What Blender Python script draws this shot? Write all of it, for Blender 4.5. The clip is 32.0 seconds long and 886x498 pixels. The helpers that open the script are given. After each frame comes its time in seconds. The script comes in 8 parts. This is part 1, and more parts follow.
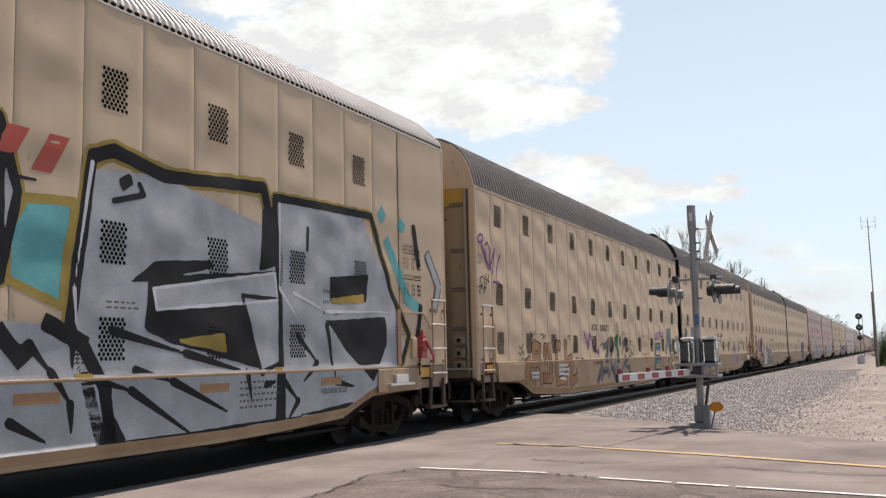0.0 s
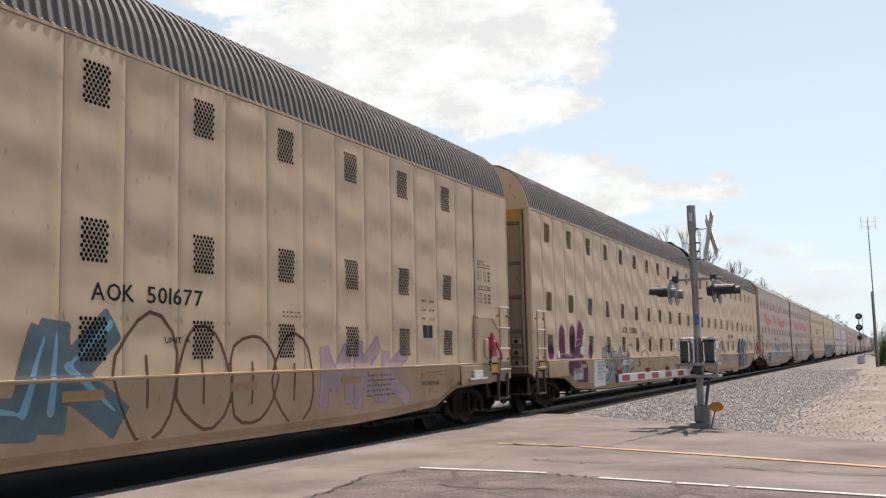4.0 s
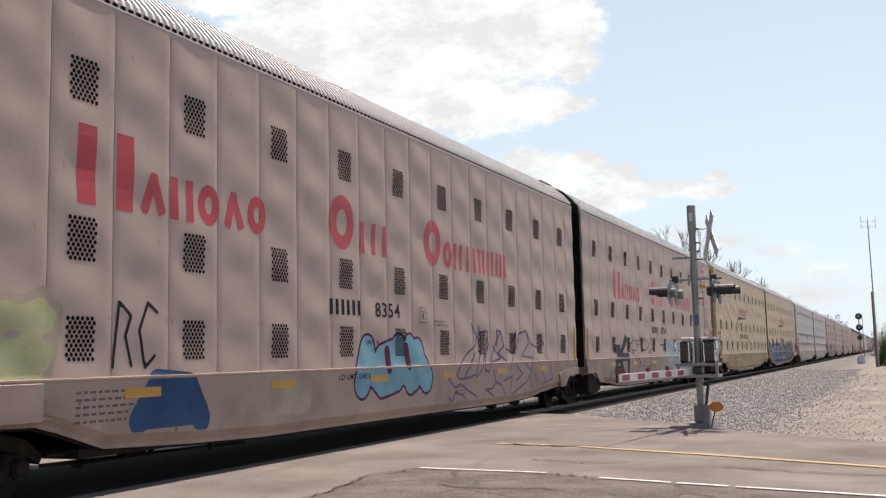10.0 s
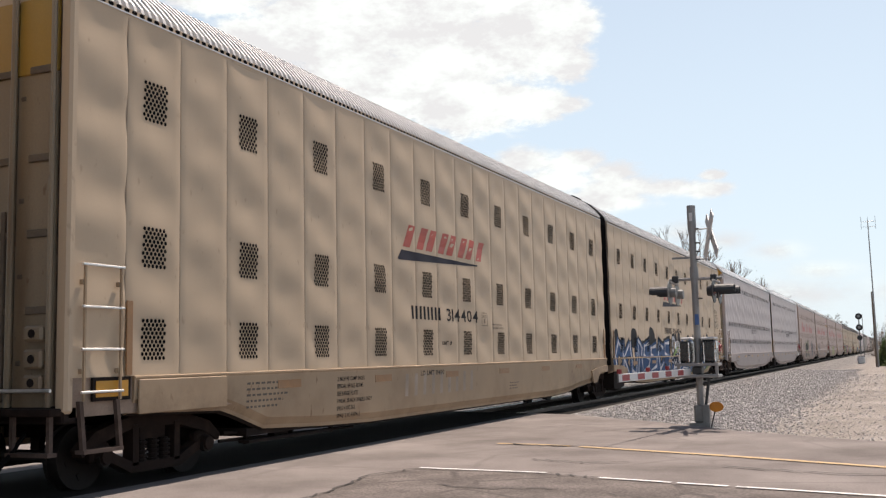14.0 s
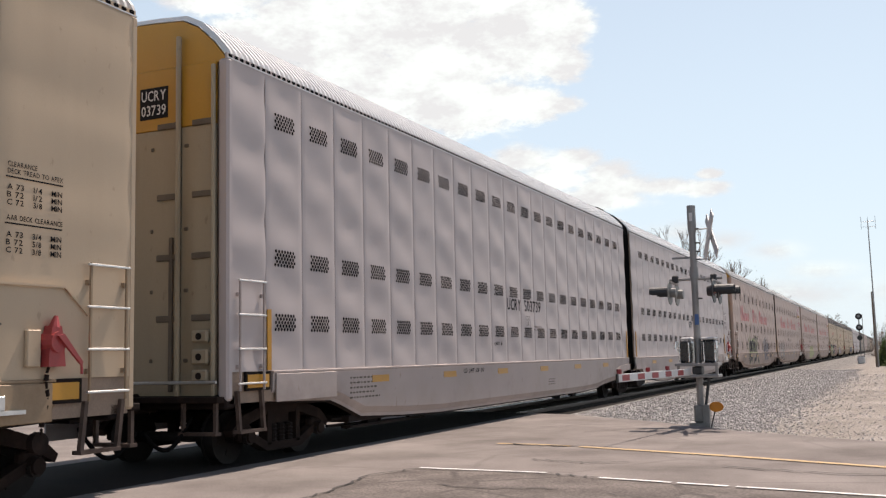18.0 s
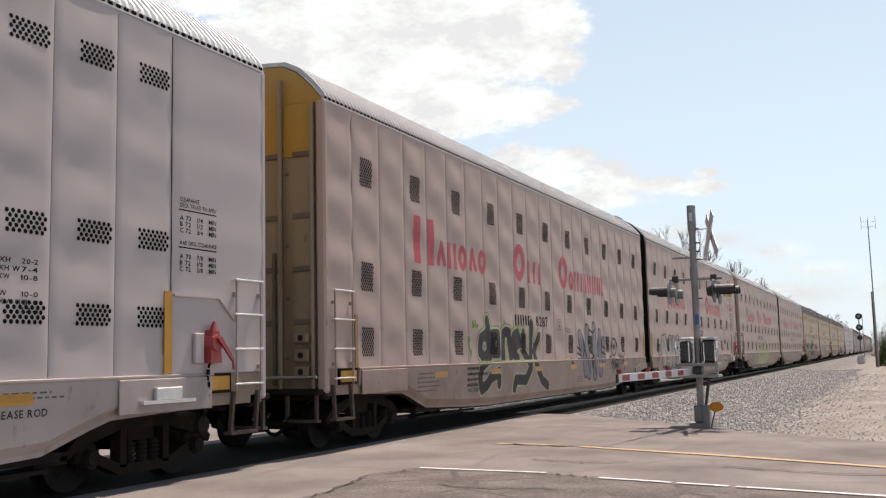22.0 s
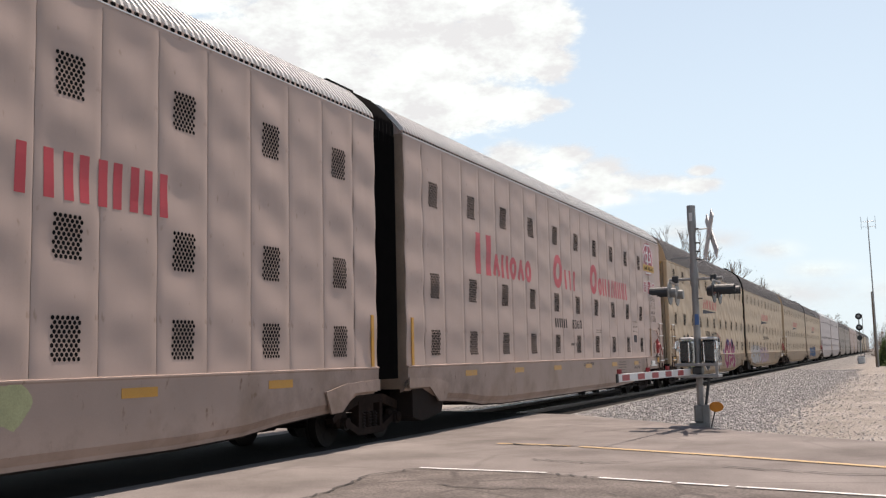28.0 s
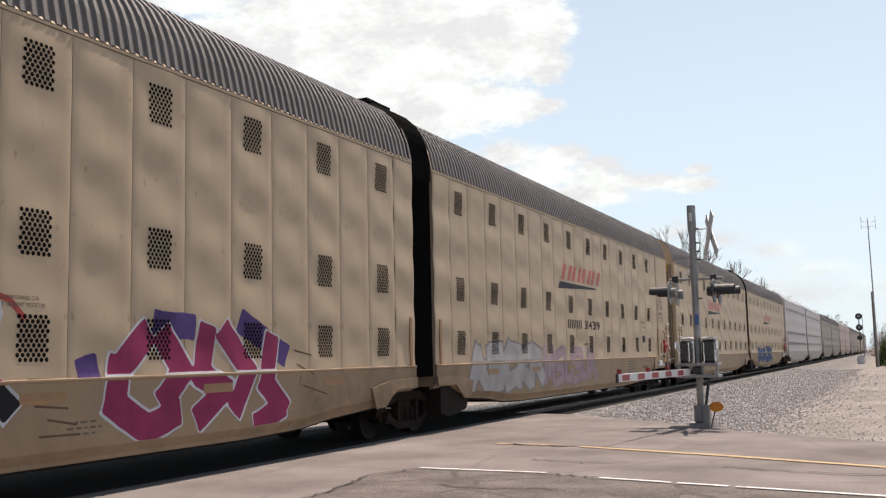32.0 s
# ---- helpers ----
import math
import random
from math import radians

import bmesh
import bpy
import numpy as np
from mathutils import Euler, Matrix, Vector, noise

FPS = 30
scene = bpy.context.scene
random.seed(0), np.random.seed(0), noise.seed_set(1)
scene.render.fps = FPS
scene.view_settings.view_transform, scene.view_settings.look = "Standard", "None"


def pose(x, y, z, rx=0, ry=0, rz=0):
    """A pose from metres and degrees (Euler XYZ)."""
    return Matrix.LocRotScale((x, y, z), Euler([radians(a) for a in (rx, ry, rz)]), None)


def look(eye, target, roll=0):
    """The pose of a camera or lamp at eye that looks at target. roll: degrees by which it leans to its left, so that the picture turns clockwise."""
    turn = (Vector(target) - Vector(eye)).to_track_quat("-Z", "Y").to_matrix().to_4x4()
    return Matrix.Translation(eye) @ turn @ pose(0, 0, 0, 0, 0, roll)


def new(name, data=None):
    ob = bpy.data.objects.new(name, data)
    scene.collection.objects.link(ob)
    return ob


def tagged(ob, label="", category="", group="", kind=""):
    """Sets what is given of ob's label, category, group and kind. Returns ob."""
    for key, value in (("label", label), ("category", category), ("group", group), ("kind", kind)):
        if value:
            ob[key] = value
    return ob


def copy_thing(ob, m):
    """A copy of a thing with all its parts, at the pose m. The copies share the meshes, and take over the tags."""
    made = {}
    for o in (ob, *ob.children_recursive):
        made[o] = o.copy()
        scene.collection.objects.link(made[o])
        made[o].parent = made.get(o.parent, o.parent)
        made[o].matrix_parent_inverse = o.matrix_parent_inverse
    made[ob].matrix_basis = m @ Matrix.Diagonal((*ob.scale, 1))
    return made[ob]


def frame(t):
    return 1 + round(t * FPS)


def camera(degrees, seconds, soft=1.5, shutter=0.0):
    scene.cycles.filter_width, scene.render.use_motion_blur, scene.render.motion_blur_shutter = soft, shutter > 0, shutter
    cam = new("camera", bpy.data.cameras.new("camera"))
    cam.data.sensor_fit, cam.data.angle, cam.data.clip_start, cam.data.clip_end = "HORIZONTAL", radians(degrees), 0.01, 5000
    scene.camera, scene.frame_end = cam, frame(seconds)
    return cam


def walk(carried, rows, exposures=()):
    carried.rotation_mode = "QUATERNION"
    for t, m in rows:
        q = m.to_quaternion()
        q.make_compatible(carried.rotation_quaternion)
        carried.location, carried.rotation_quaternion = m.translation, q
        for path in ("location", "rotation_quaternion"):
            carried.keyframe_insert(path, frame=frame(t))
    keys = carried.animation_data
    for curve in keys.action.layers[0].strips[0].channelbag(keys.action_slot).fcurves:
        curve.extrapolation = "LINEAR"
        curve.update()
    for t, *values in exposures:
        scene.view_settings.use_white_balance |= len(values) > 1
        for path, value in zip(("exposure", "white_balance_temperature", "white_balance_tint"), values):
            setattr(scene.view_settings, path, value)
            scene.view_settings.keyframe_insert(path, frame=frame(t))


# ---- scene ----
cam = camera(48.0, 32.0, soft=1.3)
EYE = pose(0.0, 0.0, 1.36, 96.24, 1.299, 24.21)
walk(cam, [(0.0, EYE), (32.0, EYE)], [(0.0, 0.74, 7400.0, 17.0), (32.0, 0.74, 7400.0, 17.0)])

# ---- world, sun, exposure ----
SUN_EL, SUN_AZ = 61.0, 7.2          # azimuth to the right of the track's far end
sun_way = Vector((math.sin(radians(SUN_AZ)) * math.cos(radians(SUN_EL)),
                  math.cos(radians(SUN_AZ)) * math.cos(radians(SUN_EL)), math.sin(radians(SUN_EL))))
world = bpy.data.worlds.new("world")
scene.world = world
world.use_nodes = True
wn, wl = world.node_tree.nodes, world.node_tree.links
sky = wn.new("ShaderNodeTexSky")
sky.sky_type = "NISHITA"
sky.sun_disc = False
sky.sun_elevation = radians(SUN_EL)
sky.sun_rotation = radians(SUN_AZ)
sky.air_density, sky.dust_density, sky.ozone_density = 1.0, 0.8, 1.5
wl.new(sky.outputs["Color"], wn["Background"].inputs["Color"])
wn["Background"].inputs["Strength"].default_value = 0.074
sun = new("sun", bpy.data.lights.new("sun", "SUN"))
sun.data.energy, sun.data.angle, sun.data.color = 3.9, radians(0.6), (1.0, 0.955, 0.9)
sun.matrix_world = look(sun_way * 60, (0, 0, 0))

# ---- helpers of this scene ----


def mesh_of(name, verts, faces, mats=(), fmat=None, smooth=False):
    me = bpy.data.meshes.new(name)
    me.from_pydata([tuple(v) for v in verts], [], [tuple(f) for f in faces])
    for m in mats:
        me.materials.append(m)
    if fmat is not None:
        me.polygons.foreach_set("material_index", fmat)
    if smooth:
        me.polygons.foreach_set("use_smooth", [True] * len(me.polygons))
    me.update()
    return me


def put(name, me, parent=None, label="", m=None):
    ob = new(name, me)
    if parent is not None:
        ob.parent = parent
    if m is not None:
        ob.matrix_basis = m
    if label:
        tagged(ob, label)
    return ob


def part(name, bm, material, parent=None, label="", smooth=False):
    me = bpy.data.meshes.new(name)
    bm.to_mesh(me)
    bm.free()
    me.materials.append(material)
    if smooth:
        me.polygons.foreach_set("use_smooth", [True] * len(me.polygons))
    return put(name, me, parent, label)


def bm_box(bm, x0, x1, y0, y1, z0, z1, bevel=0.0):
    r = bmesh.ops.create_cube(bm, size=1, matrix=Matrix.LocRotScale(((x0 + x1) / 2, (y0 + y1) / 2, (z0 + z1) / 2), None, (abs(x1 - x0), abs(y1 - y0), abs(z1 - z0))))
    if bevel:
        es = list({e for v in r["verts"] for e in v.link_edges})
        bmesh.ops.bevel(bm, geom=es, offset=bevel, segments=1, affect="EDGES")
    return bm


def box(*a, bevel=0.0):
    return bm_box(bmesh.new(), *a, bevel=bevel)


def bm_rod(bm, p, q, r, n=8, r2=None):
    p, q = Vector(p), Vector(q)
    d = q - p
    m = Matrix.Translation((p + q) / 2) @ d.to_track_quat("Z", "Y").to_matrix().to_4x4()
    bmesh.ops.create_cone(bm, cap_ends=True, segments=n, radius1=r, radius2=r if r2 is None else r2, depth=d.length, matrix=m)
    return bm


def rod(p, q, r, n=8, r2=None):
    return bm_rod(bmesh.new(), p, q, r, n, r2)


def bm_prism(bm, pts, axis, a, b):
    """Extrudes a polygon along an axis from a to b; pts are the two other coordinates in xyz order."""
    def at(u, v, w):
        return {"x": (w, u, v), "y": (u, w, v), "z": (u, v, w)}[axis]
    lo = [bm.verts.new(at(u, v, a)) for u, v in pts]
    hi = [bm.verts.new(at(u, v, b)) for u, v in pts]
    bm.faces.new(lo)
    bm.faces.new(hi[::-1])
    for i in range(len(pts)):
        j = (i + 1) % len(pts)
        bm.faces.new((lo[j], lo[i], hi[i], hi[j]))
    bmesh.ops.recalc_face_normals(bm, faces=bm.faces[:])
    return bm


def prism(pts, axis, a, b):
    return bm_prism(bmesh.new(), pts, axis, a, b)


# ---- stencil characters, made once ----
GLYPHS = {}
for c in "ABCDEFGHIJKLMNOPRSTUVWXYZ0123456789-/":
    cu = bpy.data.curves.new("lettering", "FONT")
    cu.body, cu.resolution_u, cu.offset = c, 2, 0.012
    ob = new("lettering", cu)
    me = bpy.data.meshes.new_from_object(ob.evaluated_get(bpy.context.evaluated_depsgraph_get()))
    x0 = min(v.co.x for v in me.vertices)
    GLYPHS[c] = ([(v.co.x - x0, v.co.y) for v in me.vertices], [tuple(p.vertices) for p in me.polygons], max(v.co.x for v in me.vertices) - x0)
    bpy.data.objects.remove(ob)
    bpy.data.meshes.remove(me)
    bpy.data.curves.remove(cu)


def spelled(text):
    """The flat outlines of a line of stencilled characters, and their width."""
    vs, fs, x = [], [], 0.0
    for c in text:
        if c in GLYPHS:
            gv, gf, w = GLYPHS[c]
            o = len(vs)
            vs += [(x + a, b) for a, b in gv]
            fs += [tuple(q + o for q in f) for f in gf]
            x += w + 0.10
        else:
            x += 0.38
    return vs, fs, x - 0.10


# ---- materials ----


def mat(name, base, rough=0.6, metal=0.0, var=0.12, scale=3.0, fine=60.0, bump=0.15, stain=None, stain_amount=0.35, streak=False, spec=0.5, rnd=0.0, island=0.0, rust=0.0):
    """A surface with two scales of variation, fine relief and, where given, stains of their own shape."""
    m = bpy.data.materials.new(name)
    m.use_nodes = True
    n, l = m.node_tree.nodes, m.node_tree.links
    b = n["Principled BSDF"]
    tc = n.new("ShaderNodeTexCoord")
    mp = n.new("ShaderNodeMapping")
    l.new(tc.outputs["Object"], mp.inputs["Vector"])
    if streak:
        mp.inputs["Scale"].default_value = (1, 1, 0.12)
    big = n.new("ShaderNodeTexNoise")
    big.inputs["Scale"].default_value, big.inputs["Detail"].default_value = scale, 5
    l.new(mp.outputs[0], big.inputs["Vector"])
    small = n.new("ShaderNodeTexNoise")
    small.inputs["Scale"].default_value, small.inputs["Detail"].default_value = fine, 3
    l.new(tc.outputs["Object"], small.inputs["Vector"])
    add = n.new("ShaderNodeMath")
    add.operation = "MULTIPLY_ADD"
    l.new(small.outputs[0], add.inputs[0])
    add.inputs[1].default_value = 0.5
    l.new(big.outputs[0], add.inputs[2])
    last = add.outputs[0]
    if rnd:
        oi = n.new("ShaderNodeObjectInfo")
        ra = n.new("ShaderNodeMath")
        ra.operation = "MULTIPLY_ADD"
        l.new(oi.outputs["Random"], ra.inputs[0])
        ra.inputs[1].default_value = rnd
        l.new(last, ra.inputs[2])
        last = ra.outputs[0]
    if island:
        ge = n.new("ShaderNodeNewGeometry")
        ia = n.new("ShaderNodeMath")
        ia.operation = "MULTIPLY_ADD"
        l.new(ge.outputs["Random Per Island"], ia.inputs[0])
        ia.inputs[1].default_value = island
        l.new(last, ia.inputs[2])
        last = ia.outputs[0]
    mr = n.new("ShaderNodeMapRange")
    mr.inputs["From Min"].default_value, mr.inputs["From Max"].default_value = 0.4, 1.1 + rnd + island
    mr.inputs["To Min"].default_value, mr.inputs["To Max"].default_value = 1 - var, 1 + var
    l.new(last, mr.inputs["Value"])
    hsv = n.new("ShaderNodeHueSaturation")
    hsv.inputs["Color"].default_value = (*base, 1)
    l.new(mr.outputs[0], hsv.inputs["Value"])
    col = hsv.outputs[0]
    if stain:
        st = n.new("ShaderNodeTexNoise")
        st.inputs["Scale"].default_value, st.inputs["Detail"].default_value = scale * 0.8, 8
        off = n.new("ShaderNodeMapping")
        off.inputs["Location"].default_value = (7, 3, 5)
        if streak:
            off.inputs["Scale"].default_value = (1, 1.5, 0.22)
        l.new(tc.outputs["Object"], off.inputs["Vector"])
        l.new(off.outputs[0], st.inputs["Vector"])
        sr = n.new("ShaderNodeMapRange")
        sr.inputs["From Min"].default_value, sr.inputs["From Max"].default_value = 0.52, 0.72
        sr.inputs["To Max"].default_value = stain_amount
        l.new(st.outputs[0], sr.inputs["Value"])
        mx = n.new("ShaderNodeMixRGB")
        l.new(sr.outputs[0], mx.inputs["Fac"])
        l.new(col, mx.inputs["Color1"])
        mx.inputs["Color2"].default_value = (*stain, 1)
        col = mx.outputs[0]
    if rust:
        rs = n.new("ShaderNodeTexNoise")
        rs.inputs["Scale"].default_value, rs.inputs["Detail"].default_value = 9, 6
        rp = n.new("ShaderNodeMapping")
        rp.inputs["Scale"].default_value = (1, 1, 0.5)
        l.new(tc.outputs["Object"], rp.inputs["Vector"])
        l.new(rp.outputs[0], rs.inputs["Vector"])
        rm = n.new("ShaderNodeMapRange")
        rm.inputs["From Min"].default_value, rm.inputs["From Max"].default_value = 0.66, 0.76
        rm.inputs["To Max"].default_value = rust
        l.new(rs.outputs[0], rm.inputs["Value"])
        rx = n.new("ShaderNodeMixRGB")
        l.new(rm.outputs[0], rx.inputs["Fac"])
        l.new(col, rx.inputs["Color1"])
        rx.inputs["Color2"].default_value = (0.14, 0.075, 0.04, 1)
        col = rx.outputs[0]
    l.new(col, b.inputs["Base Color"])
    rr = n.new("ShaderNodeMapRange")
    rr.inputs["To Min"].default_value, rr.inputs["To Max"].default_value = max(0.05, rough - 0.1), min(1, rough + 0.1)
    l.new(big.outputs[0], rr.inputs["Value"])
    l.new(rr.outputs[0], b.inputs["Roughness"])
    b.inputs["Metallic"].default_value = metal
    b.inputs["Specular IOR Level"].default_value = spec
    if bump:
        bp = n.new("ShaderNodeBump")
        bp.inputs["Strength"].default_value, bp.inputs["Distance"].default_value = bump, 0.01
        l.new(small.outputs[0], bp.inputs["Height"])
        l.new(bp.outputs[0], b.inputs["Normal"])
    return m


PAINT = {
    "cream": mat("cream_paint", (0.50, 0.372, 0.258), 0.55, spec=0.25, rust=0.6, var=0.09, scale=1.2, fine=90, bump=0.04, stain=(0.24, 0.17, 0.105), stain_amount=0.32, streak=True),
    "tan": mat("tan_paint", (0.475, 0.362, 0.255), 0.55, spec=0.25, rust=0.35, var=0.08, scale=1.2, fine=90, bump=0.04, stain=(0.36, 0.26, 0.17), stain_amount=0.12, streak=True),
    "grey": mat("warm_grey_paint", (0.415, 0.312, 0.272), 0.55, spec=0.25, rust=0.5, var=0.10, scale=1.2, fine=90, bump=0.04, stain=(0.28, 0.21, 0.16), stain_amount=0.28, streak=True),
    "white": mat("white_paint", (0.44, 0.382, 0.372), 0.5, spec=0.28, var=0.04, scale=1.2, fine=90, bump=0.03, stain=(0.5, 0.45, 0.4), stain_amount=0.1, streak=True),
}
PAINT.update({
    # these sill copies are dirtier than the side paints and darkened further for shade
    "cream_sill": mat("cream_sill_paint", (0.345, 0.24, 0.155), 0.6, spec=0.2, rust=0.8, var=0.12, scale=1.4, fine=70, bump=0.06, stain=(0.2, 0.125, 0.075), stain_amount=0.5),
    "tan_sill": mat("tan_sill_paint", (0.345, 0.25, 0.165), 0.6, spec=0.2, rust=0.7, var=0.12, scale=1.4, fine=70, bump=0.06, stain=(0.2, 0.125, 0.075), stain_amount=0.45),
    "grey_sill": mat("grey_sill_paint", (0.33, 0.246, 0.21), 0.6, spec=0.2, rust=0.8, var=0.12, scale=1.4, fine=70, bump=0.06, stain=(0.17, 0.115, 0.08), stain_amount=0.5),
    "white_sill": mat("white_sill_paint", (0.385, 0.325, 0.305), 0.55, spec=0.2, rust=0.4, var=0.08, scale=1.4, fine=70, bump=0.05, stain=(0.3, 0.25, 0.2), stain_amount=0.3),
    "buff": mat("buff_paint", (0.43, 0.325, 0.222), 0.55, spec=0.25, rust=0.6, var=0.09, scale=1.2, fine=90, bump=0.04, stain=(0.2, 0.14, 0.09), stain_amount=0.3, streak=True),
    "buff_sill": mat("buff_sill_paint", (0.29, 0.203, 0.13), 0.6, spec=0.2, rust=0.8, var=0.12, scale=1.4, fine=70, bump=0.06, stain=(0.17, 0.11, 0.065), stain_amount=0.5),
    # darker brown-grey paint, given only to units far down the track
    "dusty": mat("dark_brown_grey_paint", (0.27, 0.225, 0.19), 0.6, rust=0.6, var=0.14, scale=1.0, fine=60, bump=0.05, stain=(0.15, 0.11, 0.08), stain_amount=0.5, streak=True),
    "dusty_sill": mat("dark_brown_grey_sill_paint", (0.24, 0.19, 0.155), 0.6, rust=0.6, var=0.14, scale=1.0, fine=60, bump=0.05, stain=(0.13, 0.09, 0.06), stain_amount=0.5),
})


def dust_and_shade(m, amount, height):
    """Brown dust in blotches round the bogies at both ends of a unit, and painted shade lower down."""
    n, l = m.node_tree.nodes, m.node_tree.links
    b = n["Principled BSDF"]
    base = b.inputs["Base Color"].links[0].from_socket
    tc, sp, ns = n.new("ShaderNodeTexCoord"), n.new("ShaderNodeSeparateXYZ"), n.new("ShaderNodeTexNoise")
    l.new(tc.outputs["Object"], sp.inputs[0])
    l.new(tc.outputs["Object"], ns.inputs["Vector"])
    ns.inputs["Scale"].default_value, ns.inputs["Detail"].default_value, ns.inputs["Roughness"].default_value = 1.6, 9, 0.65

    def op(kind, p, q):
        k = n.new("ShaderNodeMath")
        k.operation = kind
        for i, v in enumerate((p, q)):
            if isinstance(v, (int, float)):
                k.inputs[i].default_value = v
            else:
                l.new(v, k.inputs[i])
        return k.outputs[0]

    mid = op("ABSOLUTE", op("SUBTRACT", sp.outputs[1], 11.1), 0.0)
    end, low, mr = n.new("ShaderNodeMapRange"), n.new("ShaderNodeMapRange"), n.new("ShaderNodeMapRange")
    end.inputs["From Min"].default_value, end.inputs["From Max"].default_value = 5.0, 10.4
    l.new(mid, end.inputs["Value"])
    # the low term paints shade into the sill's colour
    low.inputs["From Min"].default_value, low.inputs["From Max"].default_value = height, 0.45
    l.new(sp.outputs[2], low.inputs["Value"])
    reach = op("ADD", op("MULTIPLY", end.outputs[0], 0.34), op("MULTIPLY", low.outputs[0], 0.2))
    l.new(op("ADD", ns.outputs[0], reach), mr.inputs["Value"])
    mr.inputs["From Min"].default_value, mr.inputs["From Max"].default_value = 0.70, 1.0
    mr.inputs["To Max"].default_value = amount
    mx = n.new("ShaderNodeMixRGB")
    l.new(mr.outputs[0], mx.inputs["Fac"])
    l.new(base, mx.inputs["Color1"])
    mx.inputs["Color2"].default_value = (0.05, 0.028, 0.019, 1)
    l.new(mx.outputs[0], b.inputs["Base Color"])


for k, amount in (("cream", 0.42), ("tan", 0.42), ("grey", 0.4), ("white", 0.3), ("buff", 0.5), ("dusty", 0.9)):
    dust_and_shade(PAINT[k + "_sill"], amount, 1.15)
ROOF = {
    "steel": mat("weathered_grey_roof", (0.155, 0.143, 0.138), 0.7, 0.0, spec=0.2, var=0.2, scale=2, fine=50, bump=0.1, stain=(0.14, 0.13, 0.13), streak=False),
    "pale": mat("galvanised_roof", (0.46, 0.45, 0.44), 0.5, 0.1, var=0.1, scale=2, fine=50, bump=0.06),
    "bright": mat("white_galvanised_roof", (0.62, 0.62, 0.62), 0.4, 0.1, var=0.06, scale=2, fine=50, bump=0.05),
}
HOLE = mat("vent_hole", (0.008, 0.007, 0.007), 0.95, bump=0, spec=0.05)
FADED = mat("faded_stencil", (0.12, 0.10, 0.085), 0.8, var=0.3, scale=6, bump=0, spec=0.15)
BROWN = mat("grimy_brown", (0.12, 0.095, 0.07), 0.8, var=0.3, scale=5)
SEAM = mat("seam_dirt", (0.27, 0.2, 0.155), 0.8, var=0.3, scale=2, spec=0.15)
BLACK = mat("black_rubber", (0.0055, 0.005, 0.005), 0.95, var=0.3, scale=4, fine=40, spec=0.05)
GRIME = mat("underframe_grime", (0.013, 0.0085, 0.0072), 0.9, var=0.35, scale=3, fine=40, bump=0.3, stain=(0.034, 0.018, 0.012), spec=0.2)
DUSTY = mat("dust_caked_steel", (0.017, 0.0105, 0.0085), 0.9, var=0.4, scale=4, fine=40, bump=0.3, stain=(0.045, 0.027, 0.019), stain_amount=0.6, spec=0.15)
STEPP = mat("scuffed_step_paint", (0.085, 0.06, 0.05), 0.75, var=0.35, scale=6, bump=0.2, stain=(0.04, 0.025, 0.018), stain_amount=0.8, spec=0.2)
STEEL = mat("galvanised_steel", (0.62, 0.61, 0.60), 0.32, 0.7, var=0.15, scale=8)
WHEEL = mat("wheel_steel", (0.018, 0.015, 0.014), 0.65, 0.3, var=0.3, scale=5, spec=0.2)
AMBERDOOR = mat("door_amber", (0.44, 0.225, 0.025), 0.5, var=0.12, scale=2, stain=(0.3, 0.15, 0.03), streak=True)
YELLOW = mat("door_yellow", (0.36, 0.215, 0.04), 0.5, var=0.15, scale=2, stain=(0.3, 0.17, 0.05), streak=True)
CREAMDOOR = mat("door_pale_cream", (0.34, 0.28, 0.2), 0.55, var=0.12, scale=2, rust=0.4, stain=(0.15, 0.1, 0.06), stain_amount=0.4, streak=True, spec=0.25)
DOORPAINT = mat("door_cream", (0.235, 0.182, 0.122), 0.55, var=0.2, scale=2, rust=0.8, stain=(0.13, 0.075, 0.04), stain_amount=0.8, streak=True)
REFLECT = mat("amber_reflector", (0.43, 0.205, 0.02), 0.35, var=0.1, scale=6)
REFDULL = mat("faded_reflector", (0.27, 0.14, 0.06), 0.5, var=0.15, scale=6)
AMBER = mat("amber_paint", (0.46, 0.22, 0.02), 0.5, var=0.12, scale=4)
REDP = mat("brake_red", (0.32, 0.04, 0.04), 0.45, var=0.2, scale=8)
INK = mat("lettering_black", (0.014, 0.012, 0.013), 0.7, var=0.2, scale=5, bump=0, spec=0.15)
LETRED = mat("lettering_red", (0.42, 0.028, 0.04), 0.5, var=0.12, scale=4, bump=0)
ORANGERED = mat("emblem_red", (0.40, 0.05, 0.025), 0.5, var=0.12, scale=4, bump=0)
WHITEP = mat("sign_white", (0.55, 0.54, 0.54), 0.5, var=0.08, scale=4, bump=0)
GOLD = mat("ribbon_gold", (0.5, 0.27, 0.03), 0.5, var=0.1, scale=4, bump=0)
NAVY = mat("emblem_navy", (0.018, 0.016, 0.026), 0.6, var=0.12, scale=4, bump=0, spec=0.15)

# ---- the train's plan ----
PITCH = 22.15            # joint to joint
TRACK_X = -9.127
HALF = 1.52              # half the cars' width
BELT = 1.24              # top of the side sill
PANEL = 0.918
LEAN = 0.045             # the sill draws in towards its lower edge
WAY = ((0.0, 0.0), (4.0, 40.91), (8.0, 81.96), (12.0, 123.2), (16.0, 164.67), (20.0, 206.43), (24.0, 248.51), (28.0, 290.97), (32.0, 333.86))
FIRST = 17.75            # where the first coupling stands at 0 s


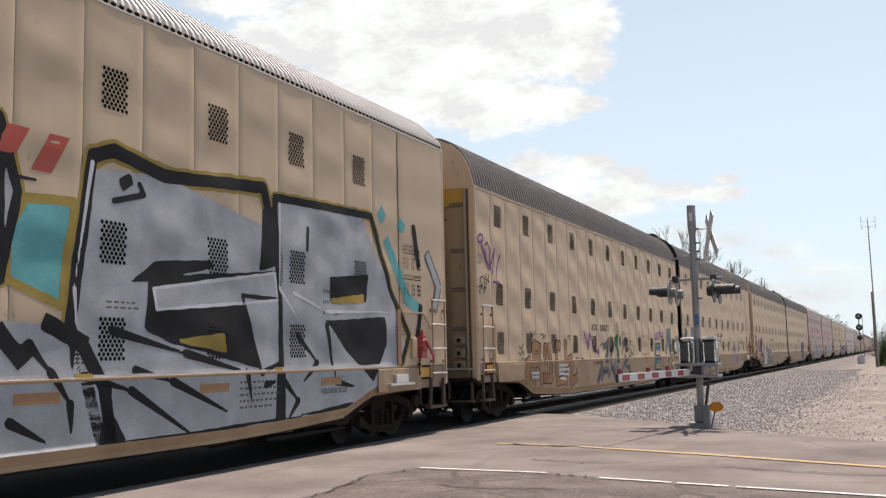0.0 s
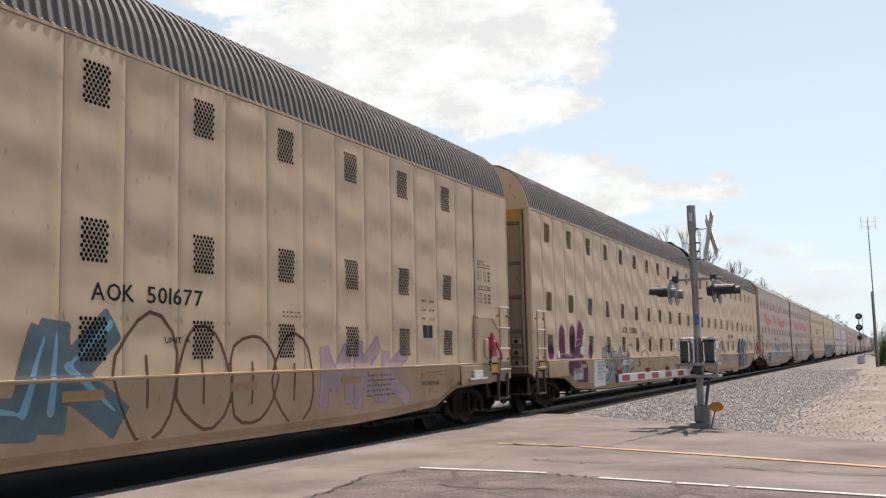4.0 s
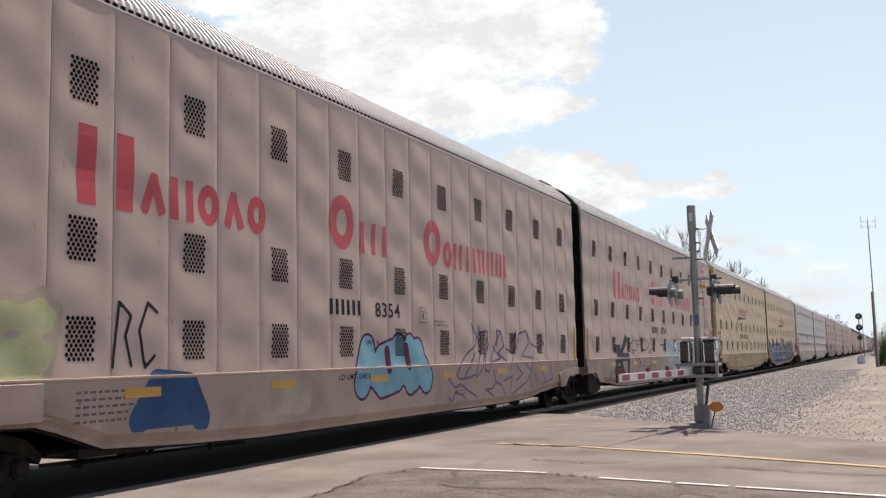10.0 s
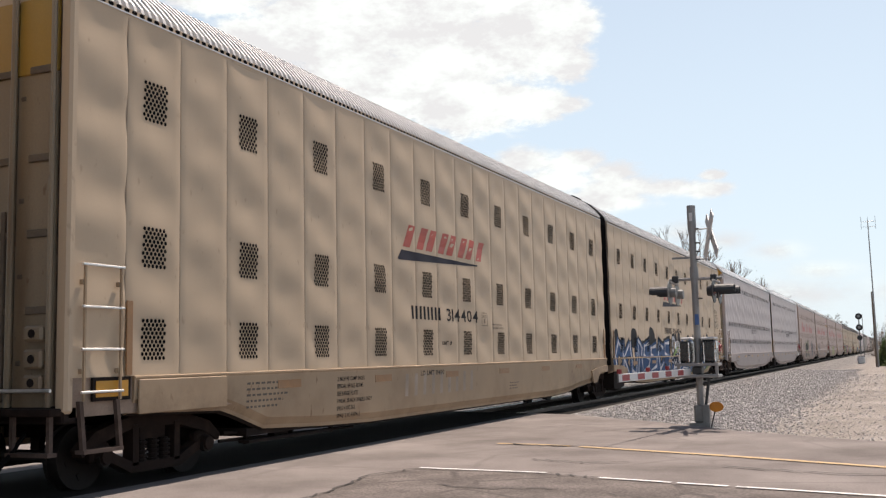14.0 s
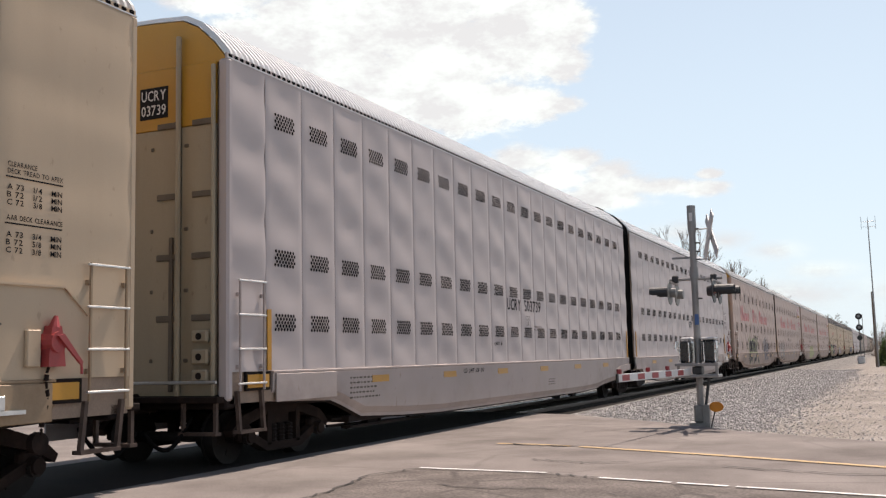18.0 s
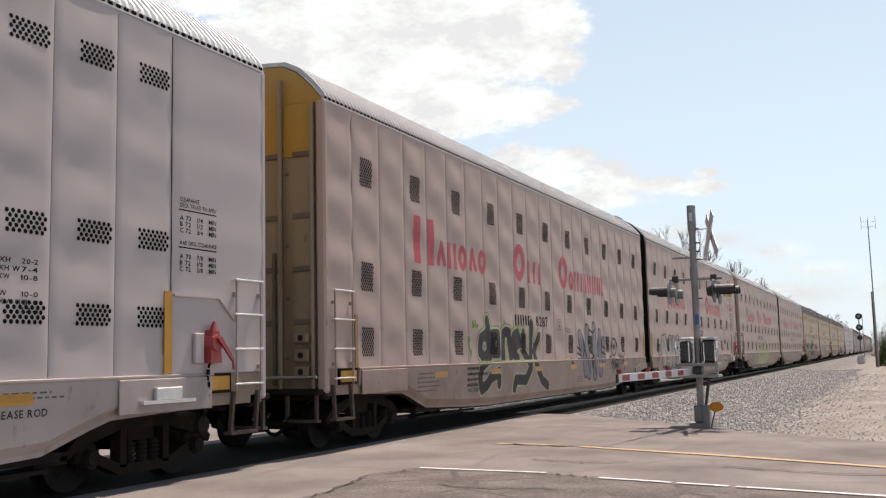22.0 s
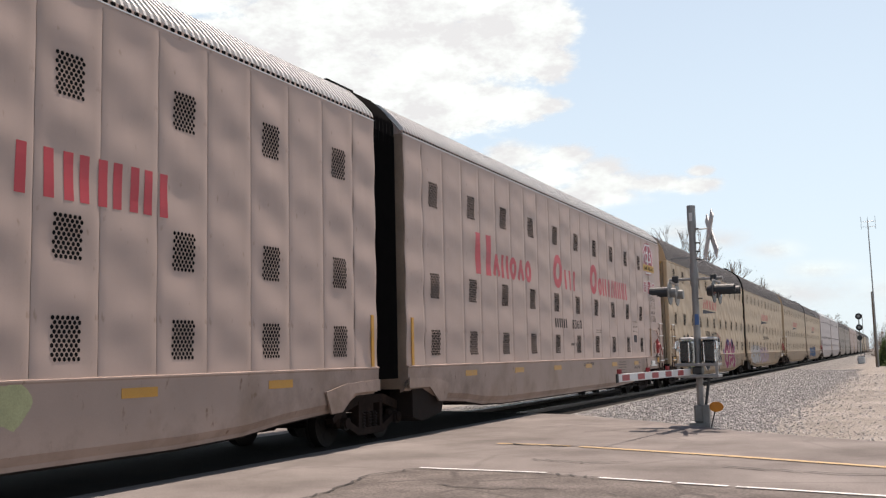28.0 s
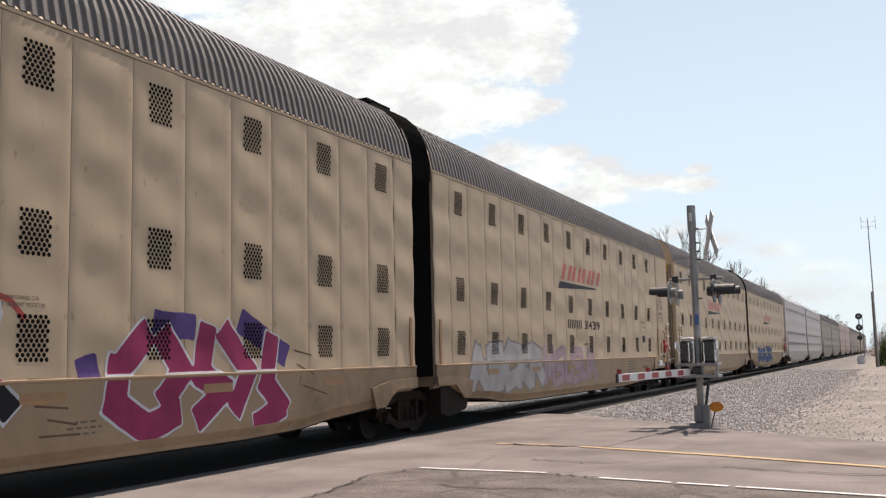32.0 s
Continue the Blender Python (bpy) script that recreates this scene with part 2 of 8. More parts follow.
def bulge(y, z, k):
    """Depth of the dented sheet at panel k: the edges are drawn in, and the sheet waves up its height."""
    v = y
    return (-0.0025 * (2 * v) ** 2
            + (1 - (2 * v) ** 2) * ((0.0118, 0.0088, 0.0128, 0.0098, 0.0134, 0.0080, 0.0112)[k % 7] * math.sin(2 * math.pi * z / (0.88 + 0.02 * (k % 3)) + 1.7 * v + (0.0, 0.9, 0.3, 1.3, -0.3, 0.7, 1.6)[k % 7])
                                    + 0.0022 * math.sin(2 * math.pi * z / 0.47 - 3.0 * v + 1.7 * (k % 7))) - 0.011)


def panel_edges(flip):
    """Seams of a car body along y, in the space of a car with its coupler at y = 0; the brake end has one wide flat panel."""
    return [0.77 if flip else 0.92] + [1.761 + PANEL * i for i in range(1 if flip else 0, 22)] + [21.78]


def skin(y, z, flip):
    """Depth of the side's surface at y, z of a unit."""
    e = PITCH - y if flip else y
    i = int((e - 1.761) // PANEL)
    if z < BELT:
        return 0.004 - LEAN * max(0.0, BELT - 0.042 - z)
    if i < (1 if flip else 0) or i > 20:
        return 0.004
    v = (e - 1.761) / PANEL - i - 0.5
    return bulge(v, z, i)


PANELS = {}


def panel_mesh(w, z1, k, key):
    if (key, k) not in PANELS:
        nz = 44
        # the sheet's edges roll in towards the seam
        cols = [(-0.5, -0.0065), (-0.5 + 0.012 / w, -0.004), (-0.5 + 0.03 / w, -0.0008)] + [(i / 8 - 0.5, 0.0) for i in range(1, 8)] + [(0.5 - 0.03 / w, -0.0008), (0.5 - 0.012 / w, -0.004), (0.5, -0.0065)]
        vs, fs = [], []
        for iz in range(nz + 1):
            z = BELT + (z1 - BELT) * iz / nz
            for v, roll in cols:
                x = (0.003 + 0.35 * bulge(v * 0.6, z, k)) if w > 1.2 else bulge(v * (1 if w > 0.9 else 0.6), z, k)
                vs.append((x + roll, v * (w - 0.006), z))
        r = len(cols)
        for iz in range(nz):
            for iv in range(r - 1):
                a = iz * r + iv
                fs.append((a, a + 1, a + r + 1, a + r))
        PANELS[(key, k)] = (vs, fs)
    return PANELS[(key, k)]


VENTS = {}


def vent_mesh(z, kind, k, flip):
    """Rows of round holes that follow the sheet."""
    key = (z, kind, k % 21, flip)
    if key not in VENTS:
        rows, cols, py, pz, r = (5, 7, 0.072, 0.047, 0.0246) if kind == "wide" else (10, 6, 0.066, 0.0465, 0.0243)
        vs, fs = [], []
        for i in range(rows):
            for j in range(cols):
                cy = (j - (cols - 1) / 2) * py + (0.25 if i % 2 else -0.25) * py
                cz = z + ((rows - 1) / 2 - i) * pz
                o = len(vs)
                for a in range(8):
                    y, zz = cy + r * math.cos(a * math.pi / 4 + 0.39), cz + r * math.sin(a * math.pi / 4 + 0.39)
                    vs.append((bulge((-y if flip else y) / PANEL, zz, k) + 0.0045, y, zz))
                fs.append(range(o, o + 8))
        VENTS[key] = mesh_of("vent_panel", vs, fs, (HOLE,))
    return VENTS[key]


STYLE = {
    # paint, roof paint, roof form, top of the side, vents
    "aok": ("cream", "steel", "round", 4.86, "tall"),
    "bnsf_round": ("buff", "steel", "round", 4.86, "tall"),
    "bnsf": ("tan", "pale", "peak", 5.32, "tall"),
    "kcs": ("grey", "pale", "peak", 5.32, "tall"),
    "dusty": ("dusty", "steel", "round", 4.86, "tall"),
    "ucry": ("white", "bright", "peak", 5.32, "wide"),
}


def roof_profile(form):
    if form == "round":
        half = [(HALF, 4.86), (1.495, 4.98), (1.45, 5.18), (1.37, 5.38), (1.24, 5.59), (1.03, 5.78), (0.77, 5.90), (0.40, 5.96)]
    else:
        half = [(HALF - 0.036, 5.29), (HALF - 0.06, 5.36), (1.29, 5.56), (1.04, 5.79), (0.78, 5.915), (0.35, 5.95)]
    return [(-x, z) for x, z in half] + [(0, half[-1][1] + 0.015)] + half[::-1]


def roof_mesh(form, y0, y1, m):
    """Sheet steel folded into ribs that run across the car."""
    pro = roof_profile(form)
    step, h = (0.155, 0.04) if form == "round" else (0.125, 0.08)
    n = int((y1 - y0) / step)
    step = (y1 - y0) / n
    ys = []
    for i in range(n):
        a = y0 + i * step
        ys += [(a + 0.02 * step, 0), (a + 0.40 * step, 0), (a + 0.50 * step, h), (a + 0.88 * step, h)]
    vs, fs = [], []
    c = len(pro)
    for y, d in ys:
        for x, z in pro:
            if form == "round":
                vs.append((x * (1 + (d - h) / HALF), y, 4.86 + (z - 4.86) * (1 + d / 1.1)))
            else:
                vs.append((x * (1 + 0.2 * d / HALF), y, z + d))
    for i in range(len(ys) - 1):
        for j in range(c - 1):
            a = i * c + j
            fs.append((a, a + 1, a + c + 1, a + c))
    return mesh_of("roof", vs, fs, (m,))


SHARED = {}


def sill_bottom(y):
    """Lower edge of the side sill; y counts from the coupler."""
    pts = ((1.9, 0.88), (3.55, 0.82), (3.85, 0.74), (4.5, 0.53), (6.0, 0.46), (7.5, 0.42), (16.9, 0.42), (18.2, 0.46), (19.0, 0.55), (20.55, 0.58), (20.95, 0.85), (21.78, 0.86))
    for (a, p), (b, q) in zip(pts, pts[1:]):
        if a <= y <= b:
            return p + (q - p) * (y - a) / (b - a)
    return 0.86


def bm_mesh(name, bm, *mats, smooth=False):
    me = bpy.data.meshes.new(name)
    bm.to_mesh(me)
    bm.free()
    for m in mats:
        me.materials.append(m)
    if smooth:
        me.polygons.foreach_set("use_smooth", [True] * len(me.polygons))
    return me


def yz_poly(pts, x0, x1):
    return prism(pts, "x", x0, x1)


SHIFT = 0.12


def car_kit(style, flip, full):
    """All parts of a car unit: (name, mesh, pose, label, index of the part that carries it)."""
    paint, roofp, form, top, vents = STYLE[style]
    P = PAINT[paint]
    kit = []
    DP = CREAMDOOR if style == "ucry" else DOORPAINT

    def F(y):
        return PITCH + SHIFT - y if flip else y

    def B(x0, x1, ya, yb, z0, z1, bevel=0.0):
        return box(x0, x1, min(F(ya), F(yb)), max(F(ya), F(yb)), z0, z1, bevel=bevel)

    def add(name, me, m=None, label="", on=None):
        kit.append((name, me, m, label, on))
        return len(kit) - 1

    y0, y1 = (0.77 if flip else 0.92), 21.78
    E = -0.15 if flip else 0.0
    body = B(-HALF, HALF - 0.030, y0 + 0.06, y1, 0.84, top - 0.01)
    add("body", bm_mesh("body", body, SEAM), None, "dark inner wall seen in the seams between the panels")
    far = B(-HALF - 0.03, -HALF - 0.002, y0, y1, 0.34, top)
    add("far_side", bm_mesh("far_side", far, P))
    add("roof", roof_mesh(form, min(F(y0), F(y1)), max(F(y0), F(y1)), ROOF[roofp]), None, "ribbed sheet-metal roof")
    # the gable above the end walls
    for e in (y0 + 0.03, y1 - 0.03):
        GP = {"ucry": AMBERDOOR, "kcs": YELLOW}.get(style, P) if full and e < 2 else P
        add("gable", bm_mesh("gable", prism([(x * 0.985, z - 0.01) for x, z in roof_profile(form)] + [(HALF * 0.98, top - 0.05), (-HALF * 0.98, top - 0.05)], "y", F(e) - 0.02, F(e) + 0.02), GP))
    # eave rail
    n = int((y1 - y0) / (0.155 if form == "round" else 0.125))
    pitch = (y1 - y0) / n
    if form == "round":
        add("eave_rail", bm_mesh("eave_rail", B(HALF - 0.04, HALF - 0.012, y0, y1, top - 0.045, top - 0.005), P))
        vs, fs = [], []
        for i in range(n):
            a, o = F(y0 + (i + 0.2) * pitch), len(vs)
            vs += [(HALF - 0.02, a - 0.026, top - 0.012), (HALF - 0.02, a + 0.026, top - 0.012), (HALF - 0.028, a + 0.018, top + 0.018), (HALF - 0.028, a - 0.018, top + 0.018),
                   (HALF + 0.002, a - 0.026, top - 0.012), (HALF + 0.002, a + 0.026, top - 0.012), (HALF - 0.012, a + 0.018, top + 0.018), (HALF - 0.012, a - 0.018, top + 0.018)]
            fs += [(o + 4, o + 5, o + 6, o + 7), (o, o + 1, o + 5, o + 4), (o + 1, o + 2, o + 6, o + 5), (o + 2, o + 3, o + 7, o + 6), (o + 3, o, o + 4, o + 7)]
        add("eave_edge", mesh_of("eave_edge", vs, fs, (P,)), None, "row of painted tabs closing the roof ribs")
    else:
        add("eave_rail", bm_mesh("eave_rail", B(HALF - 0.05, HALF - 0.020, y0, y1, top - 0.065, top - 0.022), P))
        # bright roof paint on the lip stands in for a sunlit edge
        add("eave_lip", bm_mesh("eave_lip", B(HALF - 0.05, HALF - 0.010, y0, y1, top - 0.022, top - 0.006), ROOF["bright"]), None, "eave lip painted pale as a sunlit edge")
        add("eave_band", bm_mesh("eave_band", B(HALF - 0.06, HALF - 0.028, y0, y1, top - 0.006, top + 0.055), P))
        vs, fs = [], []
        for i in range(n):
            a, o = F(y0 + (i + 0.55) * pitch), len(vs)
            vs += [(HALF - 0.025, a + 0.046 * math.cos(0.7854 * j + 0.39), top + 0.024 + 0.028 * math.sin(0.7854 * j + 0.39)) for j in range(8)]
            fs.append(tuple(range(o, o + 8)))
        add("eave_perforation", mesh_of("eave_perforation", vs, fs, (HOLE,)), None, "dark open ends of the roof ribs")
    # side panels
    edges = panel_edges(flip)
    if full:
        for i, (a, b) in enumerate(zip(edges, edges[1:])):
            k = i - (0 if flip else 1) if 0 < i < len(edges) - 2 else 0
            key = ("p", style, flip, k, round(b - a, 3))
            if key not in SHARED:
                vs, fs = panel_mesh(b - a, top - 0.06, k, (round(b - a, 3), top))
                if flip:
                    vs = [(x, -y, z) for x, y, z in vs]
                    fs = [f[::-1] for f in fs]
                SHARED[key] = mesh_of("side_panel", vs, fs, (P,), smooth=True)
            add("side_panel", SHARED[key], Matrix.Translation((HALF, F((a + b) / 2), 0)))
    else:
        vs, fs = [], []
        for i, (a, b) in enumerate(zip(edges, edges[1:])):
            pv, pf = panel_mesh(b - a, top - 0.06, max(i - (0 if flip else 1), 0), (round(b - a, 3), top))
            o = len(vs)
            vs += [(HALF + x, F(y + (a + b) / 2), z) for x, y, z in pv]
            fs += [tuple(q + o for q in (f[::-1] if flip else f)) for f in pf]
        add("side_sheet", mesh_of("side_sheet", vs, fs, (P,), smooth=True))
    # vents: one column on every second panel, or on every panel
    if vents == "wide":
        cols, rows = [(i, 2.22 + PANEL * i) for i in range(20 if flip else 21)], (4.68, 2.77, 1.89)
        if flip:
            cols = [(i + 1, 2.08 + PANEL * (i + 1)) for i, _ in cols]
    else:
        cols, rows = [(2 * i, 2.22 + 2 * PANEL * i) for i in range(11)], (4.37, 2.68, 1.64)
        if flip:
            cols = cols[1:]
    if full:
        for k, y in cols:
            for z in rows:
                add("vent_panel", vent_mesh(z, vents, k, flip), Matrix.Translation((HALF, F(y), 0)))
    else:
        vs, fs = [], []
        for k, y in cols:
            for z in rows:
                me = vent_mesh(z, vents, k, flip)
                o = len(vs)
                vs += [(HALF + v.co.x, F(y) + v.co.y, v.co.z) for v in me.vertices]
                fs += [[q + o for q in p.vertices] for p in me.polygons]
        add("vent_sheet", mesh_of("vent_sheet", vs, fs, (HOLE,)))
    # side sill: a deep plate with a ledge on top and a lip rolled under
    ys = [1.9, 3.55, 3.85, 4.5, 6.0, 7.5] + [9 + 1.0 * i for i in range(8)] + [16.9, 18.2, 19.05, 20.65, 21.2, 21.78]
    vs, fs, mi = [], [], []
    for y in ys:
        zb = sill_bottom(y)
        for x, z in ((HALF - 0.02, BELT + 0.003), (HALF + 0.018, BELT - 0.006), (HALF + 0.018, BELT - 0.024), (HALF + 0.006, BELT - 0.042), (HALF + 0.006 - LEAN * (BELT - 0.142 - zb), zb + 0.10), (HALF - 0.065 - LEAN * (BELT - 0.142 - zb), zb + 0.0), (HALF - 0.075 - LEAN * (BELT - 0.142 - zb), zb - 0.05), (HALF - 0.16, zb - 0.08), (HALF - 0.14, BELT)):
            vs.append((x, F(y), z))
    for i in range(len(ys) - 1):
        for j in range(8):
            a = i * 9 + j
            q = (a, a + 1, a + 10, a + 9)
            fs.append(q if flip else q[::-1])
            mi.append(1 if j >= 6 else 0)
    fs += [tuple(range(9)), tuple(range(len(vs) - 1, len(vs) - 10, -1))]
    mi += [0, 0]
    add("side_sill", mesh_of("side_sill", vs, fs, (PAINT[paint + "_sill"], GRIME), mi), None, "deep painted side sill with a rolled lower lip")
    vs2 = [(-x, y, z) for x, y, z in vs]
    add("side_sill", mesh_of("side_sill", vs2, [f[::-1] for f in fs], (P, GRIME), mi))
    add("deck", bm_mesh("deck", B(-HALF + 0.1, HALF - 0.15, 4.2, 18.4, 0.40, 0.5), GRIME), None, "sooty underside of the lower deck")
    add("deck", bm_mesh("deck", B(-HALF + 0.1, HALF - 0.15, 0.9, 21.7, 0.83, 0.95), GRIME))
    # reflectors along the sill
    refl = REFLECT if style in ("ucry", "kcs") else REFDULL
    key = ("refl", style)
    if key not in SHARED:
        SHARED[key] = bm_mesh("reflector", box(0, 0.004, -0.29, 0.29, -0.055, 0.055), refl)
    for i in range(6):
        add("reflector", SHARED[key], Matrix.Translation((HALF + 0.001, F(5.0 + 2.79 * i), 1.055)))
    # jacking plate and raised sill plates at the articulated end
    add("jacking_plate", bm_mesh("jacking_plate", yz_poly([(F(a), z) for a, z in ((20.1, 0.90), (20.7, 1.00), (21.78, 1.04), (21.78, 0.86), (20.95, 0.85), (20.57, 0.585), (20.25, 0.57))], HALF + 0.006, HALF + 0.03), PAINT[paint + "_sill"]))
    add("jacking_plate", bm_mesh("jacking_plate", B(HALF + 0.006, HALF + 0.03, 1.95, 3.55, 0.82, 1.20, bevel=0.008), PAINT[paint + "_sill"]))
    add("door_guard", bm_mesh("door_guard", B(HALF + 0.001, HALF + 0.014, 21.54, 21.63, 1.245, 2.07), AMBER if style in ("ucry", "kcs") else REFDULL), None, "narrow amber strip beside the joint")
    add("door_guard", bm_mesh("door_guard", B(HALF + 0.004, HALF + 0.017, 2.69 if flip else 1.76, 2.82 if flip else 1.85, 1.25, 2.2 if flip else 2.06), AMBER if style in ("ucry",) else REFDULL))
    # corner post and end doors at the coupler end
    add("corner_post", bm_mesh("corner_post", B(HALF - 0.16, HALF + 0.004, y0 - 0.02, y0 + 0.10, 0.88, top - 0.02, bevel=0.03), P), None, "rounded corner post, streaked with dirt")
    face = y0 - 0.01
    for x0, x1 in ((0.77, HALF - 0.20), (-0.75, 0.75), (-HALF + 0.20, -0.77)):
        i = add("end_door", bm_mesh("end_door", B(x0, x1, face, face + 0.05, 0.93, 4.455, bevel=0.01), DP), None, "pale cream end door" if style == "ucry" else "cream end door with rust streaks")
        add("upper_leaf", bm_mesh("upper_leaf", B(x0, x1, face - 0.003, face + 0.05, 4.46, top - 0.03, bevel=0.01), (AMBERDOOR if style == "ucry" else YELLOW) if full else DOORPAINT), None, "yellow upper part of the end door", i)
        for z in (1.9, 2.7, 3.5, 4.45):
            add("hinge", bm_mesh("hinge", B(x1 - 0.36, x1 - 0.02, face - 0.03, face, z, z + 0.08, bevel=0.008), BROWN), None, "", i)
        for z in (1.4, 2.3, 3.1, 4.2):
            for x in (x0 + 0.08, x1 - 0.45):
                add("bolt", bm_mesh("bolt", B(x - 0.025, x + 0.025, face - 0.016, face, z - 0.025, z + 0.025, bevel=0.008), BROWN), None, "", i)
    if full:
        add("locking_bar", bm_mesh("locking_bar", rod((0.76, F(face - 0.05), 0.95), (0.76, F(face - 0.05), top + 0.35), 0.035, 8), DP))
        add("locking_bar", bm_mesh("locking_bar", rod((HALF - 0.20, F(face - 0.05), 0.95), (HALF - 0.20, F(face - 0.05), top - 0.1), 0.03, 8), DP))
        for z, h in ((1.12, 0.16), (1.34, 0.20), (1.62, 0.16)):
            la = add("latch", bm_mesh("latch", B(1.0, 1.26, face - 0.09, face, z, z + h, bevel=0.025), DP), None, "scuffed cast door latch")
            add("latch_pin", bm_mesh("latch_pin", rod((1.13, F(face - 0.10), z + h / 2), (1.13, F(face - 0.085), z + h / 2), 0.045, 10), GRIME), None, "", la)
        add("guide_rail", bm_mesh("guide_rail", B(0.60, 0.66, face - 0.04, face, 1.0, 3.0, bevel=0.008), BROWN))
        if style == "ucry" and not flip:
            pi = add("number_plate", bm_mesh("number_plate", B(0.08, 0.55, face - 0.012, face, 4.62, 5.05, bevel=0.004), INK), None, "black plate with the car's stencilled number")
            for text, zb in (("UCRY", 4.87), ("03739", 4.67)):
                tv, tf, wide = spelled(text)
                high = max(v[1] for v in tv)
                add("plate_lettering", mesh_of("plate_lettering", [(0.11 + 0.41 * u / wide, face - 0.014, zb + 0.14 * v / high) for u, v in tv], tf, (WHITEP,)), None, "", pi)
        add("door_sill", bm_mesh("door_sill", B(-HALF + 0.1, HALF - 0.05, face - 0.16, face + 0.02, 0.86, 0.94, bevel=0.012), DUSTY), None, "dust-caked sill under the end doors")
    # ladder at the coupler end: flat stiles with bright-worn rungs
    lad = bmesh.new()
    for ya in (1.10, 1.63):
        bm_box(lad, HALF + 0.035, HALF + 0.06, F(ya + E) - 0.012, F(ya + E) + 0.012, 1.00, 2.43)
        for z in (1.28, 2.2):
            bm_box(lad, HALF - 0.002, HALF + 0.04, F(ya + E) - 0.03, F(ya + E) + 0.03, z, z + 0.05)
    li = add("ladder", bm_mesh("ladder", lad, PAINT[paint + "_sill"]), None, "side ladder with bright-worn rungs")
    for z in (1.09, 1.53, 1.97, 2.41):
        add("rung", bm_mesh("rung", rod((HALF + 0.055, F(1.06 + E), z), (HALF + 0.055, F(1.67 + E), z), 0.015, 6), STEEL), None, "", li)
    sy = 1.83 if flip else 1.55
    si = add("sign_plate", bm_mesh("sign_plate", B(HALF - 0.02, HALF + 0.012, sy - 0.28, sy + 0.28, 0.99, 1.235), GRIME), None, "dark plate with an amber sign")
    add("sign_face", bm_mesh("sign_face", B(HALF + 0.012, HALF + 0.017, sy - 0.24, sy + 0.24, 1.03, 1.2), AMBER), None, "", si)
    # stirrup steps below the ladder and at the corner of the end
    st = bmesh.new()
    for ya in (1.10, 1.63):
        bm_prism(st, [(F(ya + E) - 0.025, 1.0), (F(ya + E) + 0.025, 1.0), (F(ya + E + 0.06) + 0.025, 0.5), (F(ya + E + 0.06) - 0.025, 0.5)], "x", HALF - 0.03, HALF + 0.02)
    bm_box(st, HALF - 0.09, HALF + 0.03, F(1.425 + E) - 0.29, F(1.425 + E) + 0.29, 0.46, 0.50)
    add("step", bm_mesh("step", st, STEPP), None, "scuffed stirrup step")
    st = bmesh.new()
    for x in (HALF - 0.62, HALF - 0.12):
        bm_box(st, x - 0.022, x + 0.022, F(y0 - 0.10) - 0.025, F(y0 - 0.10) + 0.025, 0.5, 0.9)
    bm_box(st, HALF - 0.66, HALF - 0.08, F(y0 - 0.10) - 0.06, F(y0 - 0.10) + 0.06, 0.46, 0.50)
    add("step", bm_mesh("step", st, STEPP))
    cp = B(-0.12, 0.12, 0.25, 1.3, 0.72, 0.98, bevel=0.03)
    bm_prism(cp, [(-0.24, F(0.3)), (-0.26, F(0.02)), (-0.06, F(-0.08)), (0.05, F(0.03)), (0.22, F(-0.04)), (0.27, F(0.12)), (0.16, F(0.32))], "z", 0.68, 1.0)
    add("coupler", bm_mesh("coupler", cp, DUSTY), None, "dust-caked knuckle coupler")
    hv, hf = [], []
    for i in range(11):
        a = i / 10
        for j in range(6):
            hv.append((HALF - 0.6 + 0.03 * math.cos(j * 1.0472), F(0.05 + 0.9 * a), 0.55 - 0.30 * math.sin(math.pi * a) + 0.12 * a + 0.03 * math.sin(j * 1.0472)))
    for i in range(10):
        for j in range(6):
            hf.append((6 * i + j, 6 * i + (j + 1) % 6, 6 * i + 6 + (j + 1) % 6, 6 * i + 6 + j))
    add("air_hose", mesh_of("air_hose", hv, hf, (BLACK,), smooth=True), None, "black air hose hanging below the coupler")
    add("end_beam", bm_mesh("end_beam", B(-1.3, HALF - 0.03, 0.9, 1.1, 0.78, 0.96, bevel=0.02), GRIME))
    add("crossover_rail", bm_mesh("crossover_rail", rod((-0.9, F(0.8), 1.12), (HALF - 0.1, F(0.8), 1.12), 0.02, 6), STEEL))
    if flip and full:
        # hand brake and its chain on the brake end
        hb = rod((HALF + 0.01, F(2.0), 1.60), (HALF + 0.15, F(2.0), 1.60), 0.125, 14, 0.10)
        bm_prism(hb, [(F(2.10), 1.36), (F(1.88), 1.36), (F(1.91), 1.60), (F(1.94), 1.76), (F(2.06), 1.76), (F(2.09), 1.60)], "x", HALF + 0.01, HALF + 0.12)
        bm_rod(hb, (HALF + 0.07, F(1.99), 1.74), (HALF + 0.07, F(1.97), 1.86), 0.06, 10, 0.02)
        hi = add("hand_brake", bm_mesh("hand_brake", hb, REDP), None, "red hand brake housing with a lever")
        lv = bm_prism(bmesh.new(), [(F(2.0) - 0.04, 1.66), (F(2.0) + 0.04, 1.68), (F(1.72) + 0.015, 1.40), (F(1.72) - 0.015, 1.38)], "x", HALF + 0.15, HALF + 0.18)
        bm_rod(lv, (HALF + 0.165, F(1.72), 1.40), (HALF + 0.165, F(1.71), 1.28), 0.014, 6)
        add("lever", bm_mesh("lever", lv, REDP), None, "", hi)
        ch = bmesh.new()
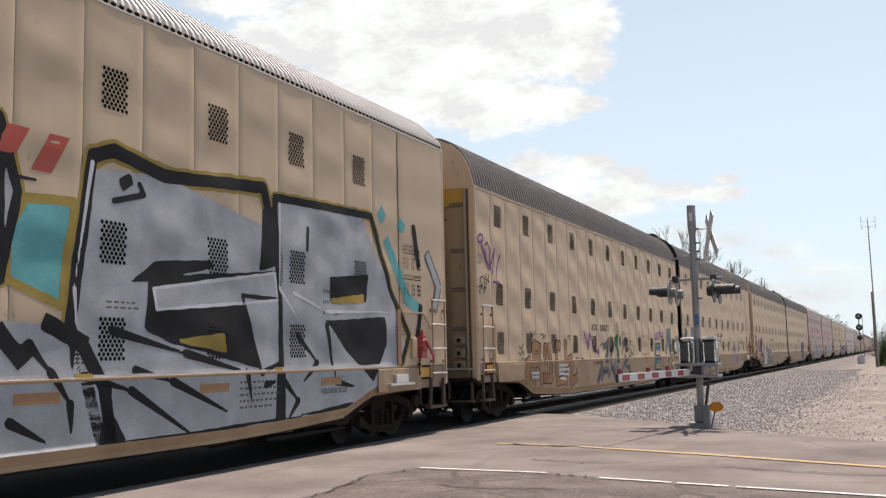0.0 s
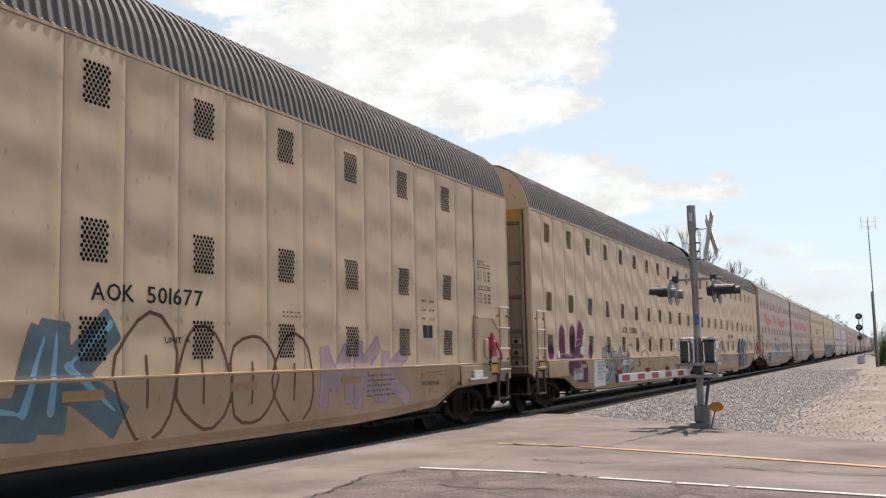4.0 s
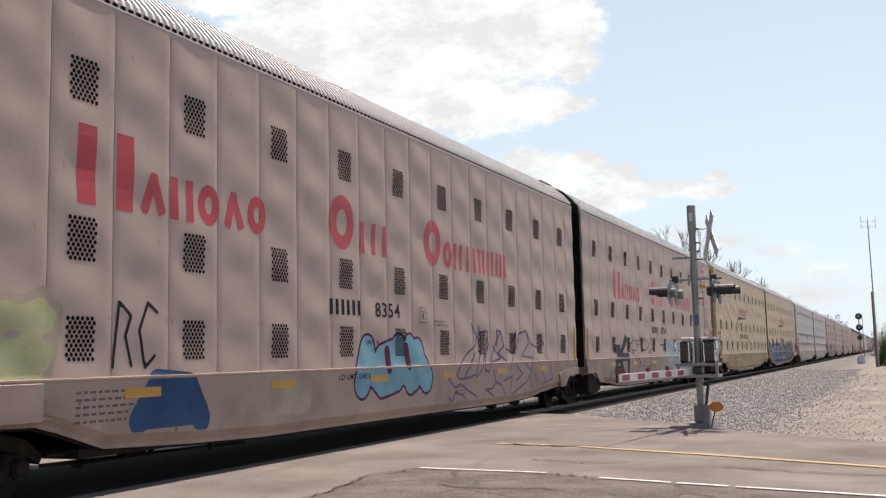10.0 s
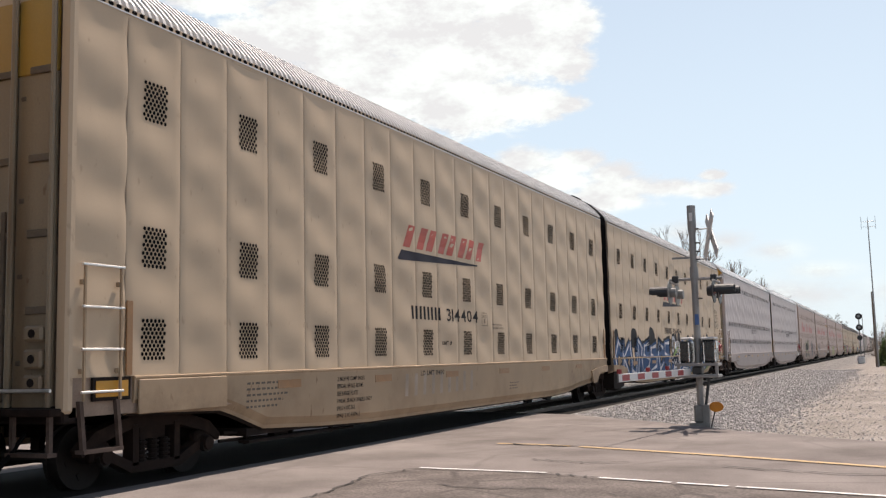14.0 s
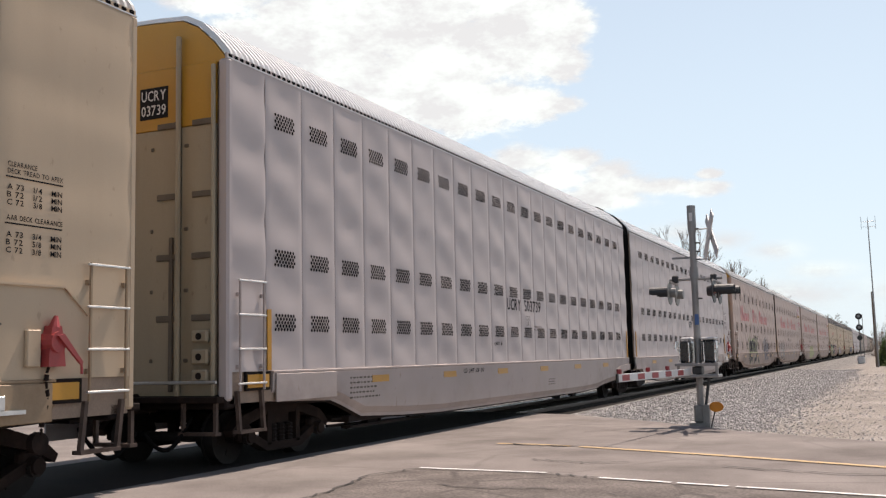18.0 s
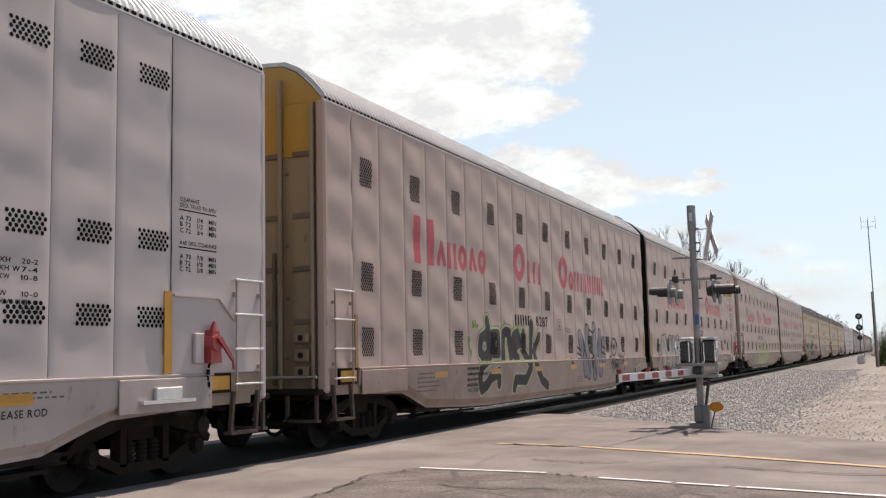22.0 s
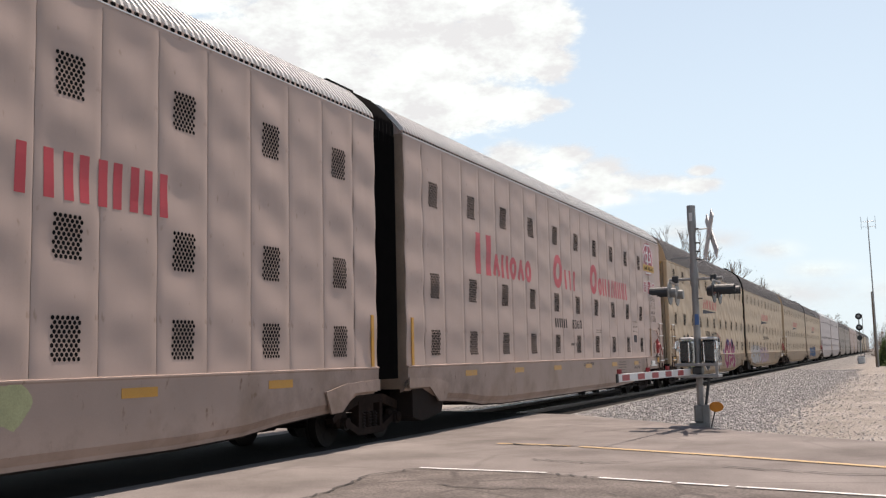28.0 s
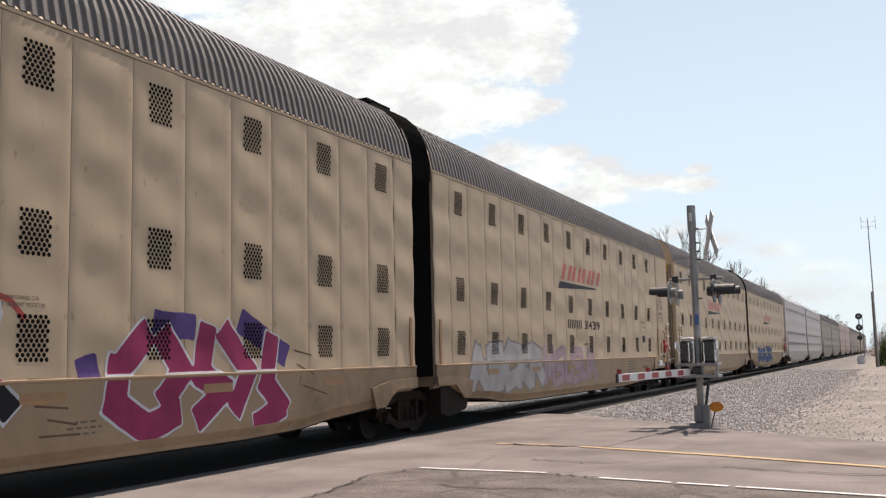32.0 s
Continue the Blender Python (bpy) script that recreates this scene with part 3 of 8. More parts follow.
        for i in range(9):
            bm_rod(ch, (HALF + 0.05 - 0.008 * i, F(2.03 + 0.02 * math.sin(i)), 1.36 - 0.075 * i), (HALF + 0.05 - 0.008 * (i + 1), F(2.03 + 0.02 * math.sin(i + 1)), 1.30 - 0.075 * i), 0.026 if i % 2 else 0.016, 6)
        add("brake_chain", bm_mesh("brake_chain", ch, DUSTY), None, "rusty brake chain", hi)
        add("bell_crank", bm_mesh("bell_crank", rod((HALF - 0.10, F(2.05), 0.62), (HALF - 0.02, F(2.05), 0.62), 0.11, 10), DUSTY), None, "", hi)
        add("guard_plate", bm_mesh("guard_plate", yz_poly([(F(a), z) for a, z in ((2.66, 2.17), (1.82, 2.17), (1.49, 1.90), (1.49, 1.875), (1.81, 2.145), (2.66, 2.145))], HALF + 0.002, HALF + 0.03), P))
        add("bracket", bm_mesh("bracket", B(HALF, HALF + 0.05, 2.13, 2.30, 1.36, 1.72, bevel=0.01), P))
        gb = B(HALF + 0.03, HALF + 0.10, 2.35, 3.25, 0.92, 0.96)
        bm_box(gb, HALF + 0.03, HALF + 0.09, F(2.8) - 0.22, F(2.8) + 0.22, 0.96, 1.1, bevel=0.01)
        add("release_handle", bm_mesh("release_handle", gb, STEEL))
    if full:
        add("tank", bm_mesh("tank", rod((0.9, F(4.9), 0.62), (0.9, F(6.2), 0.62), 0.22, 14), GRIME), None, "sooty air reservoir")
        rg = bmesh.new()
        for z, x in ((0.40, 0.05), (0.30, 0.12)):
            bm_rod(rg, (HALF - 0.25 - x, F(3.9), z + 0.06), (HALF - 0.25 - x, F(7.4), z), 0.022, 6)
        for ya in (4.4, 5.5, 6.6):
            bm_box(rg, HALF - 0.34, HALF - 0.28, F(ya) - 0.02, F(ya) + 0.02, 0.28, 0.6)
        bm_rod(rg, (HALF - 0.31, F(5.0), 0.37), (HALF - 0.31, F(5.35), 0.37), 0.06, 8)
        add("brake_rod", bm_mesh("brake_rod", rg, GRIME), None, "sooty brake rods under the car")
        add("cable_guard", bm_mesh("cable_guard", B(HALF - 0.35, HALF - 0.18, 4.3, 6.4, 0.30, 0.34), GRIME))
    # bellows, its roof cover and the equipment box at the joint
    if not flip:
        bv, bf = [], []
        for i in range(21):
            a, w = 21.785 + (0.72 + SHIFT) * i / 20, HALF - (0.05 if i % 2 else 0.11)
            bv += [(w, a, 1.03), (w, a, top - 0.12), (-w, a, top - 0.12), (-w, a, 1.03)]
        for i in range(20):
            for j in range(4):
                bf.append((4 * i + j, 4 * i + (j + 1) % 4, 4 * i + 4 + (j + 1) % 4, 4 * i + 4 + j))
        add("bellows", mesh_of("bellows", bv, bf, (BLACK,)), None, "black folded bellows between the two units")
        vs, fs = [], []
        pro = [(x * 0.96, z + 0.06) for x, z in roof_profile(form)]
        pro = [(pro[0][0], pro[0][1] - 0.35)] + pro + [(pro[-1][0], pro[-1][1] - 0.35)]
        for i in range(17):
            y = 21.62 + 1.04 * i / 16
            for x, z in pro:
                vs.append((x * (1.02 if i % 2 else 1.0), y, z + (0.05 if i % 2 else 0)))
        c = len(pro)
        for i in range(16):
            for j in range(c - 1):
                a = i * c + j
                fs.append((a, a + 1, a + c + 1, a + c))
        add("joint_cover", mesh_of("joint_cover", vs, fs, (BLACK,)), None, "dark ribbed cover over the joint")
        add("hatch", bm_mesh("hatch", B(-0.5, 0.75, 21.55, 22.45, 6.02, 6.08), BLACK))
    else:
        eb = yz_poly([(F(a), z) for a, z in ((21.5, 0.83), (20.6, 0.83), (20.15, 0.64), (20.3, 0.37), (21.1, 0.26), (21.5, 0.35))], HALF - 0.5, HALF - 0.06)
        add("equipment_box", bm_mesh("equipment_box", eb, GRIME))
    # trucks
    spots = [2.7] if flip else [2.7, PITCH]
    for c in spots:
        c = F(c)
        fr = bmesh.new()
        for x in (1.02, -1.16):
            bm_prism(fr, [(c - 1.22, 0.46), (c - 1.0, 0.64), (c - 0.45, 0.78), (c + 0.45, 0.78), (c + 1.0, 0.64), (c + 1.22, 0.46), (c + 1.18, 0.38), (c + 0.95, 0.50), (c + 0.4, 0.64), (c - 0.4, 0.64), (c - 0.95, 0.50), (c - 1.18, 0.38)], "x", x, x + 0.14)
            bm_prism(fr, [(c - 1.0, 0.40), (c - 0.42, 0.14), (c + 0.42, 0.14), (c + 1.0, 0.40), (c + 0.90, 0.47), (c + 0.38, 0.25), (c - 0.38, 0.25), (c - 0.90, 0.47)], "x", x, x + 0.15)
            for dy in (-0.36, 0.36):
                bm_box(fr, x, x + 0.15, c + dy - 0.05, c + dy + 0.05, 0.22, 0.68)
            for dy in (-0.89, 0.89):
                bm_box(fr, x + 0.01, x + 0.13, c + dy - 0.15, c + dy + 0.15, 0.30, 0.52, bevel=0.03)
        bm_box(fr, -1.05, 1.1, c - 0.22, c + 0.22, 0.5, 0.66)
        ti = add("truck", bm_mesh("truck", fr, DUSTY), None, "sooty cast-steel bogie frame")
        for dy in (-0.2, 0.0, 0.2):
            sp = bmesh.new()
            for i in range(5):
                bm_rod(sp, (1.1, c + dy, 0.25 + 0.05 * i), (1.1, c + dy, 0.278 + 0.05 * i), 0.075, 10)
            bm_rod(sp, (1.1, c + dy, 0.25), (1.1, c + dy, 0.5), 0.05, 8)
            add("spring", bm_mesh("spring", sp, GRIME), None, "", ti)
        for dy in (-0.89, 0.89):
            add("bearing_cap", bm_mesh("bearing_cap", rod((1.15, c + dy, 0.37), (1.25, c + dy, 0.37), 0.105, 14, 0.085), DUSTY), None, "", ti)
        for dy in (-0.89, 0.89):
            key = "wheelset"
            if key not in SHARED:
                w = rod((-1.15, 0, 0), (1.2, 0, 0), 0.075, 10)
                for x in (0.72, -0.86):
                    bm_rod(w, (x, 0, 0), (x + 0.14, 0, 0), 0.356, 28)
                    bm_rod(w, (x - 0.03 if x > 0 else x + 0.14, 0, 0), (x if x > 0 else x + 0.17, 0, 0), 0.385, 28)
                for a in range(5):
                    bm_box(w, 0.862, 0.872, 0.2 * math.cos(a * 1.2566) - 0.04, 0.2 * math.cos(a * 1.2566) + 0.04, 0.2 * math.sin(a * 1.2566) - 0.04, 0.2 * math.sin(a * 1.2566) + 0.04)
                bm_rod(w, (1.16, 0, 0), (1.22, 0, 0), 0.10, 10)
                SHARED[key] = bm_mesh("wheelset", w, WHEEL)
            add("wheelset", SHARED[key], Matrix.Translation((0, c + dy, 0.356)), "", ti)
    return kit


KITS, WHEELSETS = {}, []
LABELS = {
    "aok": "cream autorack railcar unit with grey ribbed roof and graffiti",
    "bnsf_round": "tan autorack railcar unit with rounded grey roof and graffiti",
    "bnsf": "tan autorack railcar unit with pale ribbed roof",
    "kcs": "weathered grey autorack railcar unit with red lettering",
    "dusty": "drab brown-grey autorack railcar unit far down the track",
    "ucry": "clean white autorack railcar unit with amber reflectors",
}


def car(n, style, full=True):
    """The unit between joints n - 1 and n; odd ones have their coupler towards the camera."""
    flip = n % 2 == 0
    key = (style, flip, full)
    if key not in KITS:
        KITS[key] = car_kit(*key)
    root = new("autorack_car")
    tagged(root, LABELS[style], "railcar", "units of the passing train")
    root.location = (TRACK_X, FIRST + PITCH * (n - 1) + {8: -0.15, 14: 0.22}.get(n, 0.0), 0)
    made = []
    for name, me, m, label, on in KITS[key]:
        ob = put(name, me, root if on is None else made[on], label, m)
        made.append(ob)
        if name in ("side_sheet", "vent_sheet", "eave_edge", "eave_perforation", "plate_lettering"):
            tagged(ob, kind="stuff")
        if name == "wheelset" and full:
            WHEELSETS.append(ob)
    return root


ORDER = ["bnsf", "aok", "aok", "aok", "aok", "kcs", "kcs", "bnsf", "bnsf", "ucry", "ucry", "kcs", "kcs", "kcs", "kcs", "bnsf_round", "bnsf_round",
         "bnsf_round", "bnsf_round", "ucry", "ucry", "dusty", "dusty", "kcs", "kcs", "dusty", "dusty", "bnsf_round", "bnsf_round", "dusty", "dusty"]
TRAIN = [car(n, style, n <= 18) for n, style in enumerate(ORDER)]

# ---- ground, road and track ----


def ground_mat(name, base, dark, scale, bump, fine=40.0, cracks=0.0, speck=0.0):
    m = bpy.data.materials.new(name)
    m.use_nodes = True
    n, l = m.node_tree.nodes, m.node_tree.links
    b = n["Principled BSDF"]
    tc = n.new("ShaderNodeTexCoord")
    big = n.new("ShaderNodeTexNoise")
    big.inputs["Scale"].default_value, big.inputs["Detail"].default_value, big.inputs["Roughness"].default_value = scale, 8, 0.6
    l.new(tc.outputs["Object"], big.inputs["Vector"])
    cr = n.new("ShaderNodeValToRGB")
    cr.color_ramp.elements[0].position, cr.color_ramp.elements[1].position = 0.32, 0.68
    cr.color_ramp.elements[0].color, cr.color_ramp.elements[1].color = (*dark, 1), (*base, 1)
    l.new(big.outputs[0], cr.inputs[0])
    col = cr.outputs[0]
    small = n.new("ShaderNodeTexNoise")
    small.inputs["Scale"].default_value, small.inputs["Detail"].default_value = fine, 4
    l.new(tc.outputs["Object"], small.inputs["Vector"])
    mr = n.new("ShaderNodeMapRange")
    mr.inputs["From Min"].default_value, mr.inputs["From Max"].default_value = 0.3, 0.7
    mr.inputs["To Min"].default_value, mr.inputs["To Max"].default_value = 1 - speck, 1 + speck
    l.new(small.outputs[0], mr.inputs["Value"])
    hv = n.new("ShaderNodeHueSaturation")
    l.new(mr.outputs[0], hv.inputs["Value"])
    l.new(col, hv.inputs["Color"])
    col = hv.outputs[0]
    h = small.outputs[0]
    if cracks:
        vo = n.new("ShaderNodeTexVoronoi")
        vo.feature = "DISTANCE_TO_EDGE"
        vo.inputs["Scale"].default_value = 0.7
        wob = n.new("ShaderNodeMixRGB")
        wob.inputs["Fac"].default_value = 0.25
        l.new(tc.outputs["Object"], wob.inputs["Color1"])
        l.new(big.outputs["Color"], wob.inputs["Color2"])
        l.new(wob.outputs[0], vo.inputs["Vector"])
        vr = n.new("ShaderNodeMapRange")
        vr.inputs["From Min"].default_value, vr.inputs["From Max"].default_value = 0.006, 0.03
        vr.inputs["To Min"].default_value, vr.inputs["To Max"].default_value = cracks, 0
        l.new(vo.outputs["Distance"], vr.inputs["Value"])
        ms = n.new("ShaderNodeMath")
        ms.operation = "MULTIPLY"
        sel = n.new("ShaderNodeMapRange")
        sel.inputs["From Min"].default_value, sel.inputs["From Max"].default_value = 0.42, 0.55
        l.new(big.outputs[0], sel.inputs["Value"])
        l.new(vr.outputs[0], ms.inputs[0])
        l.new(sel.outputs[0], ms.inputs[1])
        mx = n.new("ShaderNodeMixRGB")
        l.new(ms.outputs[0], mx.inputs["Fac"])
        l.new(col, mx.inputs["Color1"])
        mx.inputs["Color2"].default_value = (0.04, 0.036, 0.034, 1)
        col = mx.outputs[0]
    l.new(col, b.inputs["Base Color"])
    b.inputs["Roughness"].default_value = 0.95
    b.inputs["Specular IOR Level"].default_value = 0.12
    bp = n.new("ShaderNodeBump")
    bp.inputs["Strength"].default_value, bp.inputs["Distance"].default_value = bump, 0.02
    l.new(h, bp.inputs["Height"])
    l.new(bp.outputs[0], b.inputs["Normal"])
    return m


DIRT = ground_mat("gravelly_dirt", (0.295, 0.266, 0.241), (0.175, 0.153, 0.136), 0.55, 0.8, 22, speck=0.45)
ASPHALT = ground_mat("worn_asphalt", (0.228, 0.202, 0.190), (0.125, 0.109, 0.102), 0.6, 0.3, 45, cracks=0.22, speck=0.2)
OLDASPHALT = ground_mat("broken_asphalt", (0.165, 0.142, 0.132), (0.09, 0.078, 0.072), 1.7, 0.6, 30, cracks=0.6, speck=0.35)
BALLAST = ground_mat("ballast_bed", (0.130, 0.119, 0.111), (0.06, 0.056, 0.053), 2.5, 1.0, 22, speck=0.45)
STONE = mat("ballast_stone", (0.34, 0.322, 0.31), 0.95, spec=0.1, var=0.75, scale=3, fine=30, bump=0.3, island=0.9)
YLINE = mat("road_yellow", (0.41, 0.275, 0.14), 0.8, var=0.35, scale=8, stain=(0.15, 0.135, 0.125), stain_amount=0.85)
WLINE = mat("road_white", (0.6, 0.59, 0.58), 0.8, var=0.2, scale=8, stain=(0.15, 0.135, 0.125), stain_amount=0.8)
RAIL = mat("rail_steel", (0.12, 0.09, 0.075), 0.6, 0.5, var=0.3, scale=6)
RAILTOP = mat("rail_head", (0.5, 0.5, 0.5), 0.25, 0.9, var=0.1, scale=6)
TIE = mat("railway_tie", (0.09, 0.07, 0.055), 0.9, var=0.35, scale=4)

g = bmesh.new()
bmesh.ops.create_grid(g, x_segments=60, y_segments=60, size=2400)
for v in g.verts:
    v.co.z = -0.36
part("ground", g, DIRT)
tagged(bpy.data.objects["ground"], "pale gravelly dirt beside the railway", "ground", kind="structure")


def sheet(name, pts, z, thick, material, label, category, kind="structure"):
    ob = part(name, prism(pts, "z", z - thick, z), material)
    return tagged(ob, label, category, kind=kind)


# the road crosses the track at a slant; its far kerbless edge bends at the crossing
EDGE = [(-60, 52), (-13, 24.4), (-7.9, 22.7), (-6.9, 22.35), (-4.56, 20.2), (-2.58, 17.95), (-1.12, 16.7), (-0.15, 16.0), (6, 13.0), (40, -3)]
NEAR = [(40, -26), (6, -8), (-4, -4), (-60, 20)]
sheet("road", EDGE + NEAR, 0.0, 0.14, ASPHALT, "worn grey asphalt road over the level crossing", "road")
# near-black ground colour that paints in the shade under the train
UNDER_SHADE = ground_mat("painted_train_shade", (0.016, 0.0125, 0.0112), (0.009, 0.0072, 0.0066), 1.4, 0.5, 30, speck=0.3)
sheet("crossing_surface", [(-10.6, -3.0), (-7.95, -3.6), (-7.95, 22.6), (-10.6, 23.6)], 0.004, 0.02, UNDER_SHADE, "asphalt under the train with its shade painted dark", "crossing")
LOW = [(-5.45, 11.25), (-4.6, 11.2), (-3.75, 11.1), (-3.04, 10.8), (-2.19, 10.55), (0, 10.0), (8, 7.8), (8, 0.5), (-6.6, 0.5), (-6.4, 4.0), (-5.9, 6.6), (-5.4, 8.68), (-5.55, 9.7), (-5.7, 10.5)]
sheet("road_shoulder", [(x, y) for x, y in LOW], 0.006, 0.02, OLDASPHALT, "cracked and crumbling asphalt shoulder", "road")


def stripe(name, pts, w, z, material, label):
    vs, fs = [], []
    for i, (x, y) in enumerate(pts):
        x2, y2 = pts[min(i + 1, len(pts) - 1)]
        x1, y1 = pts[max(i - 1, 0)]
        d = Vector((x2 - x1, y2 - y1)).normalized()
        vs += [(x - d.y * w / 2, y + d.x * w / 2, z), (x + d.y * w / 2, y - d.x * w / 2, z)]
    for i in range(len(pts) - 1):
        fs.append((2 * i, 2 * i + 1, 2 * i + 3, 2 * i + 2))
    return tagged(put(name, mesh_of(name, vs, fs, (material,))), label, "road marking", kind="structure")


stripe("centre_line", [(-4.3, 14.46), (-3.62, 14.19), (-2.0, 13.5), (-0.16, 12.59), (5, 10.0)], 0.15, 0.010, YLINE, "faded yellow centre line")
stripe("centre_line", [(-5.74, 14.78), (-4.97, 14.69), (-4.45, 14.52)], 0.11, 0.010, YLINE, "worn end of the yellow centre line")
for a, b in (((-5.45, 11.35), (-3.75, 11.2)), ((-3.04, 10.88), (-2.2, 10.66)), ((-2.14, 10.64), (-1.6, 10.5)), ((-1.52, 10.48), (2.5, 9.5))):
    stripe("edge_line", [a, b], 0.075, 0.012, WLINE, "broken white edge line")

TAR = mat("tar_crack", (0.035, 0.03, 0.028), 0.9, var=0.3, scale=6)
for k, pts in enumerate((((-3.75, 11.17), (-3.4, 11.0), (-3.05, 10.9)), ((-5.0, 17.2), (-4.4, 17.9), (-3.7, 18.2), (-2.6, 17.4)), ((-6.2, 18.2), (-5.5, 18.9), (-4.3, 19.2)),
                         ((-5.5, 14.75), (-4.9, 14.5), (-4.2, 14.62), (-3.7, 14.3)), ((-5.43, 11.3), (-5.72, 10.5), (-5.5, 9.6), (-5.38, 8.6), (-5.9, 6.6)),
                         ((-4.6, 9.9), (-3.9, 9.7), (-3.2, 9.9)), ((-2.6, 9.6), (-1.6, 9.2), (-0.4, 9.3)), ((-1.9, 12.2), (-0.6, 11.8), (0.6, 12.0)), ((-4.4, 12.6), (-3.6, 12.3), (-3.1, 12.5)))):
    g = random.Random(90 + k)
    fine = []
    for (xa, ya), (xb, yb) in zip(pts, pts[1:]):
        for i in range(8):
            fine.append((xa + (xb - xa) * i / 8 + g.uniform(-0.04, 0.04), ya + (yb - ya) * i / 8 + g.uniform(-0.06, 0.06)))
    stripe("road_crack", fine + [pts[-1]], 0.022 + 0.02 * g.random(), 0.0135 + 0.0004 * k, TAR, "dark crack in the asphalt")

# ballast beyond the road, with loose stones on it
def bed(x):
    """Height of the ground beside the track, lowest at the foot of the ballast."""
    return float(np.interp(x, [-13.5, -11.5, -7.4, -5.0, -2.8, -0.5, 60], [-0.30, -0.13, -0.10, -0.22, -0.17, -0.05, -0.05]))


def bank(y0s, y1, material=BALLAST, name="ballast_bed", label="grey crushed-stone ballast along the track", category="ballast"):
    """A strip of ground from a slanting start to y1."""
    vs, fs = [], []
    for x, y0 in y0s:
        z = bed(x)
        vs += [(x, y0, z), (x, y1, z)]
    for i in range(len(y0s) - 1):
        fs.append((2 * i, 2 * i + 2, 2 * i + 3, 2 * i + 1))
    return tagged(put(name, mesh_of(name, vs, fs, (material,))), label, category, kind="structure")


def blend_ground():
    """Ballast that thins out raggedly into dirt."""
    m = ground_mat("ballast_into_dirt", (0.295, 0.266, 0.241), (0.175, 0.153, 0.136), 0.55, 0.9, 22, speck=0.45)
    n, l = m.node_tree.nodes, m.node_tree.links
    b = n["Principled BSDF"]
    dirt = b.inputs["Base Color"].links[0].from_socket
    tc, sp, ns = n.new("ShaderNodeTexCoord"), n.new("ShaderNodeSeparateXYZ"), n.new("ShaderNodeTexNoise")
    l.new(tc.outputs["Object"], sp.inputs[0])
    l.new(tc.outputs["Object"], ns.inputs["Vector"])
    ns.inputs["Scale"].default_value, ns.inputs["Detail"].default_value = 0.5, 9
    ad, mr, st, sr, mx = n.new("ShaderNodeMath"), n.new("ShaderNodeMapRange"), n.new("ShaderNodeTexNoise"), n.new("ShaderNodeValToRGB"), n.new("ShaderNodeMixRGB")
    ad.operation = "MULTIPLY_ADD"
    l.new(ns.outputs[0], ad.inputs[0])
    ad.inputs[1].default_value = 5.0
    l.new(sp.outputs[0], ad.inputs[2])
    mr.inputs["From Min"].default_value, mr.inputs["From Max"].default_value = -1.8, 0.6
    l.new(ad.outputs[0], mr.inputs["Value"])
    st.inputs["Scale"].default_value, st.inputs["Detail"].default_value = 20, 3
    l.new(tc.outputs["Object"], st.inputs["Vector"])
    sr.color_ramp.elements[0].position, sr.color_ramp.elements[1].position = 0.4, 0.62
    sr.color_ramp.elements[0].color, sr.color_ramp.elements[1].color = (0.075, 0.071, 0.068, 1), (0.255, 0.243, 0.235, 1)
    l.new(st.outputs[0], sr.inputs[0])
    l.new(mr.outputs[0], mx.inputs["Fac"])
    l.new(sr.outputs[0], mx.inputs["Color1"])
    l.new(dirt, mx.inputs["Color2"])
    l.new(mx.outputs[0], b.inputs["Base Color"])
    return m


VERGE = blend_ground()
bank([(-13.5, 24.6), (-11.5, 24.0), (-7.9, 22.6), (-7.4, 22.4), (-6.9, 22.25), (-5.0, 20.6), (-4.56, 20.1), (-2.8, 18.1)], 500, VERGE)
bank([(-2.8, 18.1), (-2.58, 17.9), (-1.12, 16.6), (-0.5, 16.1), (6, 12.9), (40, -4), (60, -13)], 500, VERGE, "verge", "pale gravelly dirt verge beside the railway", "ground")
bank([(-13.5, -400), (-11.5, -400), (-7.4, -400), (-5.0, -400), (-2.8, -400)], -3.8)
rs = random.Random(4)


def road_edge(x):
    return np.interp(-x, [0.15, 1.12, 2.58, 4.56, 6.9, 7.9, 13], [16.0, 16.7, 17.95, 20.2, 22.35, 22.7, 24.4])


def gravel(count, x0, x1, y1, size, seed, fade=0.0):
    """Broken stones, four sides and a cap each, denser near the crossing."""
    g = np.random.default_rng(seed)
    x = x0 + (x1 - x0) * g.random(count) ** (1.0 + fade)
    x = x + g.normal(0, 0.4, count) * (x > x1 - 1.2)
    y = road_edge(x) + 0.05 + (g.random(count) ** 1.7) * y1
    z = np.array([bed(v) for v in x])
    r = size * (0.45 + 0.75 * g.random(count) ** 1.5) * (1 + (y - 16) / 70)
    a = g.random(count) * 6.283
    p = np.zeros((count, 7, 3))
    for j in range(4):
        q = r * (0.75 + 0.5 * g.random(count))
        p[:, j] = np.stack([x + q * np.cos(a + 1.57 * j), y + q * np.sin(a + 1.57 * j), z - 0.2 * r], 1)
    for j in range(3):
        q = r * (0.5 + 0.35 * g.random(count))
        p[:, 4 + j] = np.stack([x + q * np.cos(a + 2.1 * j + 0.5), y + q * np.sin(a + 2.1 * j + 0.5), z + r * (0.25 + 0.45 * g.random(count))], 1)
    o = 7 * np.arange(count)[:, None]
    tri = np.array([(0, 1, 4), (1, 5, 4), (1, 2, 5), (2, 3, 5), (3, 6, 5), (3, 0, 6), (0, 4, 6), (4, 5, 6)])
    return p.reshape(-1, 3).tolist(), (o[:, :, None] + tri[None]).reshape(-1, 3).tolist()


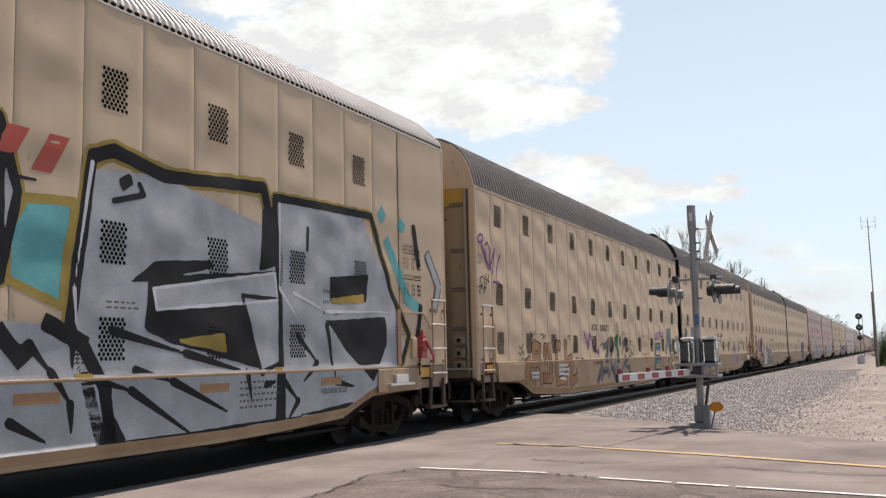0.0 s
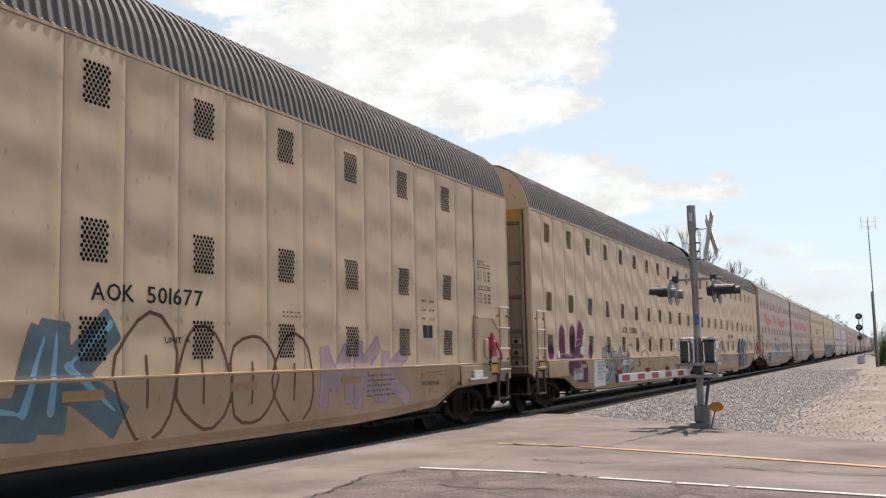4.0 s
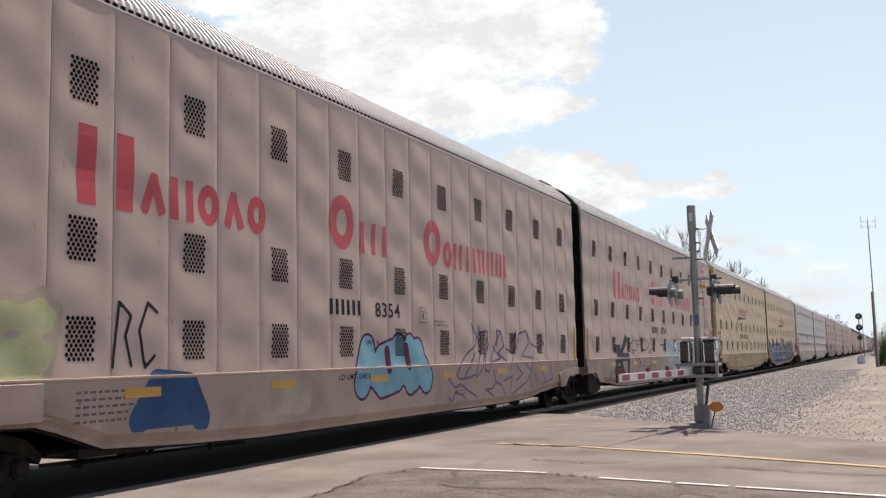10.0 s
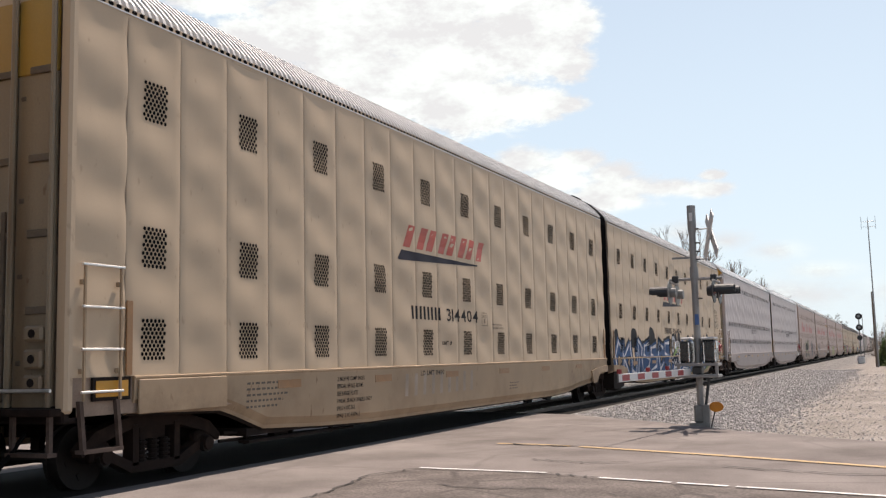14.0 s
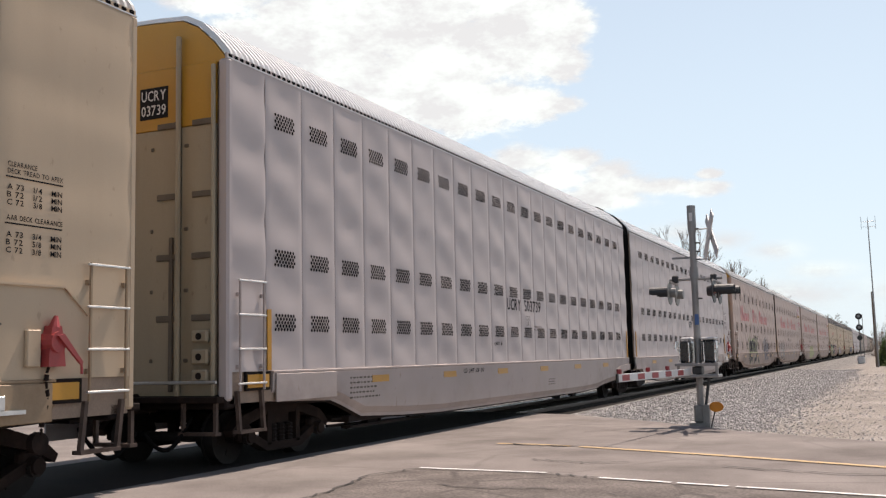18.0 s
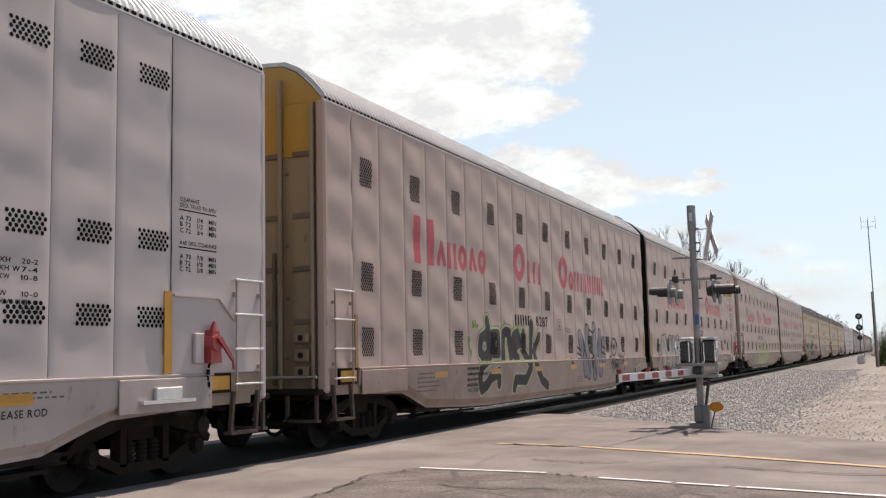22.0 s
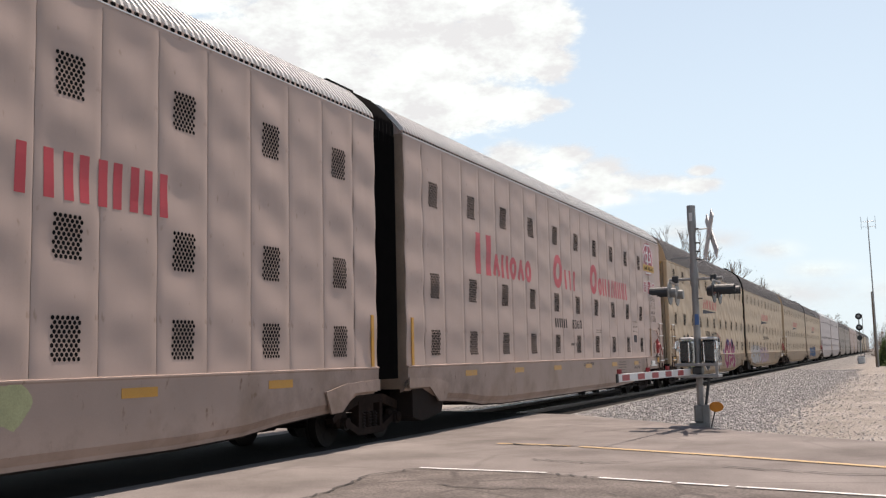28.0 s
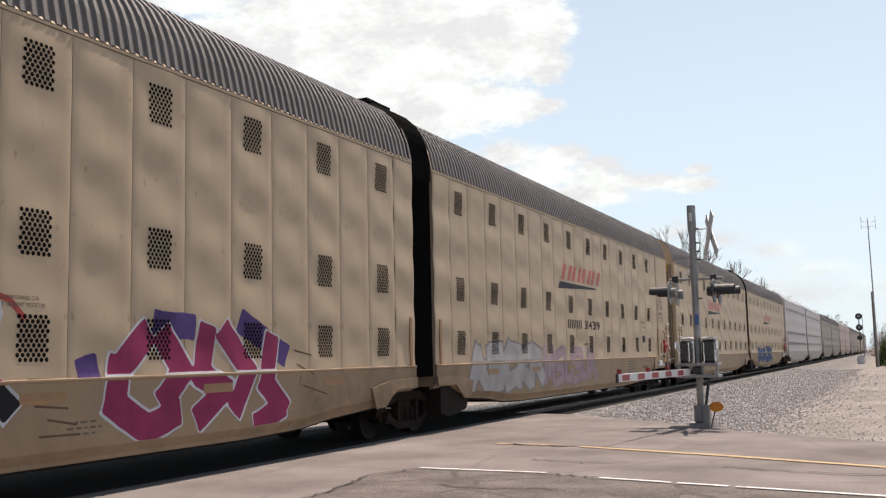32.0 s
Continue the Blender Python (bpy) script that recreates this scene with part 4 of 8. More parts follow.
vs, fs = [], []
for args in ((70000, -7.25, -2.7, 60.0, 0.032, 4), (4000, -2.9, 2.5, 40.0, 0.016, 6, 1.2), (4500, -2.6, -0.2, 45.0, 0.026, 9, 1.6), (9000, -12.9, -10.3, 30.0, 0.032, 7)):
    v, f = gravel(*args)
    k = len(vs)
    vs += v
    fs += [(p + k, q + k, w + k) for p, q, w in f]
tagged(put("gravel", mesh_of("gravel", vs, fs, (STONE,))), "loose grey crushed stones beside the track", "gravel", kind="stuff")

# dark strip that carries the train's painted shade along the ballast
vs = [(x, y, bed(x) + dz) for x, dz in ((-10.7, -0.02), (-10.3, 0.015), (-7.5, 0.012), (-7.15, -0.02)) for y in (22.5, 490)]
tagged(put("track_bed", mesh_of("track_bed", vs, [(0, 2, 3, 1), (2, 4, 5, 3), (4, 6, 7, 5)], (UNDER_SHADE,))), "ballast under the train with its shade painted dark", "ballast", kind="structure")
for x in (TRACK_X + 0.72, TRACK_X - 0.79):
    r = tagged(part("rail", box(x - 0.0, x + 0.07, -400, 480, -0.13, -0.006), RAIL), "rusty steel rail with a polished head", "rail", "rails of the track", kind="structure")
    part("rail_head", box(x + 0.004, x + 0.066, -400, 480, -0.006, 0.0), RAILTOP, r)
tie = None
for i in range(40):
    y = 25.5 + i * 0.55
    if tie is None:
        tie = tagged(part("railway_tie", box(TRACK_X - 1.3, TRACK_X + 1.3, -0.11, 0.11, -0.2, -0.085, bevel=0.01), TIE), "dark wooden railway tie", "railway tie", "ties under the track", kind="structure")
        tie.location.y = y
    else:
        copy_thing(tie, Matrix.Translation((0, y, 0)))

# ---- crossing gate ----
GX, GY = -3.36, 19.25
GREYP = mat("aluminium_post", (0.25, 0.24, 0.235), 0.5, 0.3, var=0.12, scale=6)
DARKP = mat("signal_black", (0.018, 0.018, 0.02), 0.5, var=0.2, scale=6)
CASTP = mat("cast_grey", (0.19, 0.19, 0.185), 0.55, 0.35, var=0.15, scale=6)
ORANGE = mat("orange_marker", (0.55, 0.19, 0.015), 0.6, var=0.12, scale=6)
GATERED = mat("gate_red", (0.27, 0.02, 0.025), 0.5, var=0.15, scale=6)
LENS = mat("red_lens", (0.12, 0.02, 0.02), 0.25, var=0.1, scale=6)
DARKCAST = mat("dark_polished_casting", (0.07, 0.07, 0.07), 0.28, 0.7, var=0.2, scale=8)
CHROME = mat("edge_highlight", (0.75, 0.75, 0.75), 0.15, 0.9, var=0.1, scale=8)
WOODP = mat("old_wood", (0.16, 0.12, 0.09), 0.85, var=0.3, scale=5)

gate = tagged(new("crossing_gate"), "grey crossing signal mast with lowered red and white gate", "crossing signal")
gate.location, gate.scale = (GX, GY, 0), (0.95, 0.95, 0.9)
G = gate
part("foundation", prism([(-0.2, -0.2), (0.2, -0.2), (0.2, 0.2), (-0.2, 0.2)], "z", -0.15, 0.05), CASTP, G)
part("base_casting", box(-0.12, 0.12, -0.12, 0.12, 0.05, 0.42, bevel=0.03), CASTP, G)
part("mast", rod((0, 0, 0.35), (0, 0, 4.45), 0.068, 14), GREYP, G)
part("mast_top", rod((0, 0, 4.05), (0, 0, 4.62), 0.085, 14), GREYP, G, "open mast cap")
part("mast_collar", rod((0, 0, 3.08), (0, 0, 3.3), 0.085, 14), GREYP, G)
part("finial_window", box(-0.03, 0.03, -0.09, -0.084, 4.28, 4.46), WHITEP, G)
for z in (2.62, 3.45, 3.62, 3.8, 4.1):
    part("band", box(0.0, 0.14, -0.03, 0.03, z, z + 0.03, bevel=0.006), DARKP, G)
# crossbuck in two boards, seen nearly edge on
for s in (-1, 1):
    bk = box(-0.012, 0.012, -0.61, 0.61, -0.115, 0.115, bevel=0.004)
    bmesh.ops.transform(bk, matrix=Matrix.Translation((0.36 + 0.03 * s, -0.05, 3.95)) @ Matrix.Rotation(radians(21), 4, "Z") @ Matrix.Rotation(radians(45 * s), 4, "X"), verts=bk.verts[:])
    part("crossbuck_board", bk, WHITEP, G, "weathered white crossbuck board")
part("crossbuck_bracket", rod((0, 0, 3.46), (0.36, -0.05, 3.46), 0.012, 6), GREYP, G)
part("crossbuck_bracket", rod((0, 0, 4.1), (0.36, -0.05, 4.1), 0.012, 6), GREYP, G)
part("sign_blade", box(-0.42, -0.02, -0.02, 0.02, 3.49, 3.53), GREYP, G)
part("crossarm", rod((-0.5, 0, 3.05), (0.55, 0, 3.05), 0.032, 10), GREYP, G)
for s in (-1, 1):
    part("junction_box", box(0.38 * s - 0.06, 0.38 * s + 0.06, -0.07, 0.07, 2.98, 3.14, bevel=0.02), DARKP, G)
    part("lamp_arm", rod((0.42 * s, -0.42, 2.98), (0.42 * s, 0.42, 2.98), 0.028, 8), GREYP, G)
    for y in (-0.36, 0.36):
        x = 0.40 * s
        lamp = part("flashing_lamp", rod((x - 0.10 * s, y, 2.76), (x + 0.02 * s, y, 2.76), 0.10, 16, 0.13) if s > 0 else rod((x + 0.10, y, 2.76), (x - 0.02, y, 2.76), 0.10, 16), CASTP if s < 0 else DARKP, G, "crossing lamp with a dark hood")
        part("backing_disc", rod((x + 0.02 * s, y, 2.76), (x + 0.035 * s, y, 2.76), 0.25, 28), CASTP if s < 0 else DARKP, lamp)
        part("lens", rod((x + 0.036 * s, y, 2.76), (x + 0.05 * s, y, 2.76), 0.105, 18), LENS, lamp)
        hood = bmesh.new()
        vs0 = []
        for i in range(11):
            a = math.pi * (-0.08 + 1.16 * i / 10)
            vs0.append([hood.verts.new((x + d * s, y + rr * math.cos(a), 2.76 + rr * math.sin(a))) for d, rr in ((0.035, 0.13), (0.42, 0.13), (0.42, 0.118), (0.035, 0.118))])
        for u, w in zip(vs0, vs0[1:]):
            for j in range(4):
                hood.faces.new((u[j], w[j], w[(j + 1) % 4], u[(j + 1) % 4]))
        bmesh.ops.recalc_face_normals(hood, faces=hood.faces[:])
        part("hood", hood, DARKP, lamp, "black sheet-metal hood")
# gate mechanism in its frame
part("mechanism_frame", box(-0.42, 0.42, -0.28, 0.22, 1.22, 1.28, bevel=0.01), GREYP, G)
part("mechanism_frame", box(-0.42, 0.42, -0.28, 0.22, 0.98, 1.04, bevel=0.01), GREYP, G)
for x in (-0.38, 0.36):
    part("frame_side", box(x, x + 0.05, -0.26, -0.2, 1.0, 1.26), GREYP, G)
part("mechanism_box", box(-0.34, -0.09, -0.20, 0.2, 1.285, 1.74, bevel=0.04), DARKCAST, G, "cast gate mechanism with a bright cover")
part("mechanism_box", box(0.10, 0.37, -0.20, 0.2, 1.285, 1.76, bevel=0.04), DARKCAST, G)
# covers painted white to show the highlight on their top edges
for x0, x1 in ((-0.30, -0.1), (0.10, 0.37)):
    part("cover", box(x0, x1, -0.22, 0.18, 1.765, 1.82, bevel=0.02), WHITEP, G, "metal cover painted white as a highlight")
for x, z in ((-0.38, 1.66), (-0.34, 1.56), (0.43, 1.67), (-0.36, 1.72)):
    part("bolt_head", rod((x, -0.24, z), (x, -0.20, z), 0.035, 8), STEEL, G)
# straps added to draw the highlights down the box edges
for x in (-0.345, -0.16, 0.13, 0.345):
    part("highlight_strap", box(x, x + 0.028, -0.225, -0.205, 1.30, 1.72, bevel=0.008), CHROME, G, "bright strap added as an edge highlight")
for x in (-0.40, 0.40):
    part("side_latch", rod((x, -0.24, 1.58), (x, -0.24, 1.72), 0.03, 8), CHROME, G)
part("counterweight", box(-0.09, 0.09, -0.24, 0.1, 1.05, 1.21, bevel=0.02), DARKP, G)
part("conduit", rod((0.20, -0.05, 0.98), (0.10, -0.10, 0.30), 0.03, 8), DARKP, G)
part("base_box", box(0.05, 0.19, -0.16, 0.0, 0.04, 0.42, bevel=0.01), CASTP, G)
part("id_plate", box(-0.02, 0.06, -0.075, -0.069, 2.08, 2.3), mat("blue_plate", (0.05, 0.12, 0.3), 0.5), G, "small blue plate")
# the lowered arm: white boards with red bands
tip, root_p = Vector((-0.53 / 0.95, -4.11 / 0.95, 0.985 / 0.9)), Vector((-0.14, -0.2, 1.10))
d = tip - root_p
turn = Matrix.Translation(root_p) @ d.to_track_quat("Y", "Z").to_matrix().to_4x4()
arm = part("gate_arm", box(-0.012, 0.012, 0, d.length, -0.07, 0.07, bevel=0.004), WHITEP, G, "white lowered gate arm with red bands")
arm.matrix_basis = turn
for i in range(5):
    a = d.length * (0.12 + 0.185 * i)
    part("red_band", box(-0.016, 0.016, a, a + d.length * 0.085, -0.052, 0.052), GATERED, arm)
for a in (0.35, 0.62, 0.97):
    part("arm_lamp", rod((0, d.length * a, 0.07), (0, d.length * a, 0.15), 0.04, 8), GATERED, arm)
part("tip_plate", box(-0.017, 0.017, d.length - 0.05, d.length + 0.004, -0.075, 0.075), DARKP, arm)
mk = tagged(part("marker_flag", rod((0, -0.004, 0), (0, 0.004, 0), 0.10, 12), ORANGE), "orange plastic marker beside the mast", "marker")
mk.location = (GX + 0.30, GY - 0.1, 0.34)
mk.scale = (1.35, 1, 0.95)
part("stake", rod((-0.02, 0.01, -0.08), (-0.10, 0.01, -0.50), 0.009, 6), DARKP, mk)

# ---- railway signal, antenna mast and pole by the track ----
sig = tagged(new("railway_signal"), "tall railway signal with two black round heads", "railway signal")
sig.location = (-3.0, 112.0, 0)
part("signal_mast", rod((0, 0, -0.2), (0, 0, 4.9), 0.06, 10), CASTP, sig)
for z in (4.65, 3.5):
    hd = part("signal_head", rod((0.0, -0.25, z), (0.0, -0.16, z), 0.33, 20), DARKP, sig, "black round signal head")
    part("signal_hood", rod((0.0, -0.5, z + 0.02), (0.0, -0.25, z + 0.02), 0.14, 12), GREYP, hd)
part("signal_ladder", box(0.3, 0.36, 0.1, 0.14, -0.1, 4.9), CASTP, sig)
part("signal_box", rod((0.0, -0.25, 2.45), (0.0, -0.1, 2.45), 0.26, 16), DARKP, sig, "small dark lower signal unit")
bx = tagged(part("relay_case", box(-0.35, 0.35, -0.35, 0.35, 0, 0.75, bevel=0.12), WHITEP), "pale metal relay case by the signal", "relay case")
bx.location = (-2.9, 108.0, -0.2)
part("case_lid", box(-0.3, 0.3, -0.3, 0.3, 0.75, 0.85, bevel=0.04), GREYP, bx)
ant = tagged(new("antenna_mast"), "tall thin grey antenna mast", "antenna")
ant.location = (-1.03, 82.4, -0.2)
part("mast", rod((0, 0, 0), (-0.08, 0, 11.3), 0.06, 10, 0.035), GREYP, ant)
part("antenna_arm", rod((-0.55, 0, 11.2), (0.45, 0, 11.2), 0.016, 6), CASTP, ant)
part("antenna_arm", rod((-0.55, 0, 10.8), (0.4, 0, 10.8), 0.014, 6), CASTP, ant)
for x in (-0.55, -0.08, 0.45):
    part("dipole", rod((x, 0, 10.6), (x, 0, 11.6), 0.016, 6), CASTP, ant)
pl = tagged(new("utility_pole"), "weathered thin wooden pole", "pole")
pl.location = (-1.18, 84.0, -0.2)
part("pole", rod((0, 0, 0), (-0.02, 0, 5.9), 0.075, 10, 0.055), WOODP, pl)

# ---- trees and bushes ----
BARK = mat("bare_bark", (0.17, 0.14, 0.115), 0.9, var=0.3, scale=2)
BUD = mat("spring_buds", (0.16, 0.15, 0.07), 0.9, var=0.3, scale=2)
LEAF = mat("bush_leaf", (0.09, 0.13, 0.035), 0.8, var=0.4, scale=1.5)
DRY = mat("dry_twigs", (0.20, 0.155, 0.13), 0.9, var=0.3, scale=1)


def tree(x, y, height, seed, spread=0.5, buds=True):
    r = random.Random(seed)
    vs, fs, tips = [], [], []

    def limb(p, way, length, rad, depth):
        q = p + way * length
        m = way.to_track_quat("Z", "Y").to_matrix()
        o = len(vs)
        n = 5 if depth < 2 else 3
        for c, rr in ((p, rad), (q, rad * 0.66)):
            for i in range(n):
                vs.append(tuple(c + m @ Vector((rr * math.cos(6.283 * i / n), rr * math.sin(6.283 * i / n), 0))))
        for i in range(n):
            fs.append((o + i, o + (i + 1) % n, o + n + (i + 1) % n, o + n + i))
        if depth == 6:
            tips.append(q)
            return
        for _ in range(3 if depth in (1, 2, 4) else 2):
            w = (way + Vector((r.uniform(-1, 1), r.uniform(-1, 1), r.uniform(-0.25, 0.75))) * spread * (1.0 if depth else 0.7)).normalized()
            limb(q, w, length * r.uniform(0.62, 0.86), max(rad * 0.62, 0.022), depth + 1)

    limb(Vector((0, 0, 0)), Vector((0, 0, 1)), height * 0.26, height * 0.018, 0)
    t = tagged(new("tree"), "bare spring tree with fine grey branches", "tree", "trees behind the railway")
    t.location = (x, y, -0.2)
    put("trunk", mesh_of("trunk", vs, fs, (BARK,)), t)
    if buds:
        bv, bf = [], []
        for q in tips:
            for _ in range(2):
                c = q + Vector((r.uniform(-0.4, 0.4), r.uniform(-0.4, 0.4), r.uniform(-0.3, 0.3)))
                o = len(bv)
                s = r.uniform(0.03, 0.07)
                bv += [tuple(c + Vector((r.uniform(-s, s), r.uniform(-s, s), r.uniform(-s, s)))) for _ in range(3)]
                bf.append((o, o + 1, o + 2))
        put("crown", mesh_of("crown", bv, bf, (BUD,)), t, "sparse pale spring buds")
    return t


def bush(x, y, w, h, seed, material, label):
    r = random.Random(seed)
    vs, fs = [], []
    for i in range(2600):
        a, u, rr = r.random() * 6.283, r.random(), r.random() ** 0.5
        top = h * (0.75 + 0.25 * math.sin(3 * a + seed))
        c = Vector((w * rr * math.cos(a) * (1 - 0.4 * u), w * rr * math.sin(a) * (1 - 0.4 * u), u * top * (1 - 0.5 * rr * rr)))
        s = 0.06 + 0.10 * r.random()
        o = len(vs)
        vs += [tuple(c + Vector((r.uniform(-s, s), r.uniform(-s, s), r.uniform(-s, s)))) for _ in range(3)]
        fs.append((o, o + 1, o + 2))
    b = tagged(new("bush"), label, "bush", "bushes by the railway")
    b.location = (x, y, -0.2)
    put("foliage", mesh_of("foliage", vs, fs, (material,)), b)
    st = bmesh.new()
    for i in range(7):
        a = r.random() * 6.283
        bm_rod(st, (0, 0, 0), (0.6 * w * math.cos(a), 0.6 * w * math.sin(a), h * 0.7), 0.03, 5, 0.012)
    part("stems", st, BARK, b)
    return b


for px, py, h, sd in ((-22.5, 110, 15.0, 3), (-20.6, 112, 15.5, 5), (-18.9, 110, 13.5, 8), (-17.2, 112, 13.0, 12), (-15.6, 114, 11.0, 17), (-13.2, 111, 8.5, 21), (-14.0, 140, 11, 25), (-24.5, 115, 13.5, 27), (-12.5, 190, 9, 29), (-12.8, 240, 10, 33), (-12, 300, 9, 36)):
    tree(px, py, h, sd)
for px, py, w, h, sd in ((-0.55, 86, 0.7, 2.6, 2), (0.5, 84, 1.3, 3.4, 4), (0.2, 110, 2, 4.0, 6), (2.0, 95, 2, 4.2, 7)):
    bush(px, py, w, h, sd, LEAF, "green leafing bush beside the railway")
for px, py, w, h, sd in ((2.0, 150, 4.5, 8.5, 9), (0.5, 210, 4, 9, 10), (5.5, 180, 6, 10, 13), (-2.0, 320, 5, 8, 14), (-2.5, 230, 3, 7.4, 19), (-1.2, 190, 2.5, 5.5, 20), (7, 160, 6, 9, 15)):
    bush(px, py, w, h, sd, DRY, "brown leafless thicket in the distance")

# ---- clouds: thin far sheets of vapour on the sky, drifting ----


def cloud_mat(name, blobs, strength, seed, soft=0.5, tone=(0.81, 0.95, 1.0)):
    """Puffs at (azimuth, elevation, half width, half height) in degrees, with ragged edges."""
    m = bpy.data.materials.new(name)
    m.use_nodes = True
    n, l = m.node_tree.nodes, m.node_tree.links
    n.remove(n["Principled BSDF"])

    def op(kind, a, b=None, c=None):
        q = n.new("ShaderNodeMath")
        q.operation = kind
        for i, v in enumerate((a, b, c)):
            if v is None:
                continue
            if isinstance(v, (int, float)):
                q.inputs[i].default_value = v
            else:
                l.new(v, q.inputs[i])
        return q.outputs[0]

    tc = n.new("ShaderNodeTexCoord")
    nm = n.new("ShaderNodeVectorMath")
    nm.operation = "NORMALIZE"
    l.new(tc.outputs["Object"], nm.inputs[0])
    sp = n.new("ShaderNodeSeparateXYZ")
    l.new(nm.outputs[0], sp.inputs[0])
    az = op("MULTIPLY", op("ARCTAN2", sp.outputs[0], sp.outputs[1]), 57.29578)
    el = op("MULTIPLY", op("ARCSINE", sp.outputs[2]), 57.29578)
    best = None
    for a, e, w, h in blobs:
        dx = op("MULTIPLY", op("SUBTRACT", az, a), 1.0 / w)
        dy = op("MULTIPLY", op("SUBTRACT", el, e), 1.0 / h)
        v = op("SUBTRACT", 1.0, op("SQRT", op("ADD", op("MULTIPLY", dx, dx), op("MULTIPLY", dy, dy))))
        if best is None:
            best = v
        else:
            q = n.new("ShaderNodeMath")
            q.operation = "SMOOTH_MAX"
            l.new(best, q.inputs[0])
            l.new(v, q.inputs[1])
            q.inputs[2].default_value = 0.18
            best = q.outputs[0]
    cmb = n.new("ShaderNodeCombineXYZ")
    l.new(az, cmb.inputs[0])
    l.new(op("MULTIPLY", el, 1.9), cmb.inputs[1])
    cmb.inputs[2].default_value = seed
    ns = n.new("ShaderNodeTexNoise")
    ns.inputs["Scale"].default_value, ns.inputs["Detail"].default_value, ns.inputs["Roughness"].default_value = 0.42, 9, 0.58
    l.new(cmb.outputs[0], ns.inputs["Vector"])
    nf = n.new("ShaderNodeTexNoise")
    nf.inputs["Scale"].default_value, nf.inputs["Detail"].default_value, nf.inputs["Roughness"].default_value = 1.5, 7, 0.62
    l.new(cmb.outputs[0], nf.inputs["Vector"])
    body = op("ADD", best, op("MULTIPLY", op("SUBTRACT", ns.outputs[0], 0.42), 1.05))
    body = op("ADD", body, op("MULTIPLY", op("SUBTRACT", nf.outputs[0], 0.5), 0.55))
    al = n.new("ShaderNodeMapRange")
    al.interpolation_type = "SMOOTHSTEP"
    al.inputs["From Min"].default_value, al.inputs["From Max"].default_value = -0.05, soft
    l.new(body, al.inputs["Value"])
    n2 = n.new("ShaderNodeTexNoise")
    n2.inputs["Scale"].default_value, n2.inputs["Detail"].default_value = 0.16, 5
    l.new(cmb.outputs[0], n2.inputs["Vector"])
    cr = n.new("ShaderNodeValToRGB")
    cr.color_ramp.elements[0].position, cr.color_ramp.elements[1].position = 0.45, 0.57
    cr.color_ramp.elements[0].color, cr.color_ramp.elements[1].color = (0.66, 0.735, 0.80, 1), (*tone, 1)
    shade = op("ADD", op("MULTIPLY", n2.outputs[0], 0.8), op("MULTIPLY", nf.outputs[0], 0.2))
    l.new(shade, cr.inputs[0])
    em = n.new("ShaderNodeEmission")
    em.inputs["Strength"].default_value = strength
    l.new(cr.outputs[0], em.inputs["Color"])
    tr = n.new("ShaderNodeBsdfTransparent")
    mx = n.new("ShaderNodeMixShader")
    l.new(al.outputs[0], mx.inputs[0])
    l.new(tr.outputs[0], mx.inputs[1])
    l.new(em.outputs[0], mx.inputs[2])
    l.new(mx.outputs[0], n["Material Output"].inputs["Surface"])
    return m


def cloud_sheet(name, radius, blobs, strength, seed, label, soft=0.5, tone=(0.81, 0.95, 1.0)):
    """A patch of a great sphere round the place, just wide enough for its puffs."""
    a0, a1 = min(b[0] - 2.2 * b[2] for b in blobs), max(b[0] + 2.2 * b[2] for b in blobs)
    e0, e1 = max(0.5, min(b[1] - 2.2 * b[3] for b in blobs)), max(b[1] + 2.2 * b[3] for b in blobs)
    vs, fs = [], []
    na, ne = 40, 24
    for i in range(na + 1):
        for j in range(ne + 1):
            a, e = radians(a0 + (a1 - a0) * i / na), radians(e0 + (e1 - e0) * j / ne)
            vs.append((radius * math.sin(a) * math.cos(e), radius * math.cos(a) * math.cos(e), radius * math.sin(e)))
    for i in range(na):
        for j in range(ne):
            q = i * (ne + 1) + j
            fs.append((q, q + 1, q + ne + 2, q + ne + 1))
    ob = put(name, mesh_of(name, vs, fs, (cloud_mat(name, blobs, strength, seed, soft, tone),), smooth=True))
    ob.location = (0, 0, 1.36)
    return tagged(ob, label, "cloud", kind="structure")

UPPER = [(-29.0, 18.4, 6.2, 3.4), (-25.0, 20.0, 6.0, 4.0), (-22.6, 17.4, 5.6, 3.6), (-18.0, 18.4, 4.2, 3.2), (-15.3, 18.6, 2.0, 1.9), (-15.4, 16.6, 1.7, 1.3), (-21.0, 14.4, 4.8, 1.9), (-18.2, 14.3, 3.4, 1.2), (-15.9, 14.2, 1.8, 0.6),
         (-27.5, 15.4, 4.8, 2.4), (-33.6, 17.8, 3.4, 2.0), (-36.0, 20.3, 3.0, 1.2), (-21, 23.5, 9, 3.6), (-30, 24.5, 9, 3.4)]
LOWER = [(-18.4, 10.9, 2.2, 0.95), (-15.8, 10.6, 2.3, 0.95), (-13.6, 9.95, 2.0, 0.8), (-16.6, 9.7, 2.8, 1.0), (-13.3, 9.1, 3.2, 0.9), (-10.5, 8.95, 2.5, 0.65), (-8.2, 8.7, 1.9, 0.55), (-8.0, 9.5, 0.9, 0.35), (-15, 8.4, 4.6, 0.8), (-21, 10.2, 2.5, 1.1)]
HAZE = [(-7.9, 6.0, 2.4, 0.8), (-5.3, 5.4, 2.4, 0.75), (-3.1, 4.2, 2.8, 0.7), (-10.5, 6.6, 2.5, 0.8), (-11.5, 4.5, 4, 1.3), (-5.5, 3.0, 6, 1.1), (2, 3.0, 5, 1.2)]
